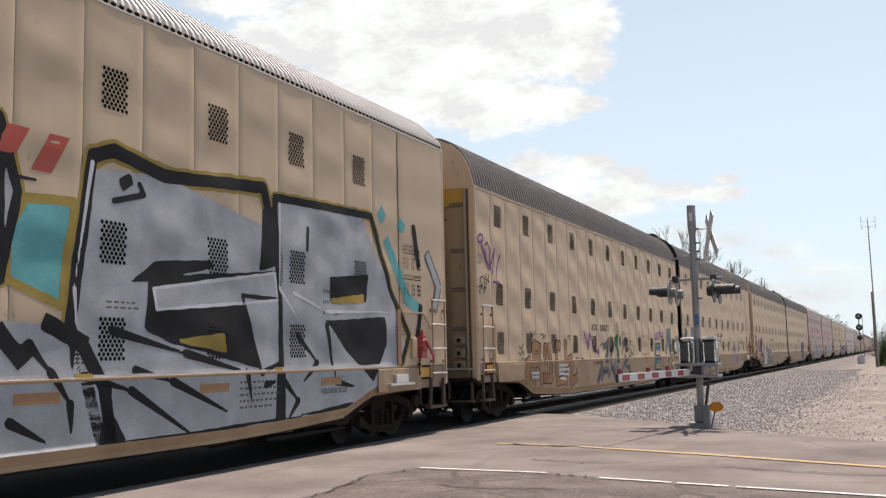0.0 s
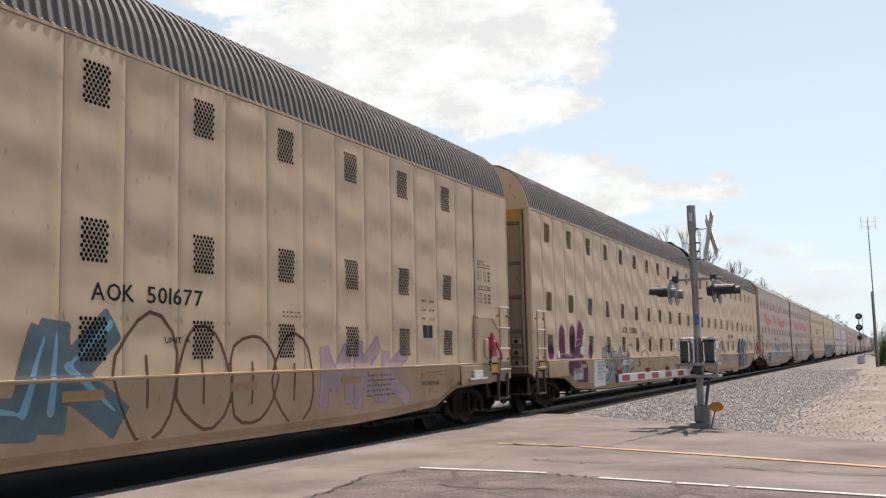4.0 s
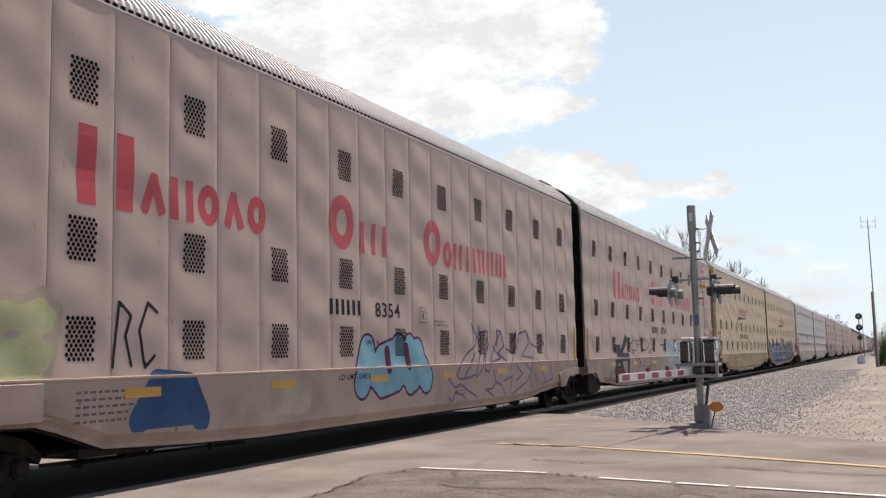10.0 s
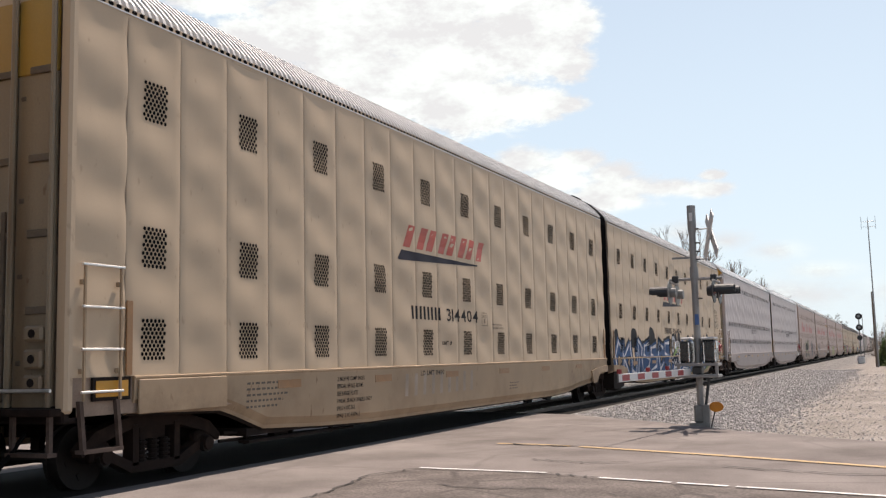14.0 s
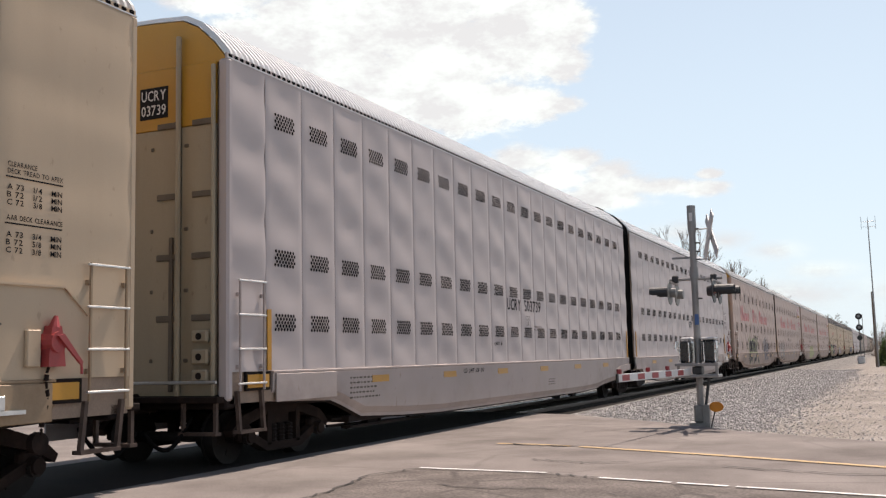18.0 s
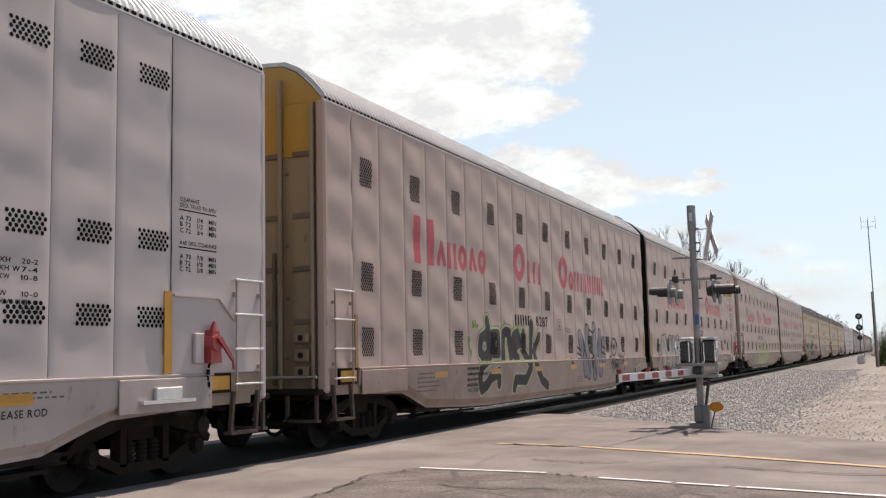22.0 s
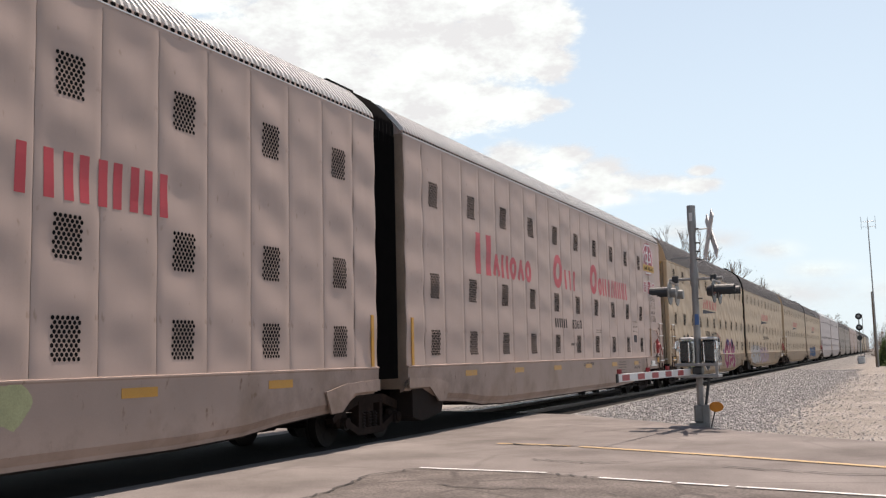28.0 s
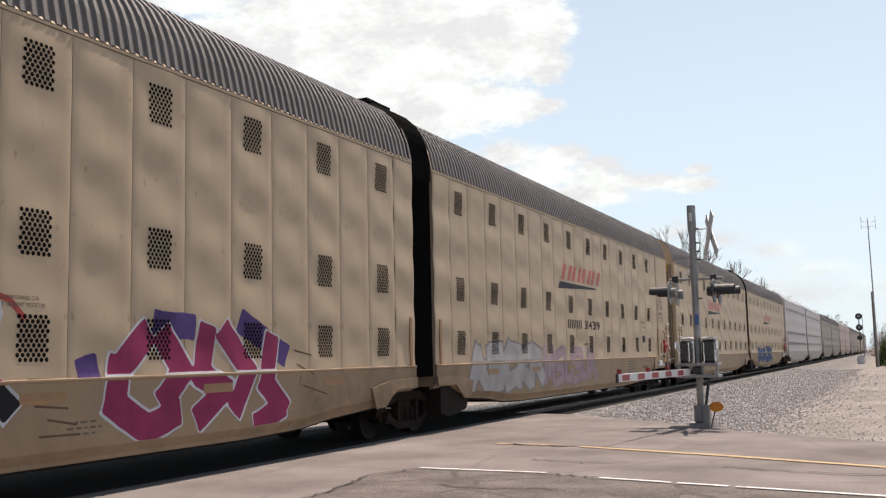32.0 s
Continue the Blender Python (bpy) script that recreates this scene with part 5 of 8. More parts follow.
cloud_high = cloud_sheet("high_cloud", 2600, UPPER, 0.70, 3.3, "large white fair-weather cloud with a grey underside", 0.42)
cloud_low = cloud_sheet("low_cloud", 2700, LOWER, 0.69, 8.1, "long white cloud bank above the train", 0.6)
cloud_far = cloud_sheet("far_cloud", 2800, HAZE, 0.66, 5.7, "faint hazy cloud near the horizon", 1.5, (0.775, 0.94, 1.0))


def painted_haze_ring():
    """Glowing shell added to brighten the sky as thin milky haze all round the horizon, fading upwards."""
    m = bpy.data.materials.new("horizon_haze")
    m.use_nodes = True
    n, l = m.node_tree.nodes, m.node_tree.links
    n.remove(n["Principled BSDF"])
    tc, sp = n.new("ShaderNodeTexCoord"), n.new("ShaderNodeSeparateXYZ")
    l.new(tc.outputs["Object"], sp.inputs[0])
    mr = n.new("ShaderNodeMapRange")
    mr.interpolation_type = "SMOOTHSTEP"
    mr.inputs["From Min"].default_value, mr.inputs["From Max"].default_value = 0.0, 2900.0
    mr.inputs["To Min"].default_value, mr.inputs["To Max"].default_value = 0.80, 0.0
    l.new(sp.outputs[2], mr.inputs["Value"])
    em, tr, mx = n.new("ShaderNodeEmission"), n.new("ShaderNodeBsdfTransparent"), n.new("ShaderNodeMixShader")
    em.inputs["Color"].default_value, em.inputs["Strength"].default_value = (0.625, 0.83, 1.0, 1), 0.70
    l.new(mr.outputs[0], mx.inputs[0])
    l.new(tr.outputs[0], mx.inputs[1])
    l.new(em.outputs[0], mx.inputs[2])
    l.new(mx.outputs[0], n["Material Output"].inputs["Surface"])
    vs, fs = [], []
    for i in range(72):
        for j in range(13):
            a, e = radians(5 * i), radians(-1 + 3.1 * j)
            vs.append((2900 * math.sin(a) * math.cos(e), 2900 * math.cos(a) * math.cos(e), 2900 * math.sin(e)))
    for i in range(72):
        for j in range(12):
            p, q = 13 * i + j, 13 * ((i + 1) % 72) + j
            fs.append((p, p + 1, q + 1, q))
    return tagged(put("horizon_haze", mesh_of("horizon_haze", vs, fs, (m,), smooth=True)), "glowing shell added as thin milky haze round the horizon", "haze", kind="structure")


painted_haze_ring()

# ---- paint on the cars' sides: lettering, emblems and graffiti, all following the dented sheet ----


def spray(name, rgb):
    return mat(name, rgb, 0.7, var=0.32, scale=2.2, fine=50, bump=0, spec=0.15)


BADGE = mat("badge_crimson", (0.30, 0.014, 0.035), 0.5, var=0.12, scale=4, bump=0)
SP = {
    "silver": spray("spray_silver", (0.312, 0.328, 0.351)), "black": spray("spray_black", (0.016, 0.016, 0.018)), "teal": spray("spray_teal", (0.094, 0.312, 0.328)),
    "olive": spray("spray_olive", (0.281, 0.203, 0.055)), "orange": spray("spray_rust_orange", (0.312, 0.156, 0.078)), "purple": spray("spray_purple", (0.195, 0.070, 0.218)),
    "plum": spray("spray_plum", (0.101, 0.020, 0.058)), "smoke": spray("spray_smoke", (0.135, 0.125, 0.135)), "green": spray("spray_green", (0.031, 0.101, 0.039)),
    "blue": spray("spray_steel_blue", (0.085, 0.135, 0.155)), "navy": spray("spray_navy", (0.010, 0.013, 0.030)), "royal": spray("spray_royal_blue", (0.026, 0.068, 0.155)),
    "sky": spray("spray_sky_blue", (0.156, 0.328, 0.413)), "pale": spray("spray_pale_blue", (0.281, 0.367, 0.406)), "white": spray("spray_white", (0.484, 0.484, 0.515)),
    "lime": spray("spray_lime", (0.312, 0.343, 0.172)), "leaf": spray("spray_leaf_green", (0.156, 0.234, 0.078)), "faint": spray("spray_faint_lime", (0.367, 0.367, 0.211)),
    "pink": spray("spray_magenta", (0.250, 0.031, 0.086)), "violet": spray("spray_violet", (0.078, 0.047, 0.156)), "red": spray("spray_red", (0.351, 0.062, 0.055)),
    "brown": spray("spray_brown_line", (0.125, 0.070, 0.043)), "grey": spray("spray_grey", (0.203, 0.187, 0.183)), "cloud": spray("spray_light_grey", (0.351, 0.335, 0.328)),
    "ash": spray("spray_dark_ash", (0.062, 0.052, 0.052)), "peri": spray("spray_periwinkle", (0.12, 0.17, 0.34)), "dusk": spray("spray_dusky_purple", (0.15, 0.105, 0.185)), "grey2": spray("spray_dark_line", (0.07, 0.066, 0.064)), "char": spray("spray_charcoal", (0.045, 0.042, 0.048)), "lilacgrey": spray("spray_lilac_grey", (0.225, 0.21, 0.235)), "navyblack": spray("spray_blue_black", (0.022, 0.023, 0.032)),
    "mauve": spray("spray_mauve", (0.234, 0.172, 0.234)), "lilac": spray("spray_lilac_haze", (0.328, 0.242, 0.257)), "buff": spray("buff_overpaint", (0.343, 0.281, 0.226)),
}


def lay(n, y, z, layer):
    """A point of a unit's side, raised by the paint's layer."""
    flip = n % 2 == 0
    return (HALF + skin(y - (SHIFT if flip else 0), z, flip) + 0.0016 + 0.0006 * layer, y, z)


def segments(strokes):
    return [(*a, *b) for s in strokes for a, b in zip(s, s[1:])]


def patch(n, name, strokes, r, material, layer, step=0.045, label="", ragged=0.0, taper=False, hull=None, chisel=False):
    """Paint within r of the strokes, or inside a convex hull, as a sheet on the side of unit n."""
    seg = np.array(segments(strokes or [hull + hull[:1]]), float)
    y0, y1 = min(seg[:, 0].min(), seg[:, 2].min()) - r - step, max(seg[:, 0].max(), seg[:, 2].max()) + r + step
    z0, z1 = min(seg[:, 1].min(), seg[:, 3].min()) - r - step, max(seg[:, 1].max(), seg[:, 3].max()) + r + step
    gy, gz = np.arange(y0, y1 + step, step), np.arange(z0, z1 + step, step)
    Y, Z = np.meshgrid(gy, gz, indexing="ij")
    f = np.full(Y.shape, 9.0 if hull else -9.0)
    for a, b, c, d in seg:
        if hull:
            f = np.minimum(f, ((c - a) * (Z - b) - (d - b) * (Y - a)) / math.hypot(c - a, d - b))
            continue
        dy, dz = c - a, d - b
        u = np.clip(((Y - a) * dy + (Z - b) * dz) / (dy * dy + dz * dz + 1e-9), 0, 1)
        if chisel:
            d = math.hypot(dy, dz) + 1e-6
            w = ((Y - a) * dy + (Z - b) * dz) / d
            f = np.maximum(f, np.minimum(r - np.abs(((Y - a) * dz - (Z - b) * dy) / d + 0.25 * r * (u - 0.5)), 0.62 * r - np.maximum(-w, w - d)))
            continue
        f = np.maximum(f, r * (1 - (0.7 * u if taper else 0)) - np.hypot(Y - a - u * dy, Z - b - u * dz))
    if ragged:
        f = f + ragged * (np.sin(9.1 * Y + 3 * np.sin(5.3 * Z)) * np.sin(7.7 * Z + 2 * np.sin(6.1 * Y)))
    flip = n % 2 == 0
    # keep to the painted side: between the car's ends and above the sill's lower edge
    e = PITCH + SHIFT - Y if flip else Y
    low = np.interp(e, [1.9, 3.55, 3.85, 4.5, 6.0, 7.5, 16.9, 18.2, 19.0, 20.55, 20.95, 21.78], [0.88, 0.82, 0.74, 0.53, 0.46, 0.42, 0.42, 0.46, 0.55, 0.58, 0.85, 0.86])
    f = np.minimum(f, Z - low - 0.11)
    f = np.minimum(f, np.minimum(e - 1.0, 21.76 - e))
    verts, faces, known = [], [], {}

    def vert(key, y, z):
        if key not in known:
            known[key] = len(verts)
            verts.append(lay(n, y, z, layer))
        return known[key]

    pos = f > 0
    live = pos[:-1, :-1] | pos[1:, :-1] | pos[:-1, 1:] | pos[1:, 1:]
    for i, j in zip(*np.nonzero(live)):
        cs = ((i, j), (i + 1, j), (i + 1, j + 1), (i, j + 1))
        poly = []
        for q in range(4):
            a, b = cs[q], cs[(q + 1) % 4]
            fa, fb = f[a], f[b]
            if fa > 0:
                poly.append(vert(a, gy[a[0]], gz[a[1]]))
            if (fa > 0) != (fb > 0):
                u = fa / (fa - fb)
                k = (min(a, b), max(a, b))
                poly.append(vert(k, gy[a[0]] + u * (gy[b[0]] - gy[a[0]]), gz[a[1]] + u * (gz[b[1]] - gz[a[1]])))
        if len(poly) > 2:
            faces.append(poly)
    if not faces:
        return None
    return tagged(put(name, mesh_of(name, verts, faces, (material,), smooth=True), TRAIN[n], label), kind="stuff")


def glyph(r, y, z0, w, h, sharp):
    """One invented, unreadable form in a box: a few bent strokes."""
    def pt(u, v):
        return (y + w * (u + r.uniform(-0.08, 0.08)) + sharp * 0.12 * v * w, z0 + h * (v + r.uniform(-0.07, 0.07)))
    forms = (
        [[(0.1, 0), (0.2, 0.95), (0.75, 0.8), (0.55, 0.45), (0.9, 0.05)]],
        [[(0.85, 0.9), (0.2, 0.85), (0.15, 0.5), (0.8, 0.45), (0.85, 0.08), (0.1, 0.05)]],
        [[(0.1, 0.95), (0.2, 0.1), (0.8, 0.1), (0.9, 0.9)]],
        [[(0.1, 0.05), (0.45, 0.95), (0.6, 0.4), (0.95, 0.05)], [(0.25, 0.4), (0.8, 0.35)]],
        [[(0.85, 0.8), (0.4, 0.95), (0.1, 0.5), (0.35, 0.05), (0.9, 0.2)]],
        [[(0.15, 0), (0.15, 0.95)], [(0.85, 0.95), (0.2, 0.5), (0.9, 0)]],
        [[(0.1, 0.1), (0.15, 0.9), (0.5, 0.3), (0.85, 0.95), (0.9, 0.05)]],
    )
    return [[pt(u, v) for u, v in s] for s in r.choice(forms)]


def piece(n, y0, y1, z0, z1, count, seed, fill, line, halo=None, core=None, r=0.12, edge=0.045, sharp=0.0, label="", ragged=0.0):
    """A graffiti piece of invented forms: glow, outline, fill and bright inner strokes, one over the other."""
    g = random.Random(seed)
    w = (y1 - y0) / count
    forms = [s for i in range(count) for s in glyph(g, y0 + i * w, z0 + r, w * 1.02, z1 - z0 - 2 * r - g.uniform(0, 0.12), sharp)]
    first = None
    if halo:
        first = patch(n, "graffiti_glow", forms, r + edge * 2.2, SP[halo], 0, 0.06, ragged=0.02)
    patch(n, "graffiti_outline", forms, r + edge, SP[line], 1, 0.045, label, ragged, False, None, sharp > 0)
    patch(n, "graffiti_fill", forms, r, SP[fill], 2, 0.045, "", ragged, False, None, sharp > 0)
    if core:
        patch(n, "graffiti_highlight", [[(a + 0.02, b + r * 0.45) for a, b in s] for s in forms], r * 0.28, SP[core], 3, 0.04, taper=sharp > 0)
    return first


def scrawl(n, y0, y1, z0, z1, count, seed, col, r=0.022, label="thin sprayed scrawl"):
    g = random.Random(seed)
    w = (y1 - y0) / count
    forms = [s for i in range(count) for s in glyph(g, y0 + i * w, z0, w * 0.9, z1 - z0, 0.3)]
    patch(n, "graffiti_scrawl", forms, r, SP[col], 3, 0.03, label)


def outline_throw(n, y0, y1, z0, z1, count, seed, col, fill=None, r=0.15, t=0.022):
    """Bubble forms drawn as thin lines, hollow or lightly filled."""
    w = (y1 - y0) / count
    g = random.Random(seed)
    loops, fills = [], []
    for i in range(count):
        cy, cz, ry, rz = y0 + (i + 0.5) * w, (z0 + z1) / 2 + g.uniform(-0.06, 0.06), w * 0.52, (z1 - z0) / 2 * g.uniform(0.85, 1)
        ph = g.uniform(0, 6)
        loops.append([(cy + ry * math.cos(a) * (1 + 0.12 * math.sin(3 * a + ph)), cz + rz * math.sin(a) * (1 + 0.1 * math.sin(2 * a + ph))) for a in [k * math.pi / 8 for k in range(17)]])
        loops.append([(cy - 0.02, cz - rz * 0.5), (cy + g.uniform(-0.05, 0.05), cz + rz * 0.35)])
        fills.append([(cy - ry * 0.25, cz - rz * 0.5), (cy + ry * 0.2, cz + rz * 0.5)])
    if fill:
        patch(n, "graffiti_fill", fills, w * 0.5, SP[fill], 1, 0.06)
    patch(n, "graffiti_outline", loops, t, SP[col], 2, 0.03, "thin sprayed bubble outlines")


def art(n, strokes, r, fill, line="", edge=0.03, core="", layer=1, label="", taper=False, smooth=False):
    """Hand-drawn strokes in one paint, edged in a second."""
    step = 0.04 if r > 0.05 else max(0.011, min(0.03, 1.15 * r))
    cut = 0.05 < r < 0.2 and not taper and not smooth
    if line:
        patch(n, "graffiti_outline", strokes, r + edge, SP[line], layer, step, label, 0.006, False, None, cut)
    return patch(n, "graffiti_fill" if r > 0.05 else "graffiti_line", strokes, r, SP[fill], layer + (1 if line else 0), step, "" if line else label, 0.008 if cut else 0.0, taper, None, cut)


def field(n, hull, fill, layer, line="", w=0.03, glow="", label=""):
    """A sprayed area with an edge line and a glow round it."""
    rim = [hull + hull[:1]]
    if glow:
        patch(n, "graffiti_glow", rim, w * 1.6, SP[glow], max(layer - 2, 0), 0.06, "", 0.015)
    ob = patch(n, "graffiti_fill", None, 0, SP[fill], layer, 0.045, label, 0.008, False, hull)
    if line:
        patch(n, "graffiti_outline", rim, w, SP[line], layer + 1, max(0.02, min(0.04, w)), "", 0.006)
    return ob


def quads(n, name, rects, material, layer=2, label="", slant=0.0):
    """Flat bars on the side, cut fine enough to follow the sheet: (y0, y1, z0, z1)."""
    vs, fs = [], []
    for y0, y1, z0, z1 in rects:
        ny, nz = max(1, int((y1 - y0) / 0.15)), max(1, int((z1 - z0) / 0.12))
        o = len(vs)
        for i in range(ny + 1):
            for j in range(nz + 1):
                z = z0 + (z1 - z0) * j / nz
                vs.append(lay(n, y0 + (y1 - y0) * i / ny + slant * (z - rects[0][2]), z, layer))
        for i in range(ny):
            for j in range(nz):
                a = o + i * (nz + 1) + j
                fs.append((a, a + nz + 1, a + nz + 2, a + 1))
    return put(name, mesh_of(name, vs, fs, (material,)), TRAIN[n], label)


def words(n, text, y0, y1, zb, h, material=INK, layer=3, name="lettering", label=""):
    """Stencilled characters from y0 to y1, standing on zb, h high."""
    vs, fs, wide = spelled(text.upper())
    top = max(v[1] for v in vs)
    out = [lay(n, y0 + (y1 - y0) * v[0] / wide, zb + h * v[1] / top, layer + 2.5) for v in vs]
    return tagged(put(name, mesh_of(name, out, fs, (material,)), TRAIN[n], label), kind="stuff")


def small_print(n, y0, y1, z0, z1, lines, seed=1, material=FADED):
    """Stencilled lines too small to read: broken bars."""
    g = random.Random(seed)
    bars = []
    p = (z1 - z0) / lines
    for i in range(lines):
        y = y0
        end = y1 - g.uniform(0, 0.3) * (y1 - y0)
        while y < end:
            w = g.uniform(0.04, 0.10)
            bars.append((y, min(y + w, end), z1 - i * p - p * 0.36, z1 - i * p))
            y += w + 0.035
    ob = quads(n, "small_print", bars, material, 3, "faded stencilled lines")
    tagged(ob, kind="stuff")


def block_letter(y0, y1, z0, z1, k, t):
    """Two plain bars in place of a letter."""
    w = y1 - y0
    return [(y0, y0 + 0.34 * w, z0, z1), (y0 + 0.66 * w, y1, z0, z1)]


def plain_form(n, kind, y0, y1, z0, z1, t, label=""):
    """A plain painted form: a rounded ring, a chevron, or two bars."""
    r, cy, cz = t / 2, (y0 + y1) / 2, (z0 + z1) / 2
    if kind == "ring":
        ry, rz = (y1 - y0) / 2 - r, (z1 - z0) / 2 - r
        strokes = [[(cy + ry * math.cos(a * math.pi / 7), cz + rz * math.sin(a * math.pi / 7)) for a in range(15)]]
        return patch(n, "name_block", strokes, r, LETRED, 2, 0.035, label)
    if kind == "chevron":
        strokes = [[(y0 + r, z0 + r), (cy, z1 - r)], [(cy, z1 - r), (y1 - r, z0 + r)]]
        return patch(n, "name_block", strokes, r, LETRED, 2, 0.035, label, 0.0, False, None, True)
    if kind == "bar":
        return quads(n, "name_block", [(cy - r, cy + r, z0, z1)], LETRED, 2, label)
    return quads(n, "name_block", [(y0, y0 + t, z0, z1), (y1 - t, y1, z0, z1)], LETRED, 2, label)


def company_name(n):
    """The railway's name in red, as plain forms: one tall and several low ones, three times."""
    off = -0.25 if n % 2 == 0 else 0.0
    for y, big, end, first, rest in ((3.97, 0.85, 7.5, "bars", ("chevron", "bars", "ring", "chevron", "ring")), (9.08, 0.75, 11.08, "ring", ("bar", "bar", "bar")),
                                     (12.42, 0.72, 16.7, "ring", ("ring", "bars", "bar", "bars", "bars", "bars", "bars"))):
        y, end = y + off, end + off
        plain_form(n, first, y, y + big, 3.05, 3.90, 0.27 if first == "bars" else 0.21, "tall red painted form")
        w = (end - y - big - 0.12) / len(rest)
        for i, kind in enumerate(rest):
            a = y + big + 0.12 + w * i
            plain_form(n, kind, a, a + w * 0.82, 3.05, 3.56, 0.135)


def number(n, marks, digits, y0, y1, y2, y3, zb=2.04, h=0.235, plain=True):
    """The car's number; the railway's own letters are plain bars."""
    if plain:
        w = (y1 - y0) / marks
        for i in range(marks):
            quads(n, "mark_block", block_letter(y0 + w * i, y0 + w * (i + 0.74), zb, zb + h, i, 0.055), INK, 3)
    else:
        words(n, marks, y0, y1, zb, h)
    words(n, digits, y2, y3, zb, h, label="black stencilled car number")


def emblem(n):
    """Slanted red emblem blocks above a dark wedge."""
    off = -0.35 if n % 2 == 0 else 0.0
    for i in range(4):
        a = 8.62 + off + 0.92 * i
        quads(n, "emblem_block", [(x0, x1, z0 + 0.24, z1 + 0.24) for x0, x1, z0, z1 in block_letter(a, a + 0.80, 3.06, 3.46, i, 0.16)], ORANGERED, 2, slant=0.55)
    patch(n, "emblem_wedge", None, 0, NAVY, 2, 0.03, "dark wedge under the red emblem", hull=[(8.35 + off, 3.05), (12.0 + off, 3.19), (12.0 + off, 3.22), (8.55 + off, 3.24)])


def octagon(n, cy, cz, ry, rz, material, layer, name="badge"):
    return patch(n, name, None, 0, material, layer, 0.04, hull=[(cy + ry * sx, cz + rz * sz) for sx, sz in ((-0.45, -1), (0.45, -1), (1, -0.5), (1, 0.5), (0.45, 1), (-0.45, 1), (-1, 0.5), (-1, -0.5))])


def anniversary(n):
    """The red and gold anniversary badge with three small ones below."""
    y, z = 19.62, 4.62
    tagged(octagon(n, y, z, 0.70, 0.55, BADGE, 1, "badge_rim"), "red octagonal anniversary badge with gold ribbon")
    octagon(n, y, z, 0.66, 0.515, WHITEP, 4, "badge_ring")
    octagon(n, y, z, 0.60, 0.46, BADGE, 7, "badge_field")
    words(n, "125", y - 0.50, y + 0.40, z - 0.12, 0.38, WHITEP, 26)
    quads(n, "ribbon", [(y - 0.80, y + 0.80, z - 0.44, z - 0.21)], GOLD, 28, "gold ribbon")
    words(n, "ANNIVERSARY", y - 0.70, y + 0.72, z - 0.40, 0.14, INK, 34)
    for i, (w, h) in enumerate(((0.20, 0.20), (0.25, 0.25), (0.21, 0.2))):
        a = 19.0 + 0.64 * i
        octagon(n, a, 3.62, w, h, WHITEP, 1)
        octagon(n, a, 3.62, w * 0.88, h * 0.88, BADGE, 2)
        quads(n, "badge_bar", [(a - w * 0.45, a + w * 0.45, 3.62 + d, 3.62 + d + 0.03) for d in (0.07, -0.01, -0.09)], WHITEP, 4)


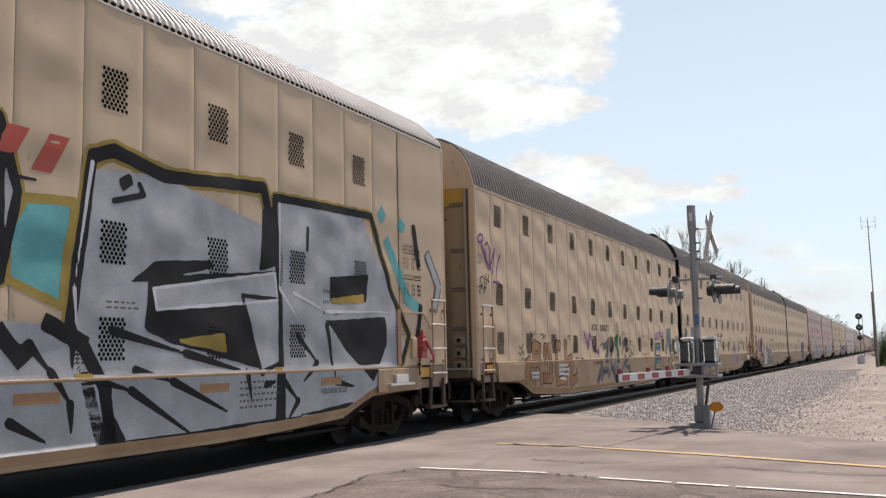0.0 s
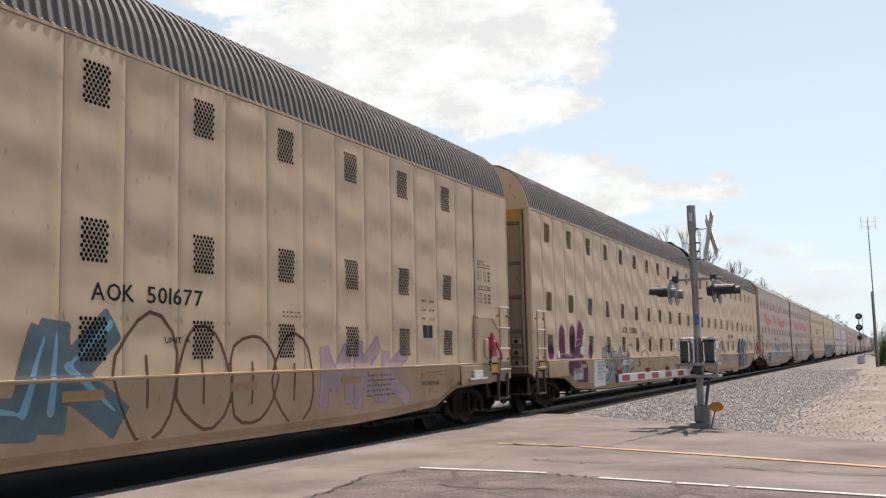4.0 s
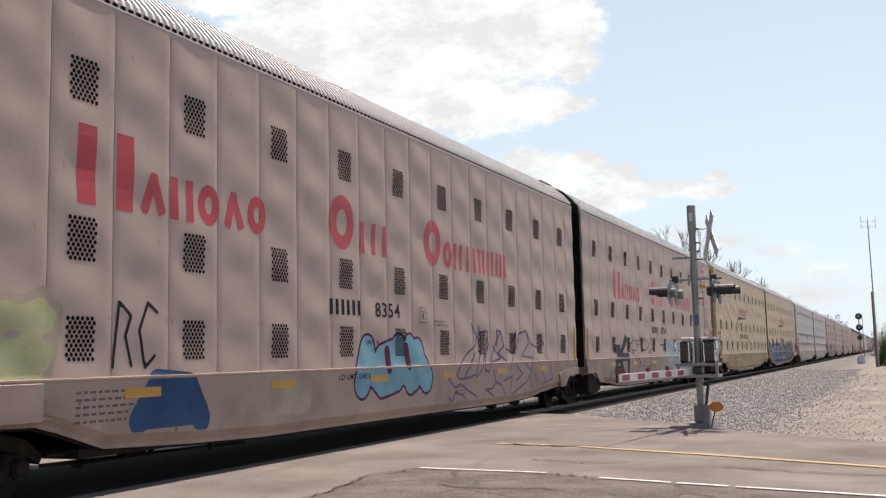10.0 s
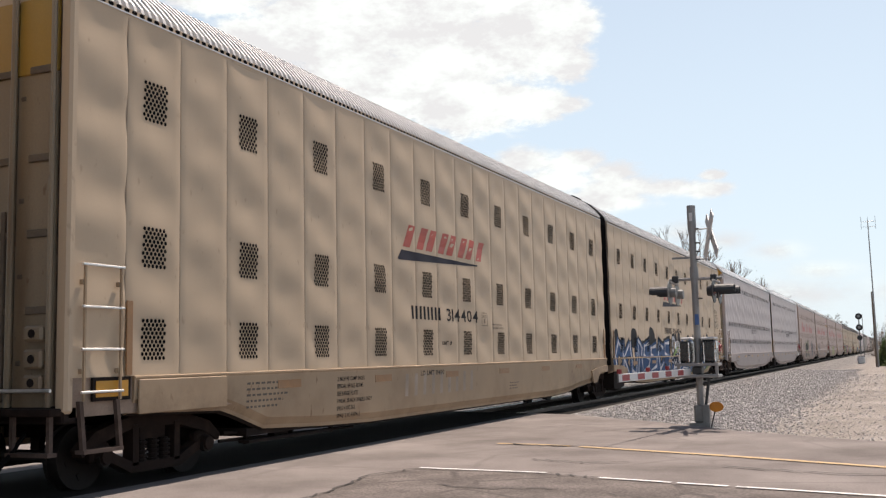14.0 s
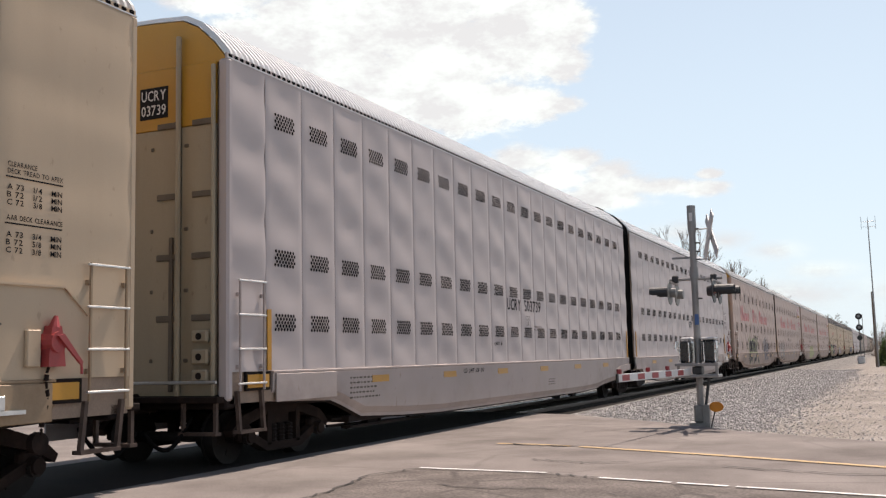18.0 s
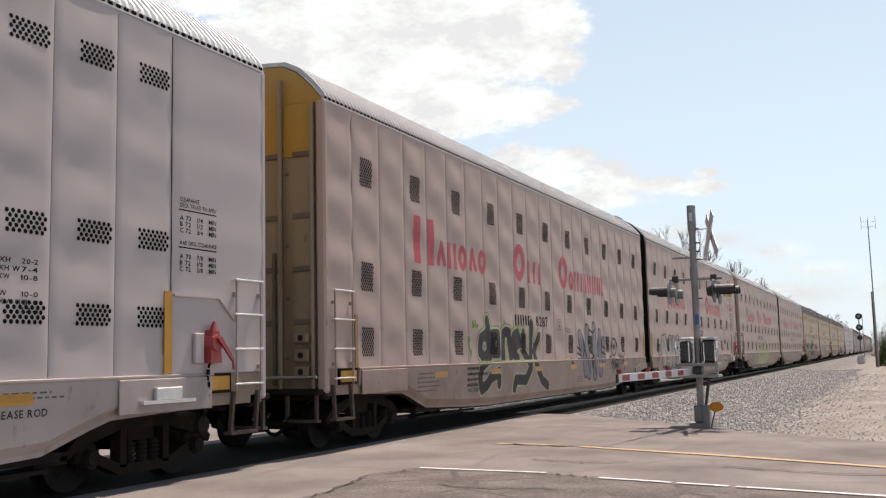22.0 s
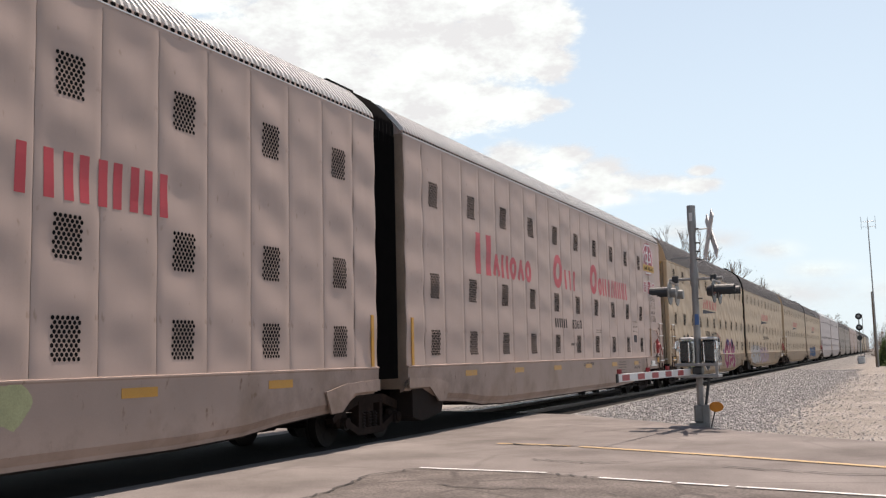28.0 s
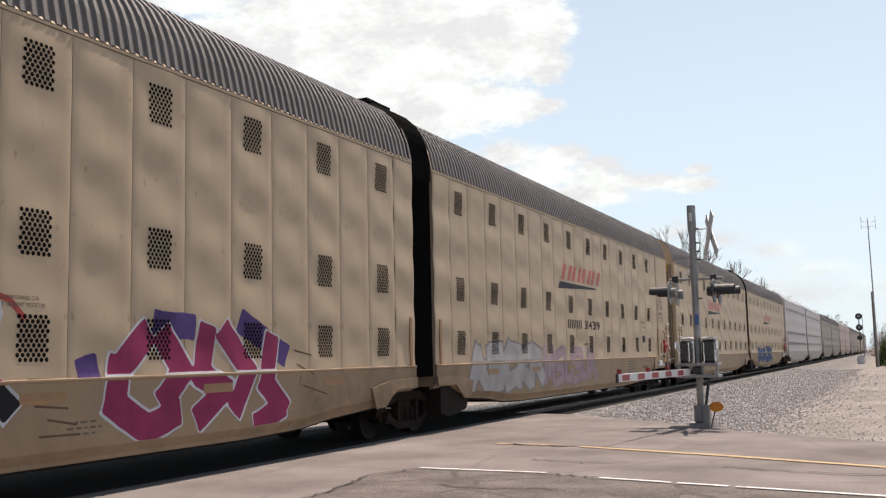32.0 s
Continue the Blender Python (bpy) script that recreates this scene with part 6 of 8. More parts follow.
def stencils(n, seed):
    """Capacity stencils, clearance table and squares found on every unit."""
    if n % 2:
        words(n, "NON-INTERCHANGE CAR", 12.75, 13.3, 2.01, 0.04, FADED)
        words(n, "SEE EQUIPMENT REGISTER", 12.75, 13.38, 1.94, 0.04, FADED)
        small_print(n, 4.0, 5.0, 0.72, 1.10, 5, seed + 1)
        small_print(n, 13.7, 14.3, 0.62, 0.80, 3, seed + 2)
        if n > 4:
            quads(n, "data_square", [(12.15, 12.45, 1.99, 2.0), (12.15, 12.45, 2.25, 2.26), (12.15, 12.16, 2.0, 2.25), (12.44, 12.45, 2.0, 2.25)], INK, 3)
            words(n, "PLATE", 12.20, 12.40, 2.165, 0.045)
            words(n, "K", 12.26, 12.34, 2.05, 0.09)
    else:
        words(n, "EXH", 17.08, 17.26, 2.36, 0.05)
        words(n, "20-2", 17.40, 17.60, 2.36, 0.05)
        words(n, "EXW", 17.08, 17.26, 2.20, 0.05)
        words(n, "10-8", 17.40, 17.60, 2.20, 0.05)
        words(n, "EW", 17.08, 17.22, 2.04, 0.05)
        words(n, "10-0", 17.40, 17.60, 2.04, 0.05)
        if n == 10:
            for z, a, b in ((1.96, "EXW H", "8-0"), (2.28, "EXH W", "7-4"), (1.88, "H", "17-1")):
                words(n, a, 17.08, 17.08 + 0.06 * len(a), z, 0.05)
                words(n, b, 17.40, 17.60, z, 0.05)
        else:
            quads(n, "data_panel", [(17.1, 17.29, 1.72, 1.95), (17.31, 17.5, 1.72, 1.95)], NAVY, 3, "pair of dark square data panels")
        words(n, "CLEARANCE", 19.72, 20.08, 3.285, 0.05)
        words(n, "DECK TREAD TO APEX", 19.72, 20.42, 3.215, 0.05)
        words(n, "AAR DECK CLEARANCE", 19.72, 20.42, 2.765, 0.05)
        quads(n, "table_rule", [(19.7, 20.42, 3.175, 3.19)], INK, 3)
        quads(n, "table_rule", [(19.7, 20.42, 2.725, 2.74)], INK, 3)
        for z, rows in ((3.06, {4: ("1/4", "1/2", "1/4"), 10: ("1/4", "1/2", "3/4")}.get(n, ("1/4", "1/2", "3/8"))), (2.60, {10: ("7/8", "1/8", "5/8")}.get(n, ("3/4", "5/8", "3/8")))):
            for i, (deck, part_inch) in enumerate(zip(("A 73", "B 72", "C 72"), rows)):
                words(n, deck, 19.72, 19.92, z - 0.075 * i, 0.056)
                words(n, part_inch, 20.04, 20.15, z - 0.075 * i, 0.056)
                words(n, "MIN", 20.27, 20.41, z - 0.075 * i, 0.056)
        if n != 10:
            small_print(n, 19.4, 19.75, 1.72, 1.9, 3, seed + 4)
        words(n, "RELEASE ROD", 17.0, 17.75, 0.88, 0.075)
        small_print(n, 17.2, 18.0, 1.02, 1.12, 2, seed + 5)
        small_print(n, 12.6, 13.2, 1.93, 2.05, 2, seed + 6)
        small_print(n, 15.0, 16.0, 0.72, 1.12, 5, seed + 7)
    words(n, "UNIT B" if (n % 2 == 1) != (n in (5, 6, 11, 12, 13, 14)) else "UNIT A", 10.18, 10.62, 1.60, 0.07)


def load_limit(n, text, y0=8.45, y1=9.5, z=1.06):
    words(n, text, y0, y1, z, 0.085)


for n in range(17):
    stencils(n, 10 * n)
    joint = 21.35 if n % 2 else 0.8 + SHIFT
    words(n, "LIFT AND", joint - 0.55, joint - 0.02, 0.945, 0.06)
    words(n, "JACK HERE", joint - 0.58, joint, 0.875, 0.06)

# the units one by one
emblem(0)

number(1, "AOK", "501677", 9.30, 9.98, 10.2, 11.26, 2.02, 0.19, False)
load_limit(1, "LD LMT 111400", 9.36, 10.35, 1.08)
piece(2, 5.3, 9.4, 0.6, 1.9, 4, 21, "blue", "smoke", None, "sky", 0.18, 0.03, 0.4)
outline_throw(2, 9.4, 13.4, 0.5, 1.85, 4, 23, "brown", None)
piece(2, 13.5, 16.5, 0.6, 1.7, 3, 25, "lilac", "mauve", None, None, 0.12, 0.02, 0.3)
number(2, "AOK", "501677", 9.0, 9.65, 9.85, 10.87, 2.05, 0.19, False)

number(3, "AOK", "501806", 9.39, 10.07, 10.3, 11.37, 2.0, 0.20, False)
quads(3, "white_panel", [(6.05, 7.25, 0.46, 1.21), (7.25, 7.55, 0.80, 0.95)], WHITEP, 4, "white painted panel with brake data")
for i, s in enumerate(("2 INCH HF COMP SHOES", "SPECIAL BRAKE BEAMS", "SEE BADGE PLATE", "1-WEAR 28 INCH WHEELS ONLY", "SPRG 4 OC D-5", "SPRG 2 IC 53174-2")):
    words(3, s, 6.40, 6.40 + 0.042 * len(s), 1.11 - 0.095 * i, 0.062, INK, 6)
quads(3, "white_panel", [(9.35, 10.5, 1.02, 1.17)], WHITEP, 4)
load_limit(3, "LD LMT 111500", 9.50, 10.44, 1.055)

number(4, "AOK", "501806", 9.1, 9.75, 9.95, 11.0, 2.03, 0.20, False)
quads(4, "class_card", [(18.84, 19.35, 1.56, 1.86)], WHITEP, 4, "white card with a class mark")
words(4, "CLASS", 18.93, 19.25, 1.74, 0.06, INK, 6)
for n, y, z in ((3, 12.25, 2.02), (4, 11.95, 2.08)):
    art(n, [[(y + 0.15 * math.cos(0.524 * i), z + 0.13 * math.sin(0.524 * i)) for i in range(13)], [(y - 0.1, z + 0.04), (y + 0.1, z + 0.04)], [(y - 0.1, z), (y + 0.1, z)], [(y - 0.03, z - 0.09), (y - 0.03, z - 0.04)], [(y + 0.03, z - 0.09), (y + 0.03, z - 0.04)]], 0.008, "brown", layer=3)

for n in (5, 6, 11, 12, 13, 14):
    company_name(n)
    o = 0.0 if n % 2 else -0.2
    number(n, 3, {5: "8354", 6: "8354", 11: "8287", 12: "8287", 13: "8360", 14: "8360"}[n], 9.07 + o, 10.1 + o, 10.5 + o, 11.4 + o, 2.05, 0.235)
for n in (6, 12, 14):
    anniversary(n)
load_limit(13, "LD LMT 108100", 9.6, 10.5)
load_limit(14, "LD LMT 108100", 11.2, 12.2)
load_limit(5, "LD LMT 108100", 9.3, 10.3)
piece(5, 2.6, 3.6, 0.95, 2.1, 1, 41, "faint", "buff", None, None, 0.16, 0.1, 0, "", 0.05)
scrawl(5, 4.5, 5.3, 1.3, 2.1, 2, 43, "black", 0.02)
patch(5, "graffiti_fill", [[(4.95, 0.75), (5.25, 1.15), (5.8, 1.1), (6.05, 0.7)], [(5.1, 0.8), (6.0, 0.8)]], 0.16, SP["royal"], 2, 0.045, "faded blue sprayed form")
piece(5, 10.0, 12.4, 0.75, 1.8, 4, 45, "sky", "plum", None, None, 0.24, 0.045, 0, "sky-blue sprayed bubble letters with dark outline")
patch(5, "graffiti_line", [[(10.9, 1.5), (10.95, 1.2)], [(11.6, 1.55), (11.7, 1.25)]], 0.09, SP["plum"], 5, 0.035)
patch(5, "overpaint", [[(7.6, 0.9), (8.3, 0.9)]], 0.26, SP["buff"], 2, 0.05, "buff overpainted patch", 0.03)
patch(6, "graffiti_fill", [[(11.3, 1.5), (14.6, 1.5)], [(11.3, 1.0), (14.8, 0.95)], [(11.5, 0.65), (13.6, 0.65)]], 0.30, SP["pale"], 1, 0.06, "faded pale-blue sprayed field", 0.04)
patch(6, "overpaint", [[(12.4, 1.25), (12.45, 1.0)], [(13.3, 0.7), (13.8, 1.0)], [(14.2, 1.3), (14.2, 0.8)], [(11.8, 0.75), (12.2, 0.7)]], 0.13, SP["buff"], 3, 0.05, "", 0.03)

for n in (7, 8, 15, 16):
    emblem(n)
    o = 0.0 if n % 2 else -0.15
    if n == 8:
        number(n, 4, "314404", 8.2, 9.5, 9.66, 11.38, 2.05, 0.235)
        continue
    number(n, 4, "314404" if n < 10 else "314319", 8.9 + o, 10.2 + o, 10.4 + o, 11.95 + o, 2.05, 0.235)
load_limit(7, "LD LMT 111400", 9.2, 10.2)
for i, s in enumerate(("2 INCH HF COMP SHOES", "SPECIAL BRAKE BEAMS", "SEE BADGE PLATE", "1-WEAR 28 INCH WHEELS ONLY", "SPRG 4 OC D-5", "SPRG 2 IC 53174-2")):
    words(7, s, 6.3, 6.3 + 0.042 * len(s), 1.05 - 0.11 * i, 0.062)
quads(7, "faint_bars", [(8.6 + 0.36 * i, 8.72 + 0.36 * i, 0.72, 1.1) for i in range(9)], SP["buff"], 2, "faint sprayed bars")
piece(8, 0.7, 4.6, 0.4, 1.9, 4, 51, "royal", "black", None, "white", 0.20, 0.07, 0.2, "blue, white and black sprayed wild lettering")
piece(8, 4.4, 9.0, 0.42, 1.95, 4, 53, "royal", "black", None, "white", 0.24, 0.09, 0.3)
patch(8, "graffiti_fill", [[(0.9, 1.75), (1.0, 1.8)], [(3.2, 1.85), (3.4, 1.85)], [(5.8, 1.95), (6.1, 1.9)], [(15.4, 1.7), (15.6, 1.75)], [(17.3, 1.6), (17.5, 1.6)], [(12.6, 1.7), (12.7, 1.75)]], 0.32, SP["black"], 0, 0.06)

number(9, "UCRY", "503739", 10.99, 11.85, 12.12, 13.25, 2.38, 0.25, False)
number(10, "UCRY", "503739", 10.2, 11.0, 11.3, 12.4, 2.38, 0.25, False)
load_limit(9, "LD LMT 108 100", 8.45, 9.5)
load_limit(10, "LD LMT 108 100", 10.9, 11.9)

small_print(11, 6.24, 6.95, 0.72, 1.16, 4, 5)
scrawl(12, 11.5, 14.5, 0.6, 1.5, 4, 69, "pale", 0.02)
patch(13, "overpaint", [[(9.0, 1.0), (14.4, 1.0)], [(9.6, 1.45), (13.9, 1.45)], [(8.8, 0.72), (12.4, 0.75)]], 0.24, SP["faint"], 1, 0.06, "faded yellow-green overpainted patch", 0.06)
small_print(13, 5.2, 6.3, 0.60, 1.08, 5, 8)
words(13, "RETAINING VALVE", 3.0, 3.75, 0.86, 0.06)
words(13, "RELEASE ROD", 3.2, 3.8, 0.74, 0.06)

piece(16, 2.1, 6.6, 0.6, 1.8, 5, 81, "cloud", "grey", None, None, 0.19, 0.05, 0.3, "pale grey sprayed block forms")
piece(16, 6.7, 11.3, 0.6, 1.7, 6, 83, "lilac", "mauve", None, None, 0.10, 0.03, 0.5)
piece(18, 4.0, 12.0, 0.6, 1.7, 8, 85, "royal", "navy", None, None, 0.16, 0.04, 0.3)
for n in (17, 18):
    emblem(n)

# pieces drawn stroke by stroke
art(1, [[(4.32, 0.78), (4.38, 1.61)], [(4.42, 1.63), (4.78, 1.53), (4.7, 1.31), (4.42, 1.25), (4.83, 1.13), (4.88, 0.74)], [(5.22, 1.59), (5.15, 0.82), (5.6, 0.78), (5.5, 1.59)], [(6.36, 1.57), (6.11, 1.64), (5.97, 1.1), (6.1, 0.72), (6.64, 0.73)], [(6.87, 1.67), (6.78, 0.67)], [(6.86, 1.17), (7.35, 1.26), (7.24, 0.64), (7.78, 0.77)], [(3.8, 1.2), (4.05, 1.23), (3.85, 0.97), (4.0, 0.82)]], 0.1, "orange", line="char", edge=0.035, label="faded rust-orange sprayed letters with dark edges")
art(1, [[(4.19, 1.8), (4.12, 1.91), (4.3, 1.81), (4.3, 1.94)], [(4.37, 1.83), (4.51, 1.95), (4.4, 1.85)], [(4.84, 1.86), (5.08, 1.86), (5.0, 1.75), (5.24, 1.87), (5.16, 1.75)], [(6.32, 1.69), (6.41, 1.82)], [(7.0, 1.81), (7.15, 1.86), (7.2, 1.73), (7.31, 1.87)], [(3.36, 1.58), (3.48, 1.52), (3.66, 1.61)], [(3.33, 1.44), (3.45, 1.38), (3.57, 1.48), (3.7, 1.4)], [(3.3, 1.28), (3.45, 1.21), (3.57, 1.31), (3.73, 1.23)], [(3.3, 1.1), (3.42, 0.99), (3.55, 1.11), (3.67, 0.98)], [(7.68, 1.24), (7.9, 1.29), (8.07, 1.17), (8.31, 1.28), (8.54, 1.19)], [(7.67, 0.96), (7.84, 1.01)]], 0.014, "black", layer=3)
art(1, [[(6.22, 1.1), (6.94, 1.11)], [(6.26, 1.0), (7.06, 1.0)], [(6.22, 0.9), (7.01, 0.87)], [(6.35, 0.79), (6.83, 0.75)], [(4.16, 0.96), (4.66, 0.96)], [(4.23, 0.87), (4.62, 0.86)]], 0.028, "white", layer=4, label="white overspray")
art(1, [[(8.57, 1.95), (8.93, 1.53), (9.16, 1.93), (9.46, 1.57), (9.94, 1.43)], [(8.87, 1.51), (8.96, 1.9)]], 0.035, "purple", layer=3, label="purple sprayed tag")
art(1, [[(9.83, 0.59), (10.03, 0.78), (10.28, 0.98)], [(10.21, 0.68), (10.48, 0.89), (10.86, 0.93), (11.11, 0.74)], [(10.61, 1.6), (11.07, 1.72), (10.96, 1.43), (10.89, 1.2), (10.73, 1.24)], [(11.25, 1.15), (11.36, 1.38), (11.66, 1.63)], [(11.34, 1.0), (11.67, 0.78), (11.89, 0.56)], [(11.73, 1.05), (12.11, 0.84), (12.48, 0.73), (12.8, 0.98)], [(12.55, 0.66), (12.45, 0.54), (12.73, 0.54)], [(13.06, 1.29), (13.3, 1.03), (13.62, 0.83)], [(12.8, 1.0), (13.18, 1.08)], [(12.8, 1.63), (13.1, 1.75)]], 0.1, "smoke", line="char", edge=0.018, label="smoky grey sprayed wild letters")
art(1, [[(9.89, 0.63), (10.21, 0.95)], [(10.45, 0.86), (10.92, 0.87)], [(11.37, 0.98), (11.79, 0.63)], [(12.18, 0.79), (12.52, 0.71)], [(10.96, 1.58), (10.91, 1.27)], [(13.26, 1.08), (13.53, 0.88)]], 0.06, "char", layer=4, taper=True)
art(1, [[(11.63, 1.11), (11.98, 0.74), (12.15, 0.75), (11.79, 1.11)], [(12.14, 0.86), (12.59, 0.64), (12.88, 1.0)], [(12.66, 1.05), (12.91, 0.91)], [(10.51, 1.69), (10.79, 1.74), (11.18, 1.92)]], 0.013, "white", layer=5)
art(1, [[(11.87, 1.73), (12.14, 1.8)], [(12.1, 1.63), (12.14, 1.41)], [(12.14, 1.32), (12.11, 1.17)]], 0.135, "green", line="leaf", edge=0.012, layer=5, label="dark green sprayed patch")
art(1, [[(12.48, 1.83), (12.5, 1.65)]], 0.085, "green", layer=5)
art(1, [[(12.59, 1.36), (12.87, 1.52)]], 0.06, "olive", layer=6)
art(1, [[(13.58, 1.76), (13.83, 1.76), (13.79, 1.64), (13.58, 1.66), (13.58, 1.76)], [(13.38, 1.45), (13.66, 1.57), (13.54, 1.4), (13.7, 1.28), (13.41, 1.24)], [(13.79, 1.49), (13.76, 1.23)], [(13.91, 1.54), (13.89, 1.25)], [(13.96, 1.39), (14.22, 1.34), (14.17, 1.17), (13.96, 1.42)]], 0.02, "green", layer=3, label="green sprayed tag")
art(1, [[(15.38, 1.41), (15.33, 1.78), (15.6, 1.98), (15.93, 1.87), (16.21, 1.99), (16.56, 1.8), (16.43, 1.37), (15.86, 1.32), (15.43, 1.33), (15.42, 1.06)], [(15.49, 1.57), (15.54, 1.73), (15.65, 1.57)], [(15.76, 1.71), (15.7, 1.57), (15.86, 1.6)], [(15.98, 1.71), (15.98, 1.57)], [(16.21, 1.74), (16.26, 1.57), (16.15, 1.65)], [(15.42, 0.82), (15.36, 0.58), (15.63, 0.78), (15.68, 0.56)], [(15.85, 0.8), (15.95, 0.57), (16.36, 0.78), (16.23, 0.53)]], 0.011, "red", layer=3, label="thin red sprayed outlines")
art(1, [[(15.86, 1.25), (15.88, 1.13)]], 0.05, "red", layer=4)
art(1, [[(9.77, 1.93), (9.77, 1.68), (9.67, 1.46), (9.99, 1.39)], [(9.99, 1.39), (10.0, 1.56)]], 0.04, "purple", layer=3)
art(1, [[(12.14, 2.31), (12.03, 2.25), (11.99, 2.14), (12.03, 2.03), (12.15, 2.0), (12.26, 2.04), (12.31, 2.15), (12.26, 2.26), (12.14, 2.31)], [(12.11, 2.08), (12.11, 2.02)], [(12.19, 2.09), (12.19, 2.03)], [(12.11, 2.05), (12.19, 2.06)], [(12.05, 2.21), (12.25, 2.21)], [(12.07, 2.15), (12.23, 2.15)]], 0.008, "black", layer=3)
art(1, [[(17.4, 2.01), (17.51, 1.81), (17.66, 1.89), (17.66, 2.12)], [(17.82, 2.09), (18.06, 2.06), (17.85, 1.97), (18.09, 1.88), (17.82, 1.85)], [(18.18, 1.92), (18.27, 2.17), (18.33, 1.97), (18.46, 2.17)], [(18.37, 1.95), (18.72, 1.94), (18.69, 2.16)], [(18.72, 1.94), (18.84, 2.09)]], 0.03, "purple", layer=3, label="purple sprayed tag")
art(1, [[(18.21, 1.58), (17.54, 1.58), (17.4, 1.17), (17.21, 0.71), (18.13, 0.64)], [(17.4, 1.15), (18.16, 1.15)]], 0.1, "blue", line="navy", edge=0.035, label="steel-blue sprayed block forms with pale edges")
art(1, [[(18.24, 1.62), (17.48, 1.62), (17.16, 0.66)], [(17.6, 1.45), (18.18, 1.5)], [(17.47, 1.06), (18.16, 1.07)], [(17.24, 0.6), (18.16, 0.54)], [(17.6, 1.45), (17.56, 1.3)]], 0.014, "pale", layer=5)
art(1, [[(16.72, 0.52), (16.79, 0.62), (16.99, 0.65)]], 0.06, "blue", line="navy", edge=0.02)
art(1, [[(19.3, 1.37), (19.6, 2.16)], [(19.6, 2.16), (19.84, 1.68), (19.96, 1.39)], [(19.96, 1.39), (19.91, 2.2)], [(20.06, 2.18), (20.2, 1.43)]], 0.075, "blue", line="navy", edge=0.03)
art(1, [[(19.24, 1.35), (19.52, 2.2)], [(19.72, 2.06), (19.92, 1.52)], [(20.08, 2.23), (20.28, 1.4)]], 0.013, "pale", layer=5)
art(1, [[(19.5, 1.02), (19.92, 1.25), (20.75, 1.29), (21.24, 1.15)], [(20.66, 1.38), (21.11, 1.35), (21.29, 1.17)], [(20.84, 1.83), (21.16, 1.71), (21.59, 1.77)], [(21.35, 1.96), (21.26, 1.81)]], 0.05, "char", layer=2, taper=True)
art(1, [[(18.31, 1.08), (18.4, 1.2), (18.5, 1.06), (18.59, 1.22), (18.69, 1.09), (18.86, 1.19)], [(18.41, 0.88), (18.56, 1.01), (18.83, 1.02)], [(16.53, 0.91), (16.62, 1.01), (16.64, 0.88), (16.76, 1.0), (16.83, 0.93)]], 0.011, "red", layer=3)
art(2, [[(3.78, 1.32), (3.45, 1.01), (3.51, 0.69)]], 0.07, "char", layer=2, taper=True)
art(2, [[(5.06, 1.74), (4.45, 1.7), (4.6, 1.34), (5.12, 1.33)], [(4.6, 1.34), (4.49, 0.91), (5.0, 0.9)]], 0.11, "blue", line="navy", edge=0.03)
art(2, [[(5.71, 1.82), (5.44, 0.68)], [(6.29, 1.82), (6.61, 0.78)], [(5.85, 1.22), (6.8, 0.63)]], 0.2, "blue", line="smoke", edge=0.03)
art(3, [[(7.4, 1.38), (7.16, 1.35), (7.03, 1.15), (7.37, 0.79), (7.82, 0.9)], [(7.89, 1.3), (7.77, 0.61)], [(8.24, 1.37), (8.04, 1.22), (8.14, 0.62)], [(8.49, 1.33), (8.54, 0.59)], [(9.16, 1.36), (8.9, 1.24), (8.85, 0.84), (9.23, 0.7), (9.67, 0.8)], [(9.56, 1.23), (9.7, 0.63)], [(10.14, 1.34), (9.79, 0.96), (10.1, 0.65)]], 0.16, "lilacgrey", line="char", edge=0.035, label="lilac-grey sprayed letters with black edges")
art(3, [[(7.5, 1.27), (7.36, 1.03), (7.61, 0.91)], [(8.01, 1.34), (7.95, 0.97), (7.69, 0.62)], [(8.42, 0.87), (8.67, 1.25)], [(9.29, 1.27), (9.04, 0.91), (9.23, 0.74)], [(10.05, 1.34), (9.63, 0.51)], [(8.72, 0.54), (9.1, 0.63)]], 0.045, "black", layer=5, taper=True)
art(3, [[(7.38, 1.14), (7.42, 0.98)], [(9.13, 1.03), (9.16, 0.87)], [(8.6, 1.21), (8.57, 1.05)]], 0.06, "lime", layer=6, taper=True)
art(3, [[(10.52, 1.07), (10.85, 1.08)], [(10.37, 0.85), (10.89, 0.96)], [(10.44, 0.62), (10.93, 0.73)], [(10.29, 0.59), (10.76, 0.56)]], 0.04, "black", layer=3, taper=True)
art(3, [[(10.64, 0.66), (10.89, 0.57)]], 0.05, "lime", layer=2)
art(3, [[(12.02, 1.42), (12.52, 1.46), (12.93, 1.3), (12.81, 0.73), (12.3, 0.73), (12.06, 1.07), (11.87, 1.32), (12.02, 1.42)], [(12.63, 1.93), (12.84, 1.67), (12.82, 1.15), (13.25, 0.82), (13.59, 0.86)], [(13.17, 1.94), (13.51, 1.9), (13.27, 1.51)], [(13.75, 1.96), (13.73, 1.4), (13.6, 0.91), (13.94, 0.68), (14.45, 0.88), (14.48, 1.68), (14.23, 1.85), (13.97, 1.51)], [(14.57, 0.82), (14.97, 0.74), (15.39, 0.91), (15.5, 1.69), (15.16, 1.9), (14.87, 1.57), (14.72, 1.16)], [(15.58, 1.81), (15.88, 1.91), (16.17, 1.76), (15.97, 0.89), (15.61, 0.96)], [(16.33, 1.82), (16.65, 1.93), (16.77, 1.25), (17.27, 1.24), (17.8, 1.3), (17.42, 0.91)]], 0.014, "brown", layer=2, label="thin dark sprayed outlines")
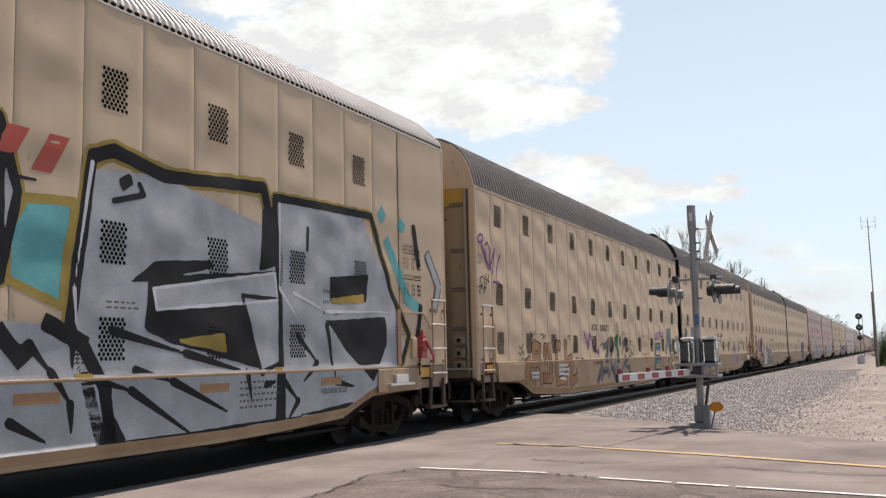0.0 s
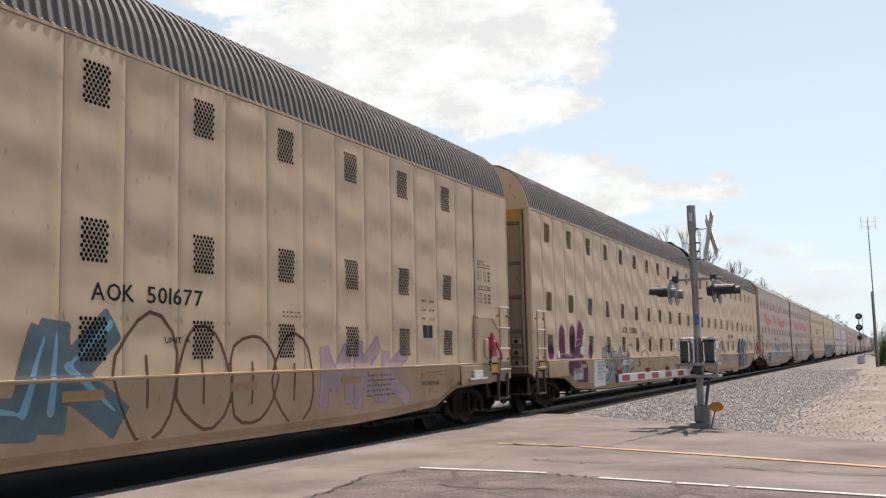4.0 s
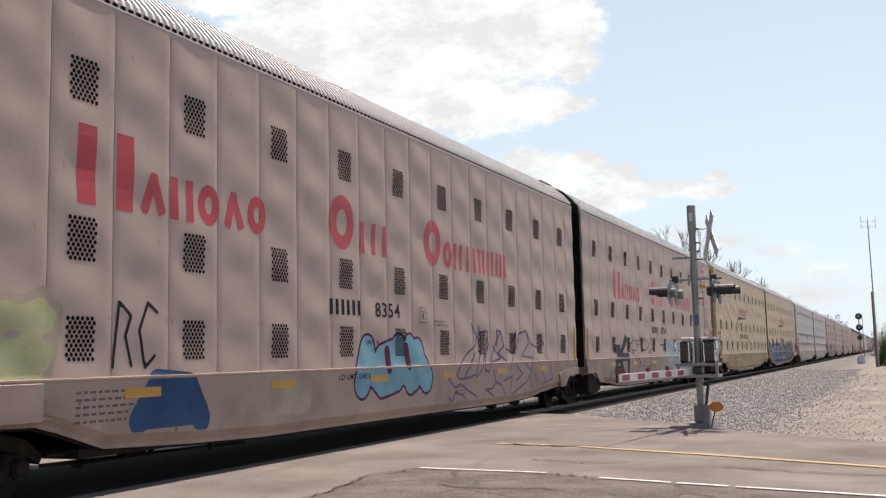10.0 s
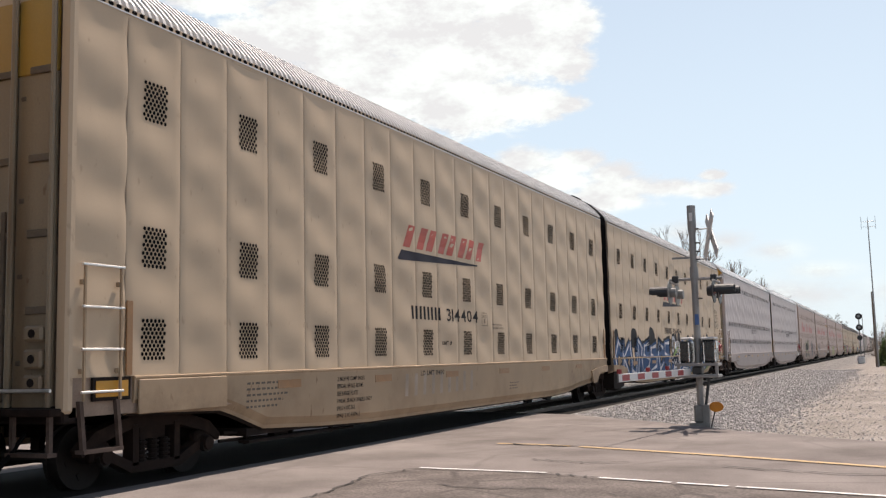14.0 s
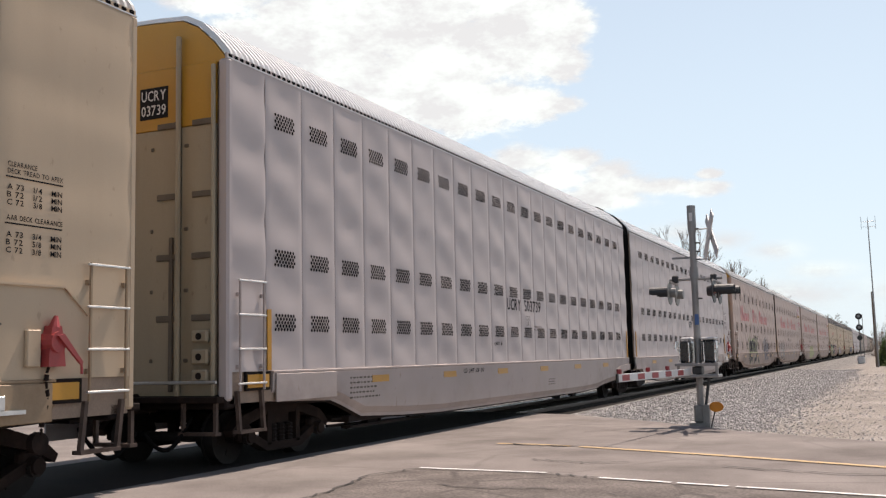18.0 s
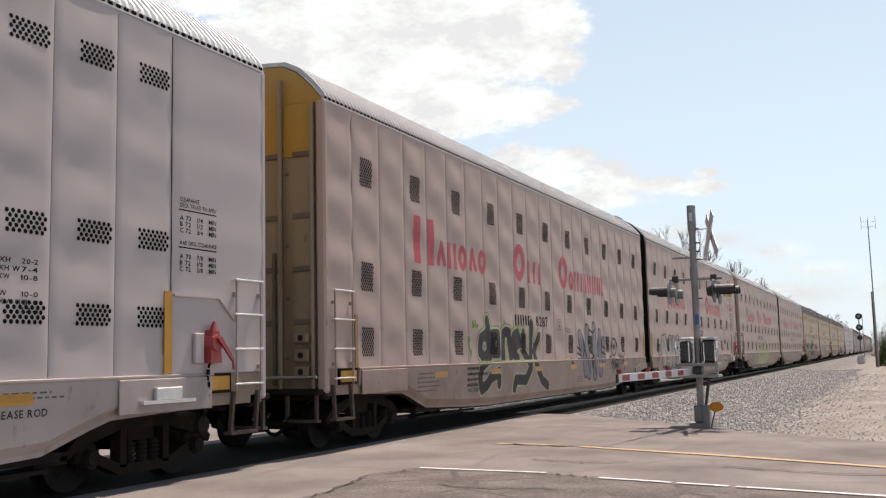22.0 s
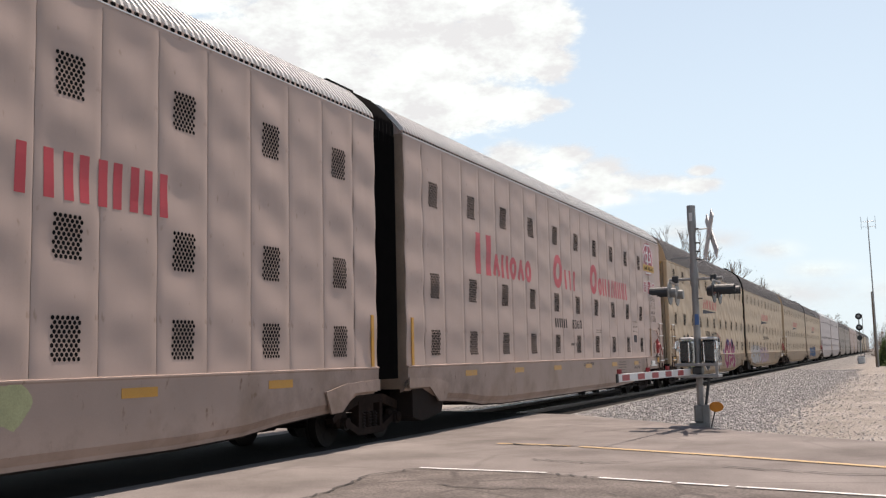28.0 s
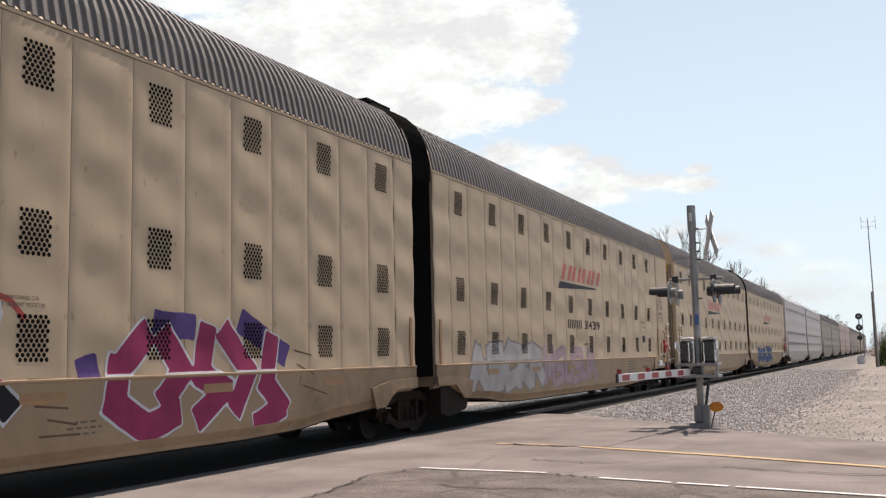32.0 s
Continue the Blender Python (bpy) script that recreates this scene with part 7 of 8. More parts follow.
art(3, [[(11.32, 1.21), (11.68, 1.2)], [(11.36, 1.1), (11.62, 1.03), (11.73, 1.1)], [(11.32, 0.95), (11.68, 0.96)], [(11.45, 1.18), (11.5, 0.96)]], 0.02, "black", layer=3)
art(4, [[(11.85, 1.42), (12.01, 1.3), (12.1, 1.42), (12.33, 1.31)], [(11.91, 1.2), (12.09, 1.1), (12.19, 1.22), (12.39, 1.11)], [(16.17, 2.22), (16.42, 2.01), (16.58, 2.23), (16.77, 1.96)], [(16.2, 2.06), (16.81, 2.14)]], 0.03, "black", layer=3, label="black sprayed tag")
art(4, [[(7.74, 1.42), (7.81, 1.56), (7.93, 1.53), (7.89, 1.4), (7.76, 1.38)], [(7.91, 1.38), (7.96, 1.27), (8.06, 1.4), (8.11, 1.27), (8.24, 1.41), (8.27, 1.27), (8.38, 1.28)], [(7.84, 1.14), (7.87, 0.96), (8.07, 1.11), (8.1, 0.89), (8.27, 1.16), (8.6, 0.88)], [(7.63, 1.88), (7.52, 1.63), (7.65, 1.14), (7.63, 0.9), (7.38, 0.83)]], 0.014, "black", layer=3)
art(15, [[(9.31, 1.63), (9.63, 1.81), (9.73, 1.86), (9.75, 1.17), (9.52, 0.69)], [(9.93, 1.91), (10.09, 1.78), (10.05, 0.83)], [(10.27, 1.82), (10.23, 1.41), (10.42, 1.3), (10.47, 1.79)], [(10.52, 1.83), (10.59, 0.8)], [(11.05, 1.84), (11.0, 1.25), (11.06, 0.77)], [(11.06, 1.25), (11.57, 0.66)], [(11.49, 1.85), (12.04, 1.8), (11.63, 1.65), (11.7, 0.57)], [(12.33, 1.94), (12.71, 1.83), (12.63, 1.56), (12.33, 1.21), (12.4, 0.58)], [(12.71, 1.21), (12.94, 0.97)]], 0.13, "black", line="white", edge=0.035, label="black sprayed letters with white and red edges")
art(15, [[(9.23, 1.9), (9.88, 2.01), (9.98, 2.07), (10.41, 1.94), (10.69, 1.99), (10.87, 1.72), (10.96, 1.98), (11.36, 2.01), (11.49, 2.1), (11.83, 1.9), (12.11, 1.91), (12.22, 2.22), (12.95, 2.0), (13.11, 1.84)], [(12.83, 1.25), (13.35, 0.87), (12.78, 0.54)]], 0.03, "red", layer=0)
art(15, [[(9.52, 0.45), (10.22, 0.42)], [(11.5, 0.42), (12.18, 0.45)]], 0.07, "red", layer=2)
art(15, [[(10.49, 0.42), (11.37, 0.43)], [(12.26, 0.44), (12.94, 0.48)]], 0.06, "olive", layer=2)
art(15, [[(14.86, 1.67), (14.45, 1.36), (14.35, 0.97), (14.84, 0.65), (15.37, 0.77)], [(15.18, 1.67), (15.49, 1.25), (15.16, 0.99)], [(15.96, 1.73), (15.83, 1.24), (16.3, 1.01), (15.82, 0.75)], [(16.32, 1.74), (16.8, 1.22), (16.53, 0.83)], [(17.35, 1.63), (17.19, 1.1), (17.58, 0.73), (17.04, 0.58)]], 0.165, "pink", line="white", edge=0.03, layer=2, label="magenta sprayed letters with white edges and violet cloud")
art(15, [[(13.98, 1.37), (14.07, 0.98), (14.44, 0.62)], [(15.07, 1.83), (15.62, 1.78)], [(16.7, 1.88), (17.62, 1.45)]], 0.16, "violet", layer=0)
art(15, [[(13.19, 1.24), (13.53, 1.23)], [(13.23, 1.08), (13.62, 1.09)], [(13.27, 0.98), (13.7, 0.94)], [(13.44, 0.84), (13.83, 0.77)], [(13.35, 0.68), (13.88, 0.67)], [(17.9, 1.51), (18.34, 1.44)], [(17.97, 1.32), (18.4, 1.16)], [(18.1, 1.02), (18.77, 0.87)]], 0.011, "brown", layer=3)
art(15, [[(8.3, 1.75), (8.9, 1.5), (8.5, 0.9), (9.2, 0.6)], [(9.1, 1.85), (9.5, 1.2), (9.2, 0.55)], [(8.8, 1.1), (9.6, 0.75)]], 0.14, "black", line="white", edge=0.035)
art(15, [[(7.9, 1.95), (8.6, 2.0), (9.0, 1.85)]], 0.03, "red", layer=0)
field(0, [(12.1, 1.77), (12.62, 0.46), (15.91, 0.52), (15.93, 2.81), (15.54, 3.7), (13.54, 3.54), (12.7, 3.69), (12.38, 3.58)], "silver", 2, line="black", w=0.08, glow="olive", label="huge silver and black sprayed letters with an olive glow")
field(0, [(16.02, 0.52), (18.58, 0.71), (19.6, 1.29), (19.89, 1.76), (19.22, 2.54), (18.6, 3.68), (15.82, 3.61)], "silver", 3, line="black", w=0.06, glow="olive")
field(0, [(11.26, 0.5), (12.79, 0.44), (12.63, 1.48), (12.03, 1.77), (11.22, 1.8)], "silver", 3)
field(0, [(11.21, 2.19), (11.4, 3.06), (11.16, 3.75)], "silver", 2, line="black", w=0.06, glow="olive")
field(0, [(13.21, 1.74), (13.65, 1.61), (15.42, 1.28), (15.96, 2.1), (15.93, 2.6), (13.28, 2.35)], "black", 5)
field(0, [(13.36, 2.3), (14.57, 2.4), (14.38, 2.62), (13.39, 2.54), (12.85, 2.19)], "black", 5)
field(0, [(13.4, 1.98), (15.87, 2.19), (15.81, 2.56), (13.36, 2.22)], "silver", 7, line="white", w=0.02)
field(0, [(14.76, 1.47), (14.67, 1.73), (13.69, 1.63)], "olive", 7)
field(0, [(15.43, 2.55), (15.93, 2.68), (15.82, 3.48), (15.54, 3.41)], "black", 5)
field(0, [(15.48, 1.22), (15.92, 1.34), (15.92, 2.2), (15.06, 2.22)], "silver", 7, line="black", w=0.03)
field(0, [(17.3, 2.19), (18.4, 2.27), (18.49, 2.72), (17.24, 2.6)], "black", 5)
field(0, [(17.33, 2.2), (18.32, 2.25), (18.32, 2.4), (17.28, 2.28)], "olive", 7)
field(0, [(17.7, 1.53), (18.59, 1.0), (19.1, 1.6), (19.03, 2.05), (17.16, 1.95)], "black", 5)
field(0, [(12.52, 0.42), (13.04, 0.42), (12.82, 0.74), (12.61, 0.99)], "black", 6)
field(0, [(11.3, 2.69), (11.29, 2.2), (11.97, 1.96), (12.13, 3.05), (11.49, 3.01)], "teal", 1, line="olive", w=0.05)
art(0, [[(16.28, 2.31), (17.16, 2.08), (19.2, 2.14)], [(15.94, 3.53), (15.93, 2.36), (16.39, 1.92)], [(12.38, 3.51), (12.15, 2.15), (12.19, 1.77)]], 0.03, "white", layer=6, taper=True)
art(0, [[(12.85, 3.35), (12.96, 3.4)]], 0.07, "black", layer=6)
art(0, [[(12.71, 3.14), (13.19, 3.27), (13.11, 3.38)], [(16.66, 3.27), (16.63, 2.95)]], 0.035, "black", layer=6)
art(0, [[(19.01, 3.79), (18.92, 3.72)], [(19.65, 3.67), (19.7, 3.61)], [(19.16, 3.32), (19.83, 2.41), (20.38, 2.18)]], 0.11, "teal", label="teal sprayed patches")
art(0, [[(20.16, 3.67), (20.32, 3.01)], [(20.39, 2.27), (20.16, 1.44)]], 0.08, "black", layer=2)
art(0, [[(20.73, 3.21), (21.17, 2.64), (20.98, 2.29)]], 0.09, "silver", line="black", edge=0.03, layer=3)
art(0, [[(11.22, 1.71), (11.45, 1.45), (11.59, 1.53)], [(11.79, 1.81), (12.29, 1.58), (12.61, 1.09), (12.72, 0.5)]], 0.09, "black", layer=6)
art(0, [[(11.59, 1.58), (11.86, 1.3), (12.12, 0.97), (12.15, 0.69)], [(13.07, 1.3), (13.69, 1.16), (14.76, 0.75)], [(12.3, 1.25), (13.0, 1.08), (14.04, 0.54)], [(12.7, 1.73), (13.94, 1.48), (15.16, 1.23), (15.26, 0.87)], [(16.03, 1.08), (16.38, 0.81), (16.14, 0.57)], [(15.48, 1.22), (15.92, 1.43)], [(15.58, 1.06), (15.8, 1.09)], [(17.16, 1.87), (17.41, 1.04), (17.98, 0.95)], [(12.16, 1.68), (12.14, 1.34)], [(11.36, 0.84), (11.82, 0.62)], [(16.39, 1.72), (16.89, 1.33), (16.5, 1.07)]], 0.055, "black", layer=6, taper=True)
art(8, [[(12.05, 1.52), (12.06, 1.43)], [(13.78, 1.86), (13.8, 1.75)], [(14.53, 1.85), (14.55, 1.76)], [(15.54, 2.01), (15.53, 1.83)], [(16.42, 1.86), (16.48, 1.78)], [(17.34, 1.94), (17.36, 1.86)], [(10.73, 1.88), (10.84, 1.79)], [(10.14, 1.86), (10.19, 1.78)]], 0.24, "char", layer=0, label="black sprayed bubbles")
field(15, [(2.89, 0.95), (3.86, 0.76), (7.53, 0.64), (7.56, 1.98), (3.58, 1.92), (2.58, 1.67)], "pale", 0, label="pale blue sprayed field")
art(15, [[(2.61, 1.89), (2.64, 1.77), (2.76, 1.9), (2.88, 1.86), (3.0, 1.9)], [(2.67, 1.73), (2.82, 1.75), (3.06, 1.74), (3.22, 1.82)], [(6.79, 2.04), (6.84, 1.93), (7.0, 2.02)]], 0.013, "black", layer=3)
art(15, [[(7.17, 2.19), (7.11, 1.94), (7.39, 2.14), (7.62, 1.98)], [(7.22, 1.8), (7.45, 1.97), (7.5, 1.8)]], 0.016, "red", layer=3)
art(6, [[(3.64, 1.53), (4.19, 1.49)], [(5.01, 1.81), (4.29, 1.34), (3.61, 1.04)], [(3.86, 1.49), (4.55, 0.81), (5.09, 0.46)], [(4.44, 1.27), (5.31, 1.24)], [(5.28, 1.24), (5.23, 0.49)], [(3.62, 0.87), (4.45, 0.85), (4.56, 0.47), (3.63, 0.53)]], 0.13, "char", layer=2, label="dark grey sprayed cross form")
art(6, [[(5.6, 1.69), (5.85, 1.7), (6.01, 1.94)], [(5.57, 1.69), (5.76, 1.44), (5.49, 1.18)], [(5.85, 1.48), (6.32, 1.44), (6.74, 1.66), (6.25, 1.66), (6.11, 1.79), (6.74, 1.75), (7.04, 1.85)], [(5.92, 1.44), (5.67, 1.03), (5.64, 1.11)], [(5.92, 1.42), (7.36, 0.91), (7.36, 0.58), (7.2, 0.5)], [(6.25, 1.26), (6.32, 0.82), (6.12, 0.49)], [(6.67, 1.41), (6.53, 1.12), (6.6, 0.9), (6.89, 0.93), (6.82, 1.11)], [(6.97, 1.29), (7.2, 1.48), (7.86, 1.47), (7.99, 1.57)], [(7.28, 1.24), (7.6, 0.92), (7.2, 0.94)], [(7.52, 1.28), (7.85, 0.93), (8.39, 0.91), (8.34, 0.51)], [(8.03, 1.52), (8.49, 1.88), (8.78, 1.84), (8.77, 1.52), (8.21, 1.37)], [(8.3, 1.42), (9.16, 1.09), (8.77, 1.0), (9.26, 0.82), (9.16, 0.56)], [(9.17, 1.25), (9.69, 1.13), (9.8, 0.85), (9.68, 0.5)], [(7.52, 1.72), (7.77, 1.89), (7.99, 1.72)]], 0.014, "grey2", layer=3, label="thin grey sprayed outlines")
art(4, [[(5.52, 1.75), (5.44, 1.3), (5.79, 0.88), (6.44, 0.68), (7.0, 0.87), (7.09, 1.65), (6.79, 1.84), (6.53, 1.65), (6.73, 1.14)], [(6.16, 1.64), (6.42, 1.64), (6.52, 1.4), (6.25, 1.28), (6.09, 1.46), (6.16, 1.64)], [(7.44, 1.52), (7.2, 1.12), (7.53, 0.91), (7.75, 1.24), (7.75, 1.79)]], 0.022, "char", layer=3, label="dark sprayed loops")

# wild forms, outlines and tags
field(8, [(9.18, 0.9), (12.47, 0.84), (12.38, 1.42), (10.68, 1.37), (9.17, 1.29)], "navy", 1, label="blue, white and black sprayed wild lettering")
field(8, [(9.19, 0.49), (12.39, 0.53), (12.47, 0.89), (9.18, 0.93)], "royal", 2)
art(8, [[(11.37, 1.14), (11.28, 1.53), (11.42, 1.7), (11.6, 1.58), (11.62, 1.23)]], 0.2, "royal", line="white", edge=0.04, layer=3)
art(8, [[(10.44, 1.23), (10.54, 0.99), (10.41, 0.77), (10.31, 0.58)], [(10.07, 1.36), (10.37, 1.27), (10.54, 0.99)], [(11.23, 0.71), (11.63, 0.79), (11.39, 0.61)], [(11.62, 0.77), (12.3, 0.72)], [(9.27, 1.02), (9.56, 0.97), (9.76, 0.71)], [(9.27, 1.15), (9.68, 1.27), (10.13, 1.36)], [(10.76, 1.23), (10.85, 1.0), (11.16, 0.77)], [(11.97, 1.43), (12.1, 1.17), (12.39, 1.13)]], 0.026, "white", layer=6)
art(8, [[(10.84, 0.8), (10.77, 0.75)], [(10.72, 0.98), (10.92, 0.96)]], 0.07, "white", layer=6)
art(8, [[(9.9, 0.87), (9.64, 1.11)], [(9.9, 0.87), (10.08, 1.11)], [(9.9, 0.87), (10.29, 0.8)], [(9.9, 0.87), (9.93, 0.59)], [(9.9, 0.87), (9.51, 0.75)]], 0.085, "white", layer=7, taper=True)
art(8, [[(9.9, 0.76), (9.93, 0.7)]], 0.03, "black", layer=8)
field(8, [(12.37, 1.06), (12.31, 0.53), (13.89, 0.52), (16.47, 0.56), (18.68, 1.02), (18.34, 1.37), (17.76, 1.95), (13.1, 1.89), (12.45, 1.85)], "char", 3, line="leaf", w=0.035)
art(8, [[(12.69, 1.83), (12.87, 1.36), (12.6, 0.94), (12.43, 0.63)], [(12.96, 1.86), (13.61, 1.73), (13.49, 1.41), (13.1, 1.14)], [(13.05, 1.11), (13.34, 0.85), (13.1, 0.62)], [(13.95, 1.58), (13.49, 1.1), (13.74, 0.78)], [(14.33, 1.77), (14.56, 1.4), (14.05, 1.14)], [(14.0, 1.08), (14.43, 0.65)], [(15.31, 1.79), (14.97, 1.34), (14.55, 0.98), (14.96, 0.71)], [(15.53, 1.39), (16.21, 1.66), (15.95, 1.12), (15.39, 0.78)], [(16.51, 1.85), (16.49, 1.32), (17.31, 0.91)], [(17.34, 1.77), (16.82, 1.35)], [(15.99, 0.96), (16.47, 0.7)], [(17.84, 1.88), (18.16, 1.37), (18.5, 1.02)]], 0.085, "royal", line="white", edge=0.034, layer=4)
art(8, [[(12.51, 1.77), (12.73, 1.42), (12.49, 1.08)], [(13.74, 1.69), (13.95, 1.38)], [(15.03, 1.65), (14.81, 1.28)], [(16.19, 1.81), (16.1, 1.39)], [(17.03, 1.82), (16.75, 1.24)], [(13.49, 1.33), (13.9, 1.28)], [(12.96, 0.82), (12.73, 0.56)], [(15.27, 1.14), (15.08, 0.89)], [(17.5, 1.59), (17.8, 0.97)]], 0.03, "white", layer=7, taper=True)
field(8, [(9.34, 1.41), (9.47, 1.25), (10.06, 1.58), (10.1, 1.86), (9.74, 2.04), (9.47, 2.01), (9.28, 1.74)], "white", 8, line="black", w=0.05, label="white sprayed shield form")
words(8, "DiB", 9.33, 9.87, 1.5, 0.35, SP["black"], 12, "graffiti_lettering", "black sprayed letters")
field(8, [(9.58, 1.19), (10.46, 1.42), (10.64, 1.75), (10.12, 1.62), (9.5, 1.26)], "leaf", 7, line="black", w=0.02)
art(11, [[(7.29, 1.82), (7.01, 1.73), (6.96, 1.46), (7.21, 1.34), (7.45, 1.46), (7.37, 1.76)], [(7.37, 2.1), (7.46, 1.72), (7.52, 1.36)], [(7.65, 1.82), (7.72, 1.44), (8.0, 1.44), (7.98, 1.83), (7.65, 1.82)], [(8.27, 1.35), (8.3, 1.84), (8.43, 1.89), (8.63, 1.87), (8.73, 1.34)], [(8.97, 1.55), (9.31, 1.65), (9.19, 1.87), (8.92, 1.79), (8.88, 1.42), (9.19, 1.31)], [(9.55, 1.87), (9.59, 1.44), (9.89, 1.25)], [(10.14, 2.1), (10.07, 1.58), (10.02, 1.09), (9.69, 0.82), (9.03, 0.85), (8.93, 0.67)], [(10.64, 1.82), (10.31, 1.47), (10.41, 1.16), (10.81, 0.79), (11.24, 0.64)]], 0.165, "faint", line="leaf", edge=0.025, layer=0, label="grey sprayed letters with a green edge", smooth=True)
art(11, [[(7.42, 1.32), (7.04, 1.18), (6.91, 0.94), (7.01, 0.71), (7.3, 0.79), (7.51, 0.93), (7.99, 1.03), (7.99, 0.79)]], 0.165, "faint", line="leaf", edge=0.025, layer=0, smooth=True)
art(11, [[(7.29, 1.82), (7.01, 1.73), (6.96, 1.46), (7.21, 1.34), (7.45, 1.46), (7.37, 1.76)], [(7.37, 2.1), (7.46, 1.72), (7.52, 1.36)], [(7.65, 1.82), (7.72, 1.44), (8.0, 1.44), (7.98, 1.83), (7.65, 1.82)], [(8.27, 1.35), (8.3, 1.84), (8.43, 1.89), (8.63, 1.87), (8.73, 1.34)], [(8.97, 1.55), (9.31, 1.65), (9.19, 1.87), (8.92, 1.79), (8.88, 1.42), (9.19, 1.31)], [(9.55, 1.87), (9.59, 1.44), (9.89, 1.25)], [(10.14, 2.1), (10.07, 1.58), (10.02, 1.09), (9.69, 0.82), (9.03, 0.85), (8.93, 0.67)], [(10.64, 1.82), (10.31, 1.47), (10.41, 1.16), (10.81, 0.79), (11.24, 0.64)]], 0.115, "ash", line="cloud", edge=0.016, layer=2, smooth=True)
art(11, [[(7.42, 1.32), (7.04, 1.18), (6.91, 0.94), (7.01, 0.71), (7.3, 0.79), (7.51, 0.93), (7.99, 1.03), (7.99, 0.79)]], 0.115, "ash", line="cloud", edge=0.016, layer=2, smooth=True)
art(11, [[(6.6, 2.07), (6.59, 1.97), (6.68, 1.98), (6.63, 2.04)], [(6.72, 2.08), (6.77, 1.96), (6.88, 2.01)], [(6.34, 1.77), (6.37, 1.62), (6.45, 1.74)], [(6.4, 1.58), (6.48, 1.38), (6.52, 1.49)], [(8.37, 2.13), (8.38, 1.97)], [(8.94, 2.12), (8.94, 1.93)]], 0.03, "leaf", layer=1)
for i, s in enumerate(("2 INCH HF COMP SHOES", "1-WEAR 28 INCH WHEELS ONLY", "SPRG 4 OC D-5", "SPRG 2 OC D-5", "SPRG 2 IC 53174")):
    words(11, s, 6.27, 6.27 + 0.042 * len(s), 1.1 - 0.105 * i, 0.065)
art(11, [[(14.07, 1.85), (14.43, 1.22), (14.54, 0.91)], [(14.77, 2.02), (14.74, 1.37), (14.86, 0.86)], [(15.45, 2.08), (15.49, 1.36), (15.46, 0.82)], [(16.04, 1.91), (16.05, 1.35), (16.06, 0.9)], [(16.44, 1.68), (16.41, 1.27)]], 0.20, "leaf", layer=0)
art(11, [[(14.07, 1.85), (14.43, 1.22), (14.54, 0.91)], [(14.77, 2.02), (14.74, 1.37), (14.86, 0.86)], [(15.45, 2.08), (15.49, 1.36), (15.46, 0.82)], [(16.04, 1.91), (16.05, 1.35), (16.06, 0.9)], [(16.44, 1.68), (16.41, 1.27)]], 0.165, "lilacgrey", line="black", edge=0.032, layer=2, label="pale and black sprayed throw-up with a green edge", smooth=True)
art(11, [[(14.29, 1.88), (14.5, 1.59), (14.35, 1.29)], [(14.87, 1.71), (15.31, 1.64), (14.98, 1.44), (15.45, 1.32), (14.97, 1.21)], [(15.87, 1.84), (15.74, 1.36), (15.93, 1.19)], [(14.62, 1.37), (14.95, 0.82)], [(15.34, 1.2), (15.61, 0.8)], [(13.83, 1.56), (14.15, 1.46)], [(13.79, 1.41), (14.18, 1.33)], [(13.85, 1.26), (14.21, 1.22)], [(16.27, 1.6), (16.64, 1.52)], [(16.21, 1.43), (16.63, 1.35)], [(14.92, 2.06), (15.29, 1.95), (15.68, 2.08)], [(13.22, 1.31), (13.28, 1.06)], [(13.4, 1.27), (13.36, 1.08), (13.21, 1.18)]], 0.022, "black", layer=5)
art(11, [[(15.16, 1.24), (15.24, 1.01)]], 0.07, "char", layer=4)
art(11, [[(17.92, 1.56), (17.9, 1.46), (17.83, 1.38), (17.73, 1.33), (17.6, 1.31), (17.48, 1.33), (17.38, 1.39), (17.32, 1.47), (17.29, 1.56), (17.31, 1.66), (17.38, 1.74), (17.47, 1.8), (17.59, 1.82), (17.72, 1.8), (17.82, 1.75), (17.9, 1.66), (17.92, 1.56)], [(17.32, 1.51), (17.35, 1.66), (17.45, 1.53), (17.47, 1.7)], [(17.7, 1.66), (17.53, 1.58), (17.61, 1.49), (17.73, 1.57), (17.64, 1.59)], [(17.79, 1.79), (17.97, 1.57)], [(17.81, 1.71), (18.01, 1.65)], [(17.09, 1.28), (17.17, 1.12), (17.15, 0.93)], [(17.04, 1.25), (17.31, 1.32)], [(17.26, 1.28), (17.35, 1.11), (17.24, 1.1), (17.39, 0.92)], [(17.41, 1.21), (17.45, 0.8)], [(17.41, 1.2), (17.58, 1.25), (17.55, 1.1), (17.45, 1.07), (17.64, 0.87)]], 0.021, "black", layer=4, label="black sprayed tags")
art(11, [[(17.68, 1.22), (17.6, 1.03), (17.81, 0.94), (17.7, 1.1)], [(18.11, 1.01), (18.09, 0.93), (18.05, 0.87), (17.98, 0.83), (17.9, 0.82), (17.82, 0.84), (17.76, 0.89), (17.71, 0.95), (17.69, 1.03), (17.71, 1.1), (17.75, 1.16), (17.82, 1.2), (17.89, 1.21), (17.97, 1.2), (18.04, 1.15), (18.09, 1.08), (18.11, 1.01)], [(17.89, 1.2), (17.9, 0.83)], [(17.72, 1.1), (18.08, 0.93)], [(18.08, 1.08), (17.72, 0.95)], [(18.2, 1.36), (18.24, 1.06)], [(18.15, 1.29), (18.32, 1.19), (18.43, 1.35), (18.48, 1.05)], [(18.55, 1.32), (18.56, 1.05)], [(18.69, 1.32), (18.62, 1.05), (18.76, 1.06)], [(18.92, 1.38), (18.67, 1.19), (18.86, 0.99), (18.82, 0.87)]], 0.021, "black", layer=4)
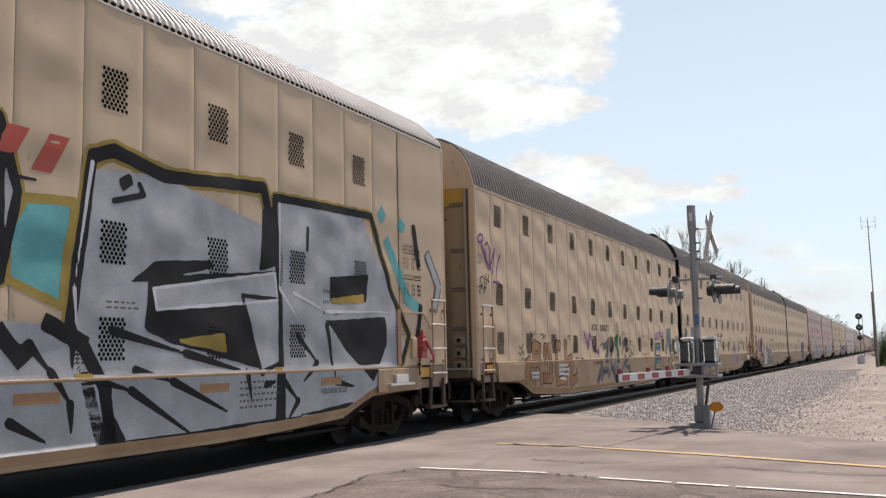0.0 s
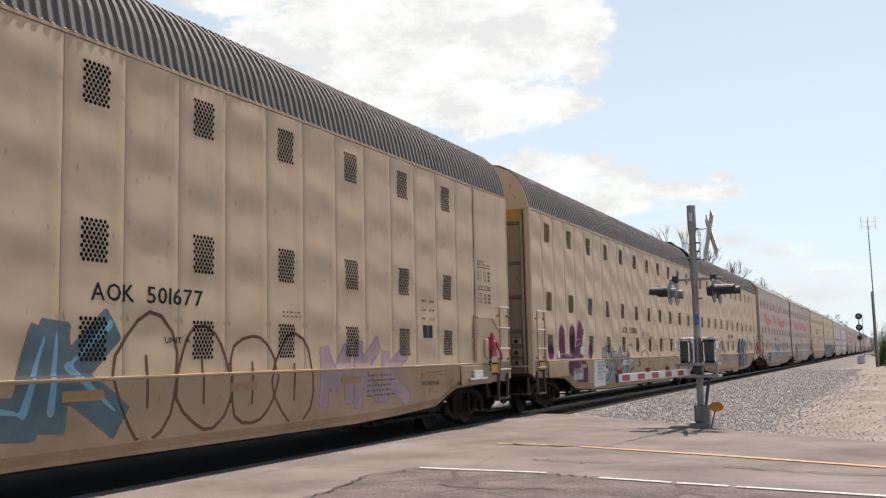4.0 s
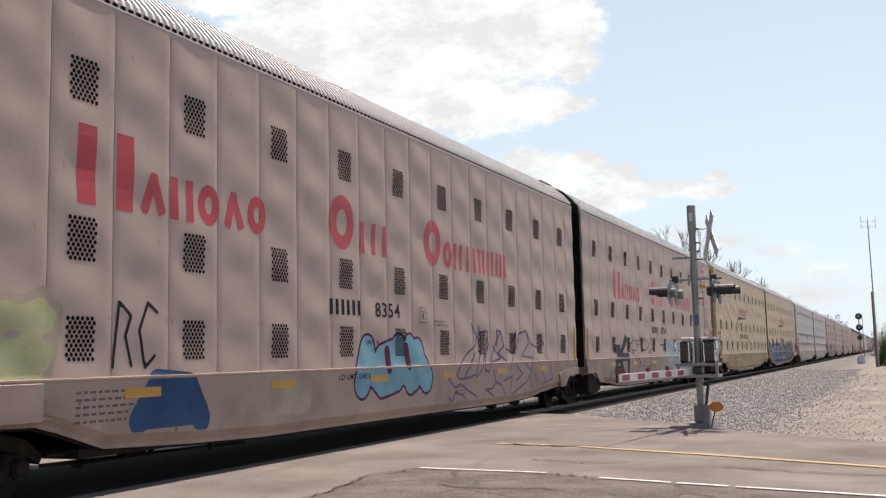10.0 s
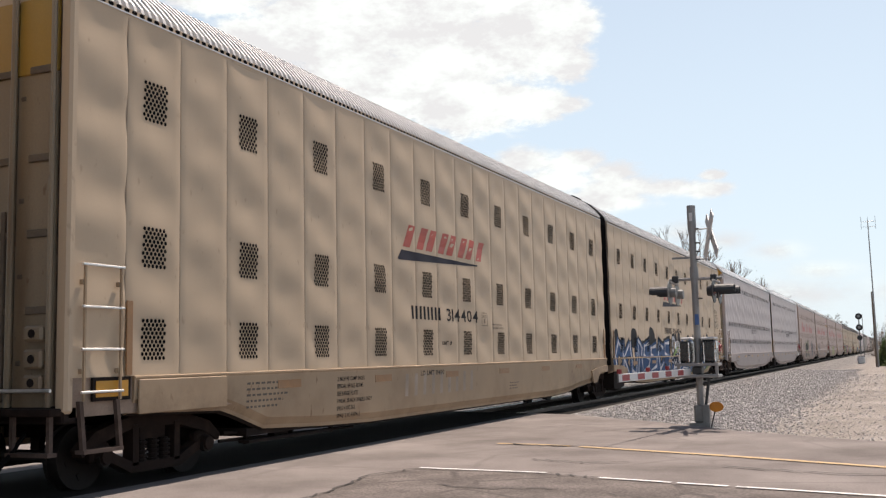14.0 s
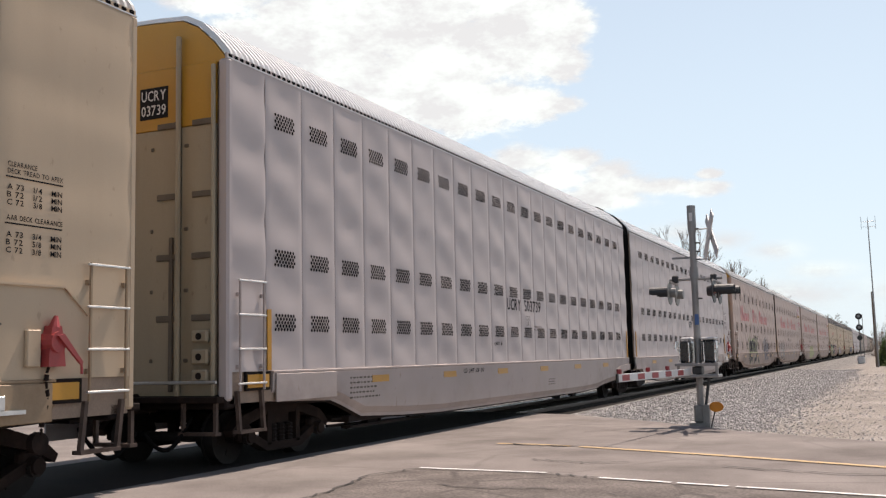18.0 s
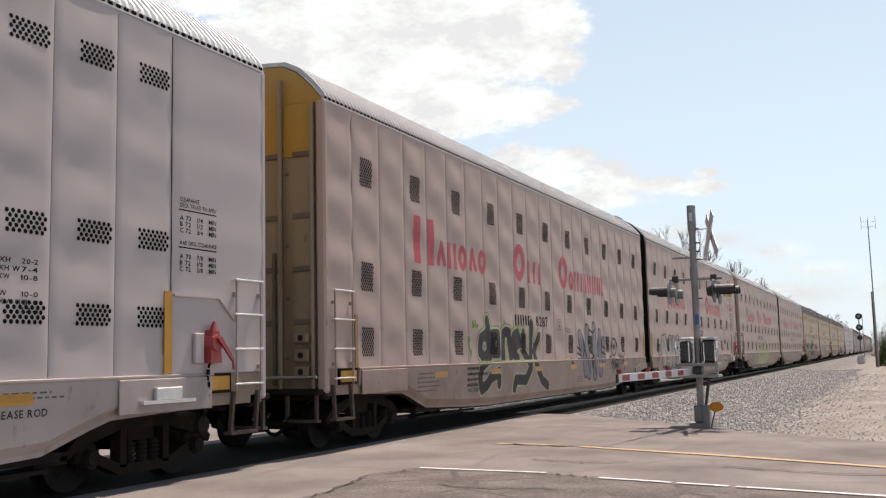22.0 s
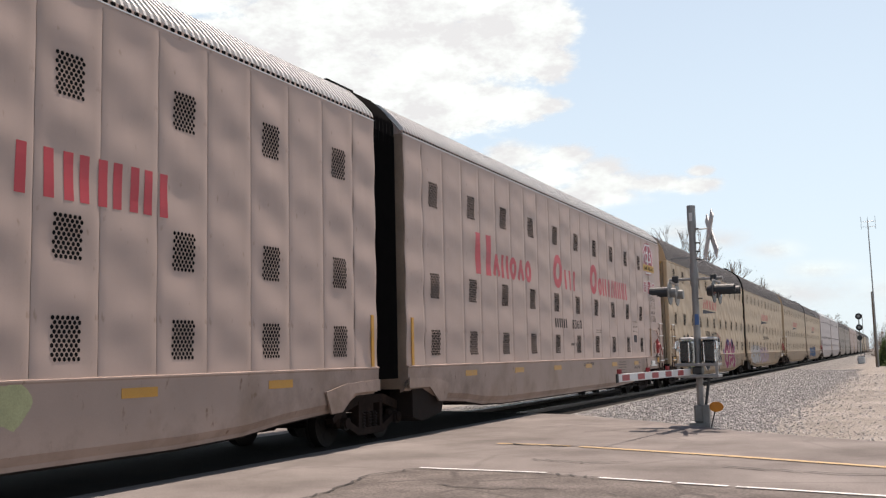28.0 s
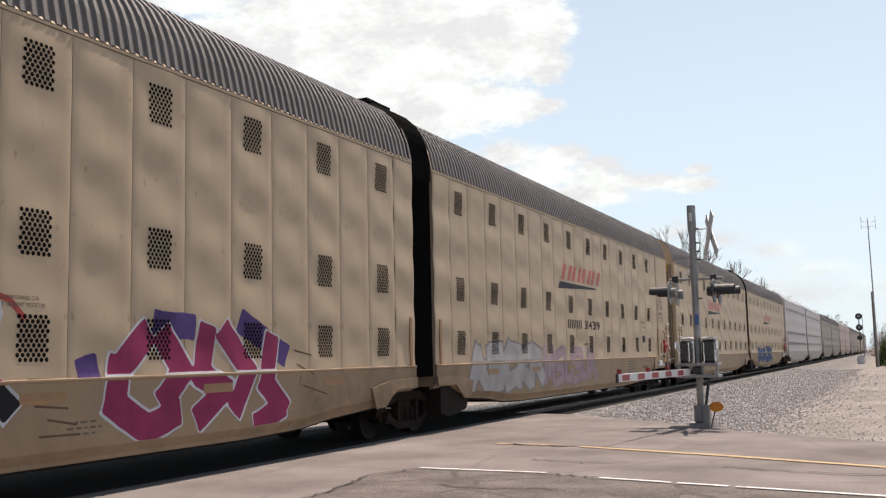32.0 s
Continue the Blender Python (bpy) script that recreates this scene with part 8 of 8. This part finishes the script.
art(12, [[(2.71, 1.7), (2.73, 1.11)], [(3.7, 1.71), (3.76, 1.04)], [(4.47, 1.71), (4.48, 1.02)], [(5.24, 1.72), (5.31, 1.0)]], 0.21, "cloud", layer=1)
art(12, [[(2.21, 1.7), (2.43, 1.99), (2.88, 2.05), (3.22, 1.8), (3.24, 1.3), (3.06, 0.91), (2.49, 0.83), (2.25, 1.13), (2.21, 1.7)], [(3.26, 1.7), (3.66, 2.02), (4.09, 1.97), (4.19, 1.5), (4.16, 0.87), (3.53, 0.79), (3.23, 1.15)], [(4.15, 1.71), (4.35, 2.01), (4.64, 1.98), (4.77, 1.28), (4.62, 0.75), (4.15, 0.82)], [(4.8, 1.82), (5.18, 2.05), (5.55, 1.95), (5.81, 1.38), (5.69, 0.93), (5.23, 0.67), (4.82, 0.85), (4.77, 1.39)], [(5.65, 1.7), (6.13, 1.63), (6.24, 1.36), (5.68, 1.27)], [(2.86, 1.7), (2.91, 1.21)], [(3.69, 1.6), (3.72, 1.3)], [(5.24, 1.66), (5.26, 1.17)], [(1.69, 1.69), (2.03, 1.6), (1.76, 1.41), (2.02, 1.27), (1.67, 1.23)]], 0.024, "grey2", layer=3, label="dark sprayed bubble outlines")
art(12, [[(1.36, 1.19), (1.57, 1.07), (1.92, 1.23)], [(2.36, 0.84), (3.05, 0.73), (3.65, 0.77), (4.4, 0.63), (5.37, 0.65), (5.83, 0.82)]], 0.024, "grey2", layer=3)
art(5, [[(14.57, 2.01), (14.83, 1.76), (14.74, 1.58)], [(14.89, 1.97), (15.03, 1.77), (15.0, 1.44), (14.78, 1.12), (14.72, 0.98)], [(15.03, 1.86), (15.38, 1.89), (15.45, 1.58), (15.17, 1.34), (15.04, 1.11), (14.75, 0.96)], [(14.74, 1.58), (14.33, 1.44), (13.94, 1.21), (13.75, 1.03), (13.89, 0.94), (14.35, 0.96), (14.68, 1.01)], [(14.17, 1.01), (14.52, 1.26), (14.71, 1.44)], [(15.38, 1.77), (15.31, 1.43), (15.18, 1.1), (15.42, 1.05)], [(15.42, 1.05), (15.68, 1.43), (15.98, 1.78), (16.14, 1.89), (15.9, 1.91), (15.94, 1.58)], [(15.67, 1.58), (16.14, 1.32), (15.53, 1.24)], [(16.14, 1.89), (16.35, 1.58), (15.98, 1.43), (16.48, 1.26)], [(16.82, 1.64), (17.1, 1.91), (16.96, 1.42), (16.65, 1.05)]], 0.023, "dusk", layer=3, label="thin dusky purple sprayed outlines")
art(5, [[(16.47, 1.53), (16.91, 1.42), (17.19, 1.58)], [(17.24, 1.64), (17.29, 1.86), (17.78, 1.93), (17.94, 1.64), (17.48, 1.36), (18.2, 1.32)], [(17.78, 1.93), (18.1, 1.64), (18.65, 1.52), (19.06, 1.65), (18.88, 1.71)], [(17.58, 1.24), (18.09, 1.0), (17.78, 0.78), (17.19, 0.64), (16.74, 0.51)], [(15.68, 1.08), (15.83, 0.83), (15.61, 0.7), (15.25, 0.7), (15.72, 0.54)], [(15.83, 0.83), (16.15, 0.76), (16.4, 0.54)], [(16.31, 0.85), (16.82, 0.93), (16.65, 0.52)], [(17.0, 1.2), (17.48, 0.96), (17.05, 0.82)], [(18.2, 1.29), (17.98, 0.88), (18.09, 0.64)], [(18.53, 1.28), (19.11, 0.77), (18.63, 0.55)], [(19.37, 1.3), (19.67, 0.81), (19.11, 0.71)]], 0.023, "dusk", layer=3)
art(5, [[(13.37, 0.97), (13.68, 0.79), (13.95, 0.85), (14.35, 0.7), (14.79, 0.57)], [(13.38, 0.61), (13.58, 0.53), (13.68, 0.71), (14.06, 0.63), (14.24, 0.53)]], 0.023, "dusk", layer=3)
art(3, [[(3.17, 1.44), (3.16, 1.88)], [(4.09, 1.41), (4.07, 1.89)], [(4.81, 2.02), (4.64, 1.63)], [(2.91, 1.14), (3.58, 1.14), (4.42, 1.04), (5.22, 0.9)], [(4.57, 1.43), (4.97, 1.06)], [(3.21, 0.95), (5.22, 0.72)]], 0.29, "lilac", layer=0)
art(3, [[(3.17, 1.44), (3.16, 1.88)], [(4.09, 1.41), (4.07, 1.89)], [(4.81, 2.02), (4.64, 1.63)], [(2.91, 1.14), (3.58, 1.14), (4.42, 1.04), (5.22, 0.9)], [(4.57, 1.43), (4.97, 1.06)], [(3.21, 0.95), (5.22, 0.72)]], 0.235, "plum", layer=2, label="plum-purple sprayed bubble forms")
art(3, [[(2.32, 1.45), (2.22, 1.43)], [(5.79, 1.47), (5.74, 1.42)]], 0.17, "plum", line="mauve", edge=0.05, layer=1, smooth=True)
art(3, [[(5.0, 1.95), (5.21, 2.08)], [(4.88, 1.89), (5.2, 1.94)]], 0.05, "plum", layer=2, taper=True)
art(3, [[(4.45, 1.75), (4.72, 1.79), (4.76, 1.66), (4.49, 1.58)], [(4.57, 1.35), (4.46, 1.23), (4.61, 1.13), (4.69, 1.28)], [(4.88, 1.27), (4.77, 1.15), (4.97, 1.09)], [(3.02, 1.38), (3.38, 1.39)], [(3.45, 1.35), (3.98, 1.33)]], 0.018, "mauve", layer=4)
quads(3, "sticker", [(2.82, 2.97, 1.29, 1.47), (4.79, 5.16, 1.37, 1.57)], WHITEP, 5, "white paper stickers")
quads(3, "white_panel", [(2.4, 2.96, 0.96, 1.09), (4.08, 4.97, 0.7, 1.01)], SP["cloud"], 4, "scraped pale painted panels")
words(3, "RETAINING VALVE", 4.13, 4.89, 0.95, 0.075, INK, 6)
words(3, "RELEASE ROD", 4.31, 4.89, 0.87, 0.075, INK, 6)
art(2, [[(0.85, 2.04), (1.07, 1.91), (0.94, 1.53), (0.9, 1.23)], [(0.71, 1.99), (1.44, 2.17)], [(0.71, 1.2), (1.3, 1.21)]], 0.085, "blue", line="navy", edge=0.03, label="steel-blue sprayed block forms with pale edges")
art(2, [[(1.0, 2.28), (1.02, 2.18)]], 0.1, "blue", line="navy", edge=0.03)
art(2, [[(0.88, 1.96), (0.81, 1.58), (0.79, 1.32)], [(1.21, 2.05), (1.15, 1.58), (1.07, 1.31)]], 0.013, "pale", layer=5)
art(2, [[(2.24, 1.38), (2.55, 2.31)], [(3.04, 1.37), (2.75, 2.33)], [(2.4, 1.78), (2.9, 1.8)]], 0.1, "blue", line="navy", edge=0.03)
art(2, [[(2.32, 1.41), (2.59, 2.25)], [(2.94, 1.4), (2.73, 2.26)]], 0.014, "pale", layer=5)
art(15, [[(3.37, 1.58), (3.23, 0.95)], [(3.79, 1.81), (4.59, 0.83)], [(4.58, 1.88), (4.52, 0.83)], [(5.23, 1.74), (4.99, 0.86)], [(5.49, 1.8), (5.76, 0.76)], [(6.24, 1.87), (6.95, 0.7)], [(7.07, 1.65), (7.51, 0.73)]], 0.24, "black", layer=1)
art(15, [[(3.37, 1.62), (3.47, 1.44), (3.32, 1.13), (3.11, 0.91)], [(3.64, 1.62), (4.0, 1.43), (4.37, 1.09), (4.53, 0.83)], [(3.86, 1.84), (3.94, 1.58)], [(4.55, 1.88), (4.51, 1.48), (4.48, 0.89)], [(5.15, 1.75), (4.92, 1.58), (4.92, 1.32), (5.25, 1.11), (4.92, 0.87)], [(5.41, 1.81), (5.76, 1.42), (5.81, 1.03), (5.58, 0.77)], [(5.17, 1.37), (5.67, 1.34)], [(6.14, 1.87), (6.36, 1.58), (6.24, 1.13), (6.76, 0.77)], [(6.36, 1.64), (6.99, 1.7), (7.32, 1.59), (6.75, 1.41), (6.54, 1.24)], [(6.75, 1.35), (7.29, 0.98), (7.42, 0.73)], [(4.83, 0.92), (5.34, 0.79)], [(5.67, 0.72), (6.24, 0.91)]], 0.1, "lime", line="black", edge=0.035, layer=2, label="lime and black sprayed wild lettering")
art(15, [[(3.5, 1.53), (3.42, 1.3)], [(4.07, 1.43), (4.38, 1.13)], [(4.6, 1.83), (4.57, 1.43)], [(4.98, 1.58), (4.99, 1.35)], [(5.81, 1.36), (5.88, 1.06)], [(6.42, 1.55), (6.34, 1.18)], [(6.85, 1.32), (7.31, 1.01)]], 0.014, "leaf", layer=5)
words(15, "GIMME", 2.64, 3.04, 1.83, 0.09, SP["black"], 5, "graffiti_lettering", "thin black sprayed words")
words(15, "THELOOT", 2.67, 3.12, 1.71, 0.09, SP["black"], 5, "graffiti_lettering", "thin black sprayed words")
art(15, [[(3.04, 1.92), (3.24, 1.89), (3.21, 1.78), (2.91, 1.68), (2.69, 1.69)]], 0.01, "black", layer=3)
art(4, [[(12.79, 1.66), (12.68, 0.66)], [(13.29, 1.75), (13.22, 0.61)], [(13.98, 1.77), (13.95, 0.59)], [(14.64, 1.81), (14.63, 0.62)], [(15.45, 1.74), (15.63, 0.76)]], 0.25, "navyblack", line="peri", edge=0.055, layer=1, label="black sprayed bubble letters edged in light blue")
art(4, [[(13.03, 0.62), (13.07, 1.58), (13.29, 1.76), (13.57, 1.58), (13.73, 1.02), (13.38, 0.59)], [(13.67, 1.86), (13.96, 1.42), (14.37, 1.42), (14.37, 1.82)], [(13.86, 1.3), (13.98, 1.01), (13.66, 0.57)], [(14.92, 1.83), (14.91, 1.4), (15.28, 1.15), (15.49, 0.83), (15.36, 0.53)], [(14.52, 0.51), (14.58, 0.99), (14.91, 1.1), (14.79, 0.64)], [(15.71, 1.59), (15.5, 1.39), (15.76, 0.68)]], 0.014, "pale", layer=5)
art(4, [[(13.98, 1.0), (13.88, 0.76)], [(14.73, 1.03), (14.7, 0.69)]], 0.065, "peri", layer=4, smooth=True)
art(4, [[(12.54, 1.78), (12.48, 1.38), (12.57, 1.27), (12.47, 0.56)]], 0.05, "peri", layer=4)
art(1, [[(1.31, 3.82), (1.3, 3.79), (1.27, 3.75), (1.22, 3.73), (1.17, 3.71), (1.11, 3.71), (1.06, 3.71), (1.03, 3.74), (1.02, 3.76), (1.03, 3.8), (1.06, 3.83), (1.11, 3.86), (1.16, 3.87), (1.22, 3.88), (1.27, 3.87), (1.3, 3.85), (1.31, 3.82)], [(1.42, 3.68), (1.54, 3.74), (1.7, 3.6), (1.64, 3.25), (1.49, 3.31), (1.42, 3.59)], [(1.58, 3.18), (1.71, 3.21), (2.0, 3.65), (1.9, 3.28), (1.84, 3.1)], [(1.87, 2.93), (2.14, 2.94), (2.38, 2.83)]], 0.024, "purple", layer=3, label="purple sprayed tag")
art(1, [[(1.24, 3.67), (1.49, 3.35), (1.61, 3.2)], [(2.29, 3.54), (2.14, 3.27), (2.01, 2.95)], [(0.92, 3.25), (1.31, 3.35)], [(1.06, 3.45), (1.34, 3.39)]], 0.04, "lilac", layer=2, taper=True)
art(1, [[(1.25, 3.66), (1.49, 3.35), (1.6, 3.22)], [(2.29, 3.52), (2.14, 3.27), (2.02, 2.97)]], 0.03, "purple", layer=4, taper=True)
art(1, [[(1.22, 3.01), (1.08, 2.95), (1.16, 2.85)], [(1.25, 3.01), (1.32, 2.94), (1.4, 3.05)], [(1.32, 2.94), (1.34, 2.83)], [(1.43, 2.84), (1.44, 2.99), (1.57, 2.9), (1.58, 3.07)], [(0.9, 2.83), (1.08, 2.64)], [(0.97, 2.78), (1.2, 2.82), (1.09, 2.72)], [(1.25, 2.76), (1.4, 2.8), (1.3, 2.67)]], 0.016, "char", layer=3)


def along(t):
    """How far the train has come by t seconds."""
    i = max(j for j in range(len(WAY)) if WAY[j][0] <= t)
    i = min(i, len(WAY) - 2)
    (a, p), (b, q) = WAY[i], WAY[i + 1]

    def slope(j):
        lo, hi = max(j - 1, 0), min(j + 1, len(WAY) - 1)
        return (WAY[hi][1] - WAY[lo][1]) / (WAY[hi][0] - WAY[lo][0])
    h, u = b - a, (t - a) / (b - a)
    return ((2 * u ** 3 - 3 * u ** 2 + 1) * p + (u ** 3 - 2 * u ** 2 + u) * h * slope(i)
            + (3 * u ** 2 - 2 * u ** 3) * q + (u ** 3 - u ** 2) * h * slope(i + 1))


def motions():
    times = [0.5 * i for i in range(65)]
    for n, root in enumerate(TRAIN):
        y = root.location.y
        walk(root, [(t, pose(TRACK_X, y - along(t), 0)) for t in times])
    spin = [(i / FPS, math.degrees(along(i / FPS) / 0.356)) for i in range(32 * FPS + 1)]
    for w in WHEELSETS:
        x, y, z = w.location
        walk(w, [(t, pose(x, y, z, a)) for t, a in spin])
    walk(cloud_high, [(0.0, pose(0, 0, 1.36)), (16.0, pose(0, 0, 1.36, 0, 0, 1.25)), (32.0, pose(0, 0, 1.36, 0, 0, 2.5))])
    walk(cloud_low, [(0.0, pose(0, 0, 1.36)), (16.0, pose(0, 0, 1.36, 0.3, 0.1, 0.75)), (32.0, pose(0, 0, 1.36, 0.6, 0.2, 1.5))])
    walk(cloud_far, [(0.0, pose(0, 0, 1.36)), (32.0, pose(0, 0, 1.36, 0.1, 0, 0.5))])


motions()
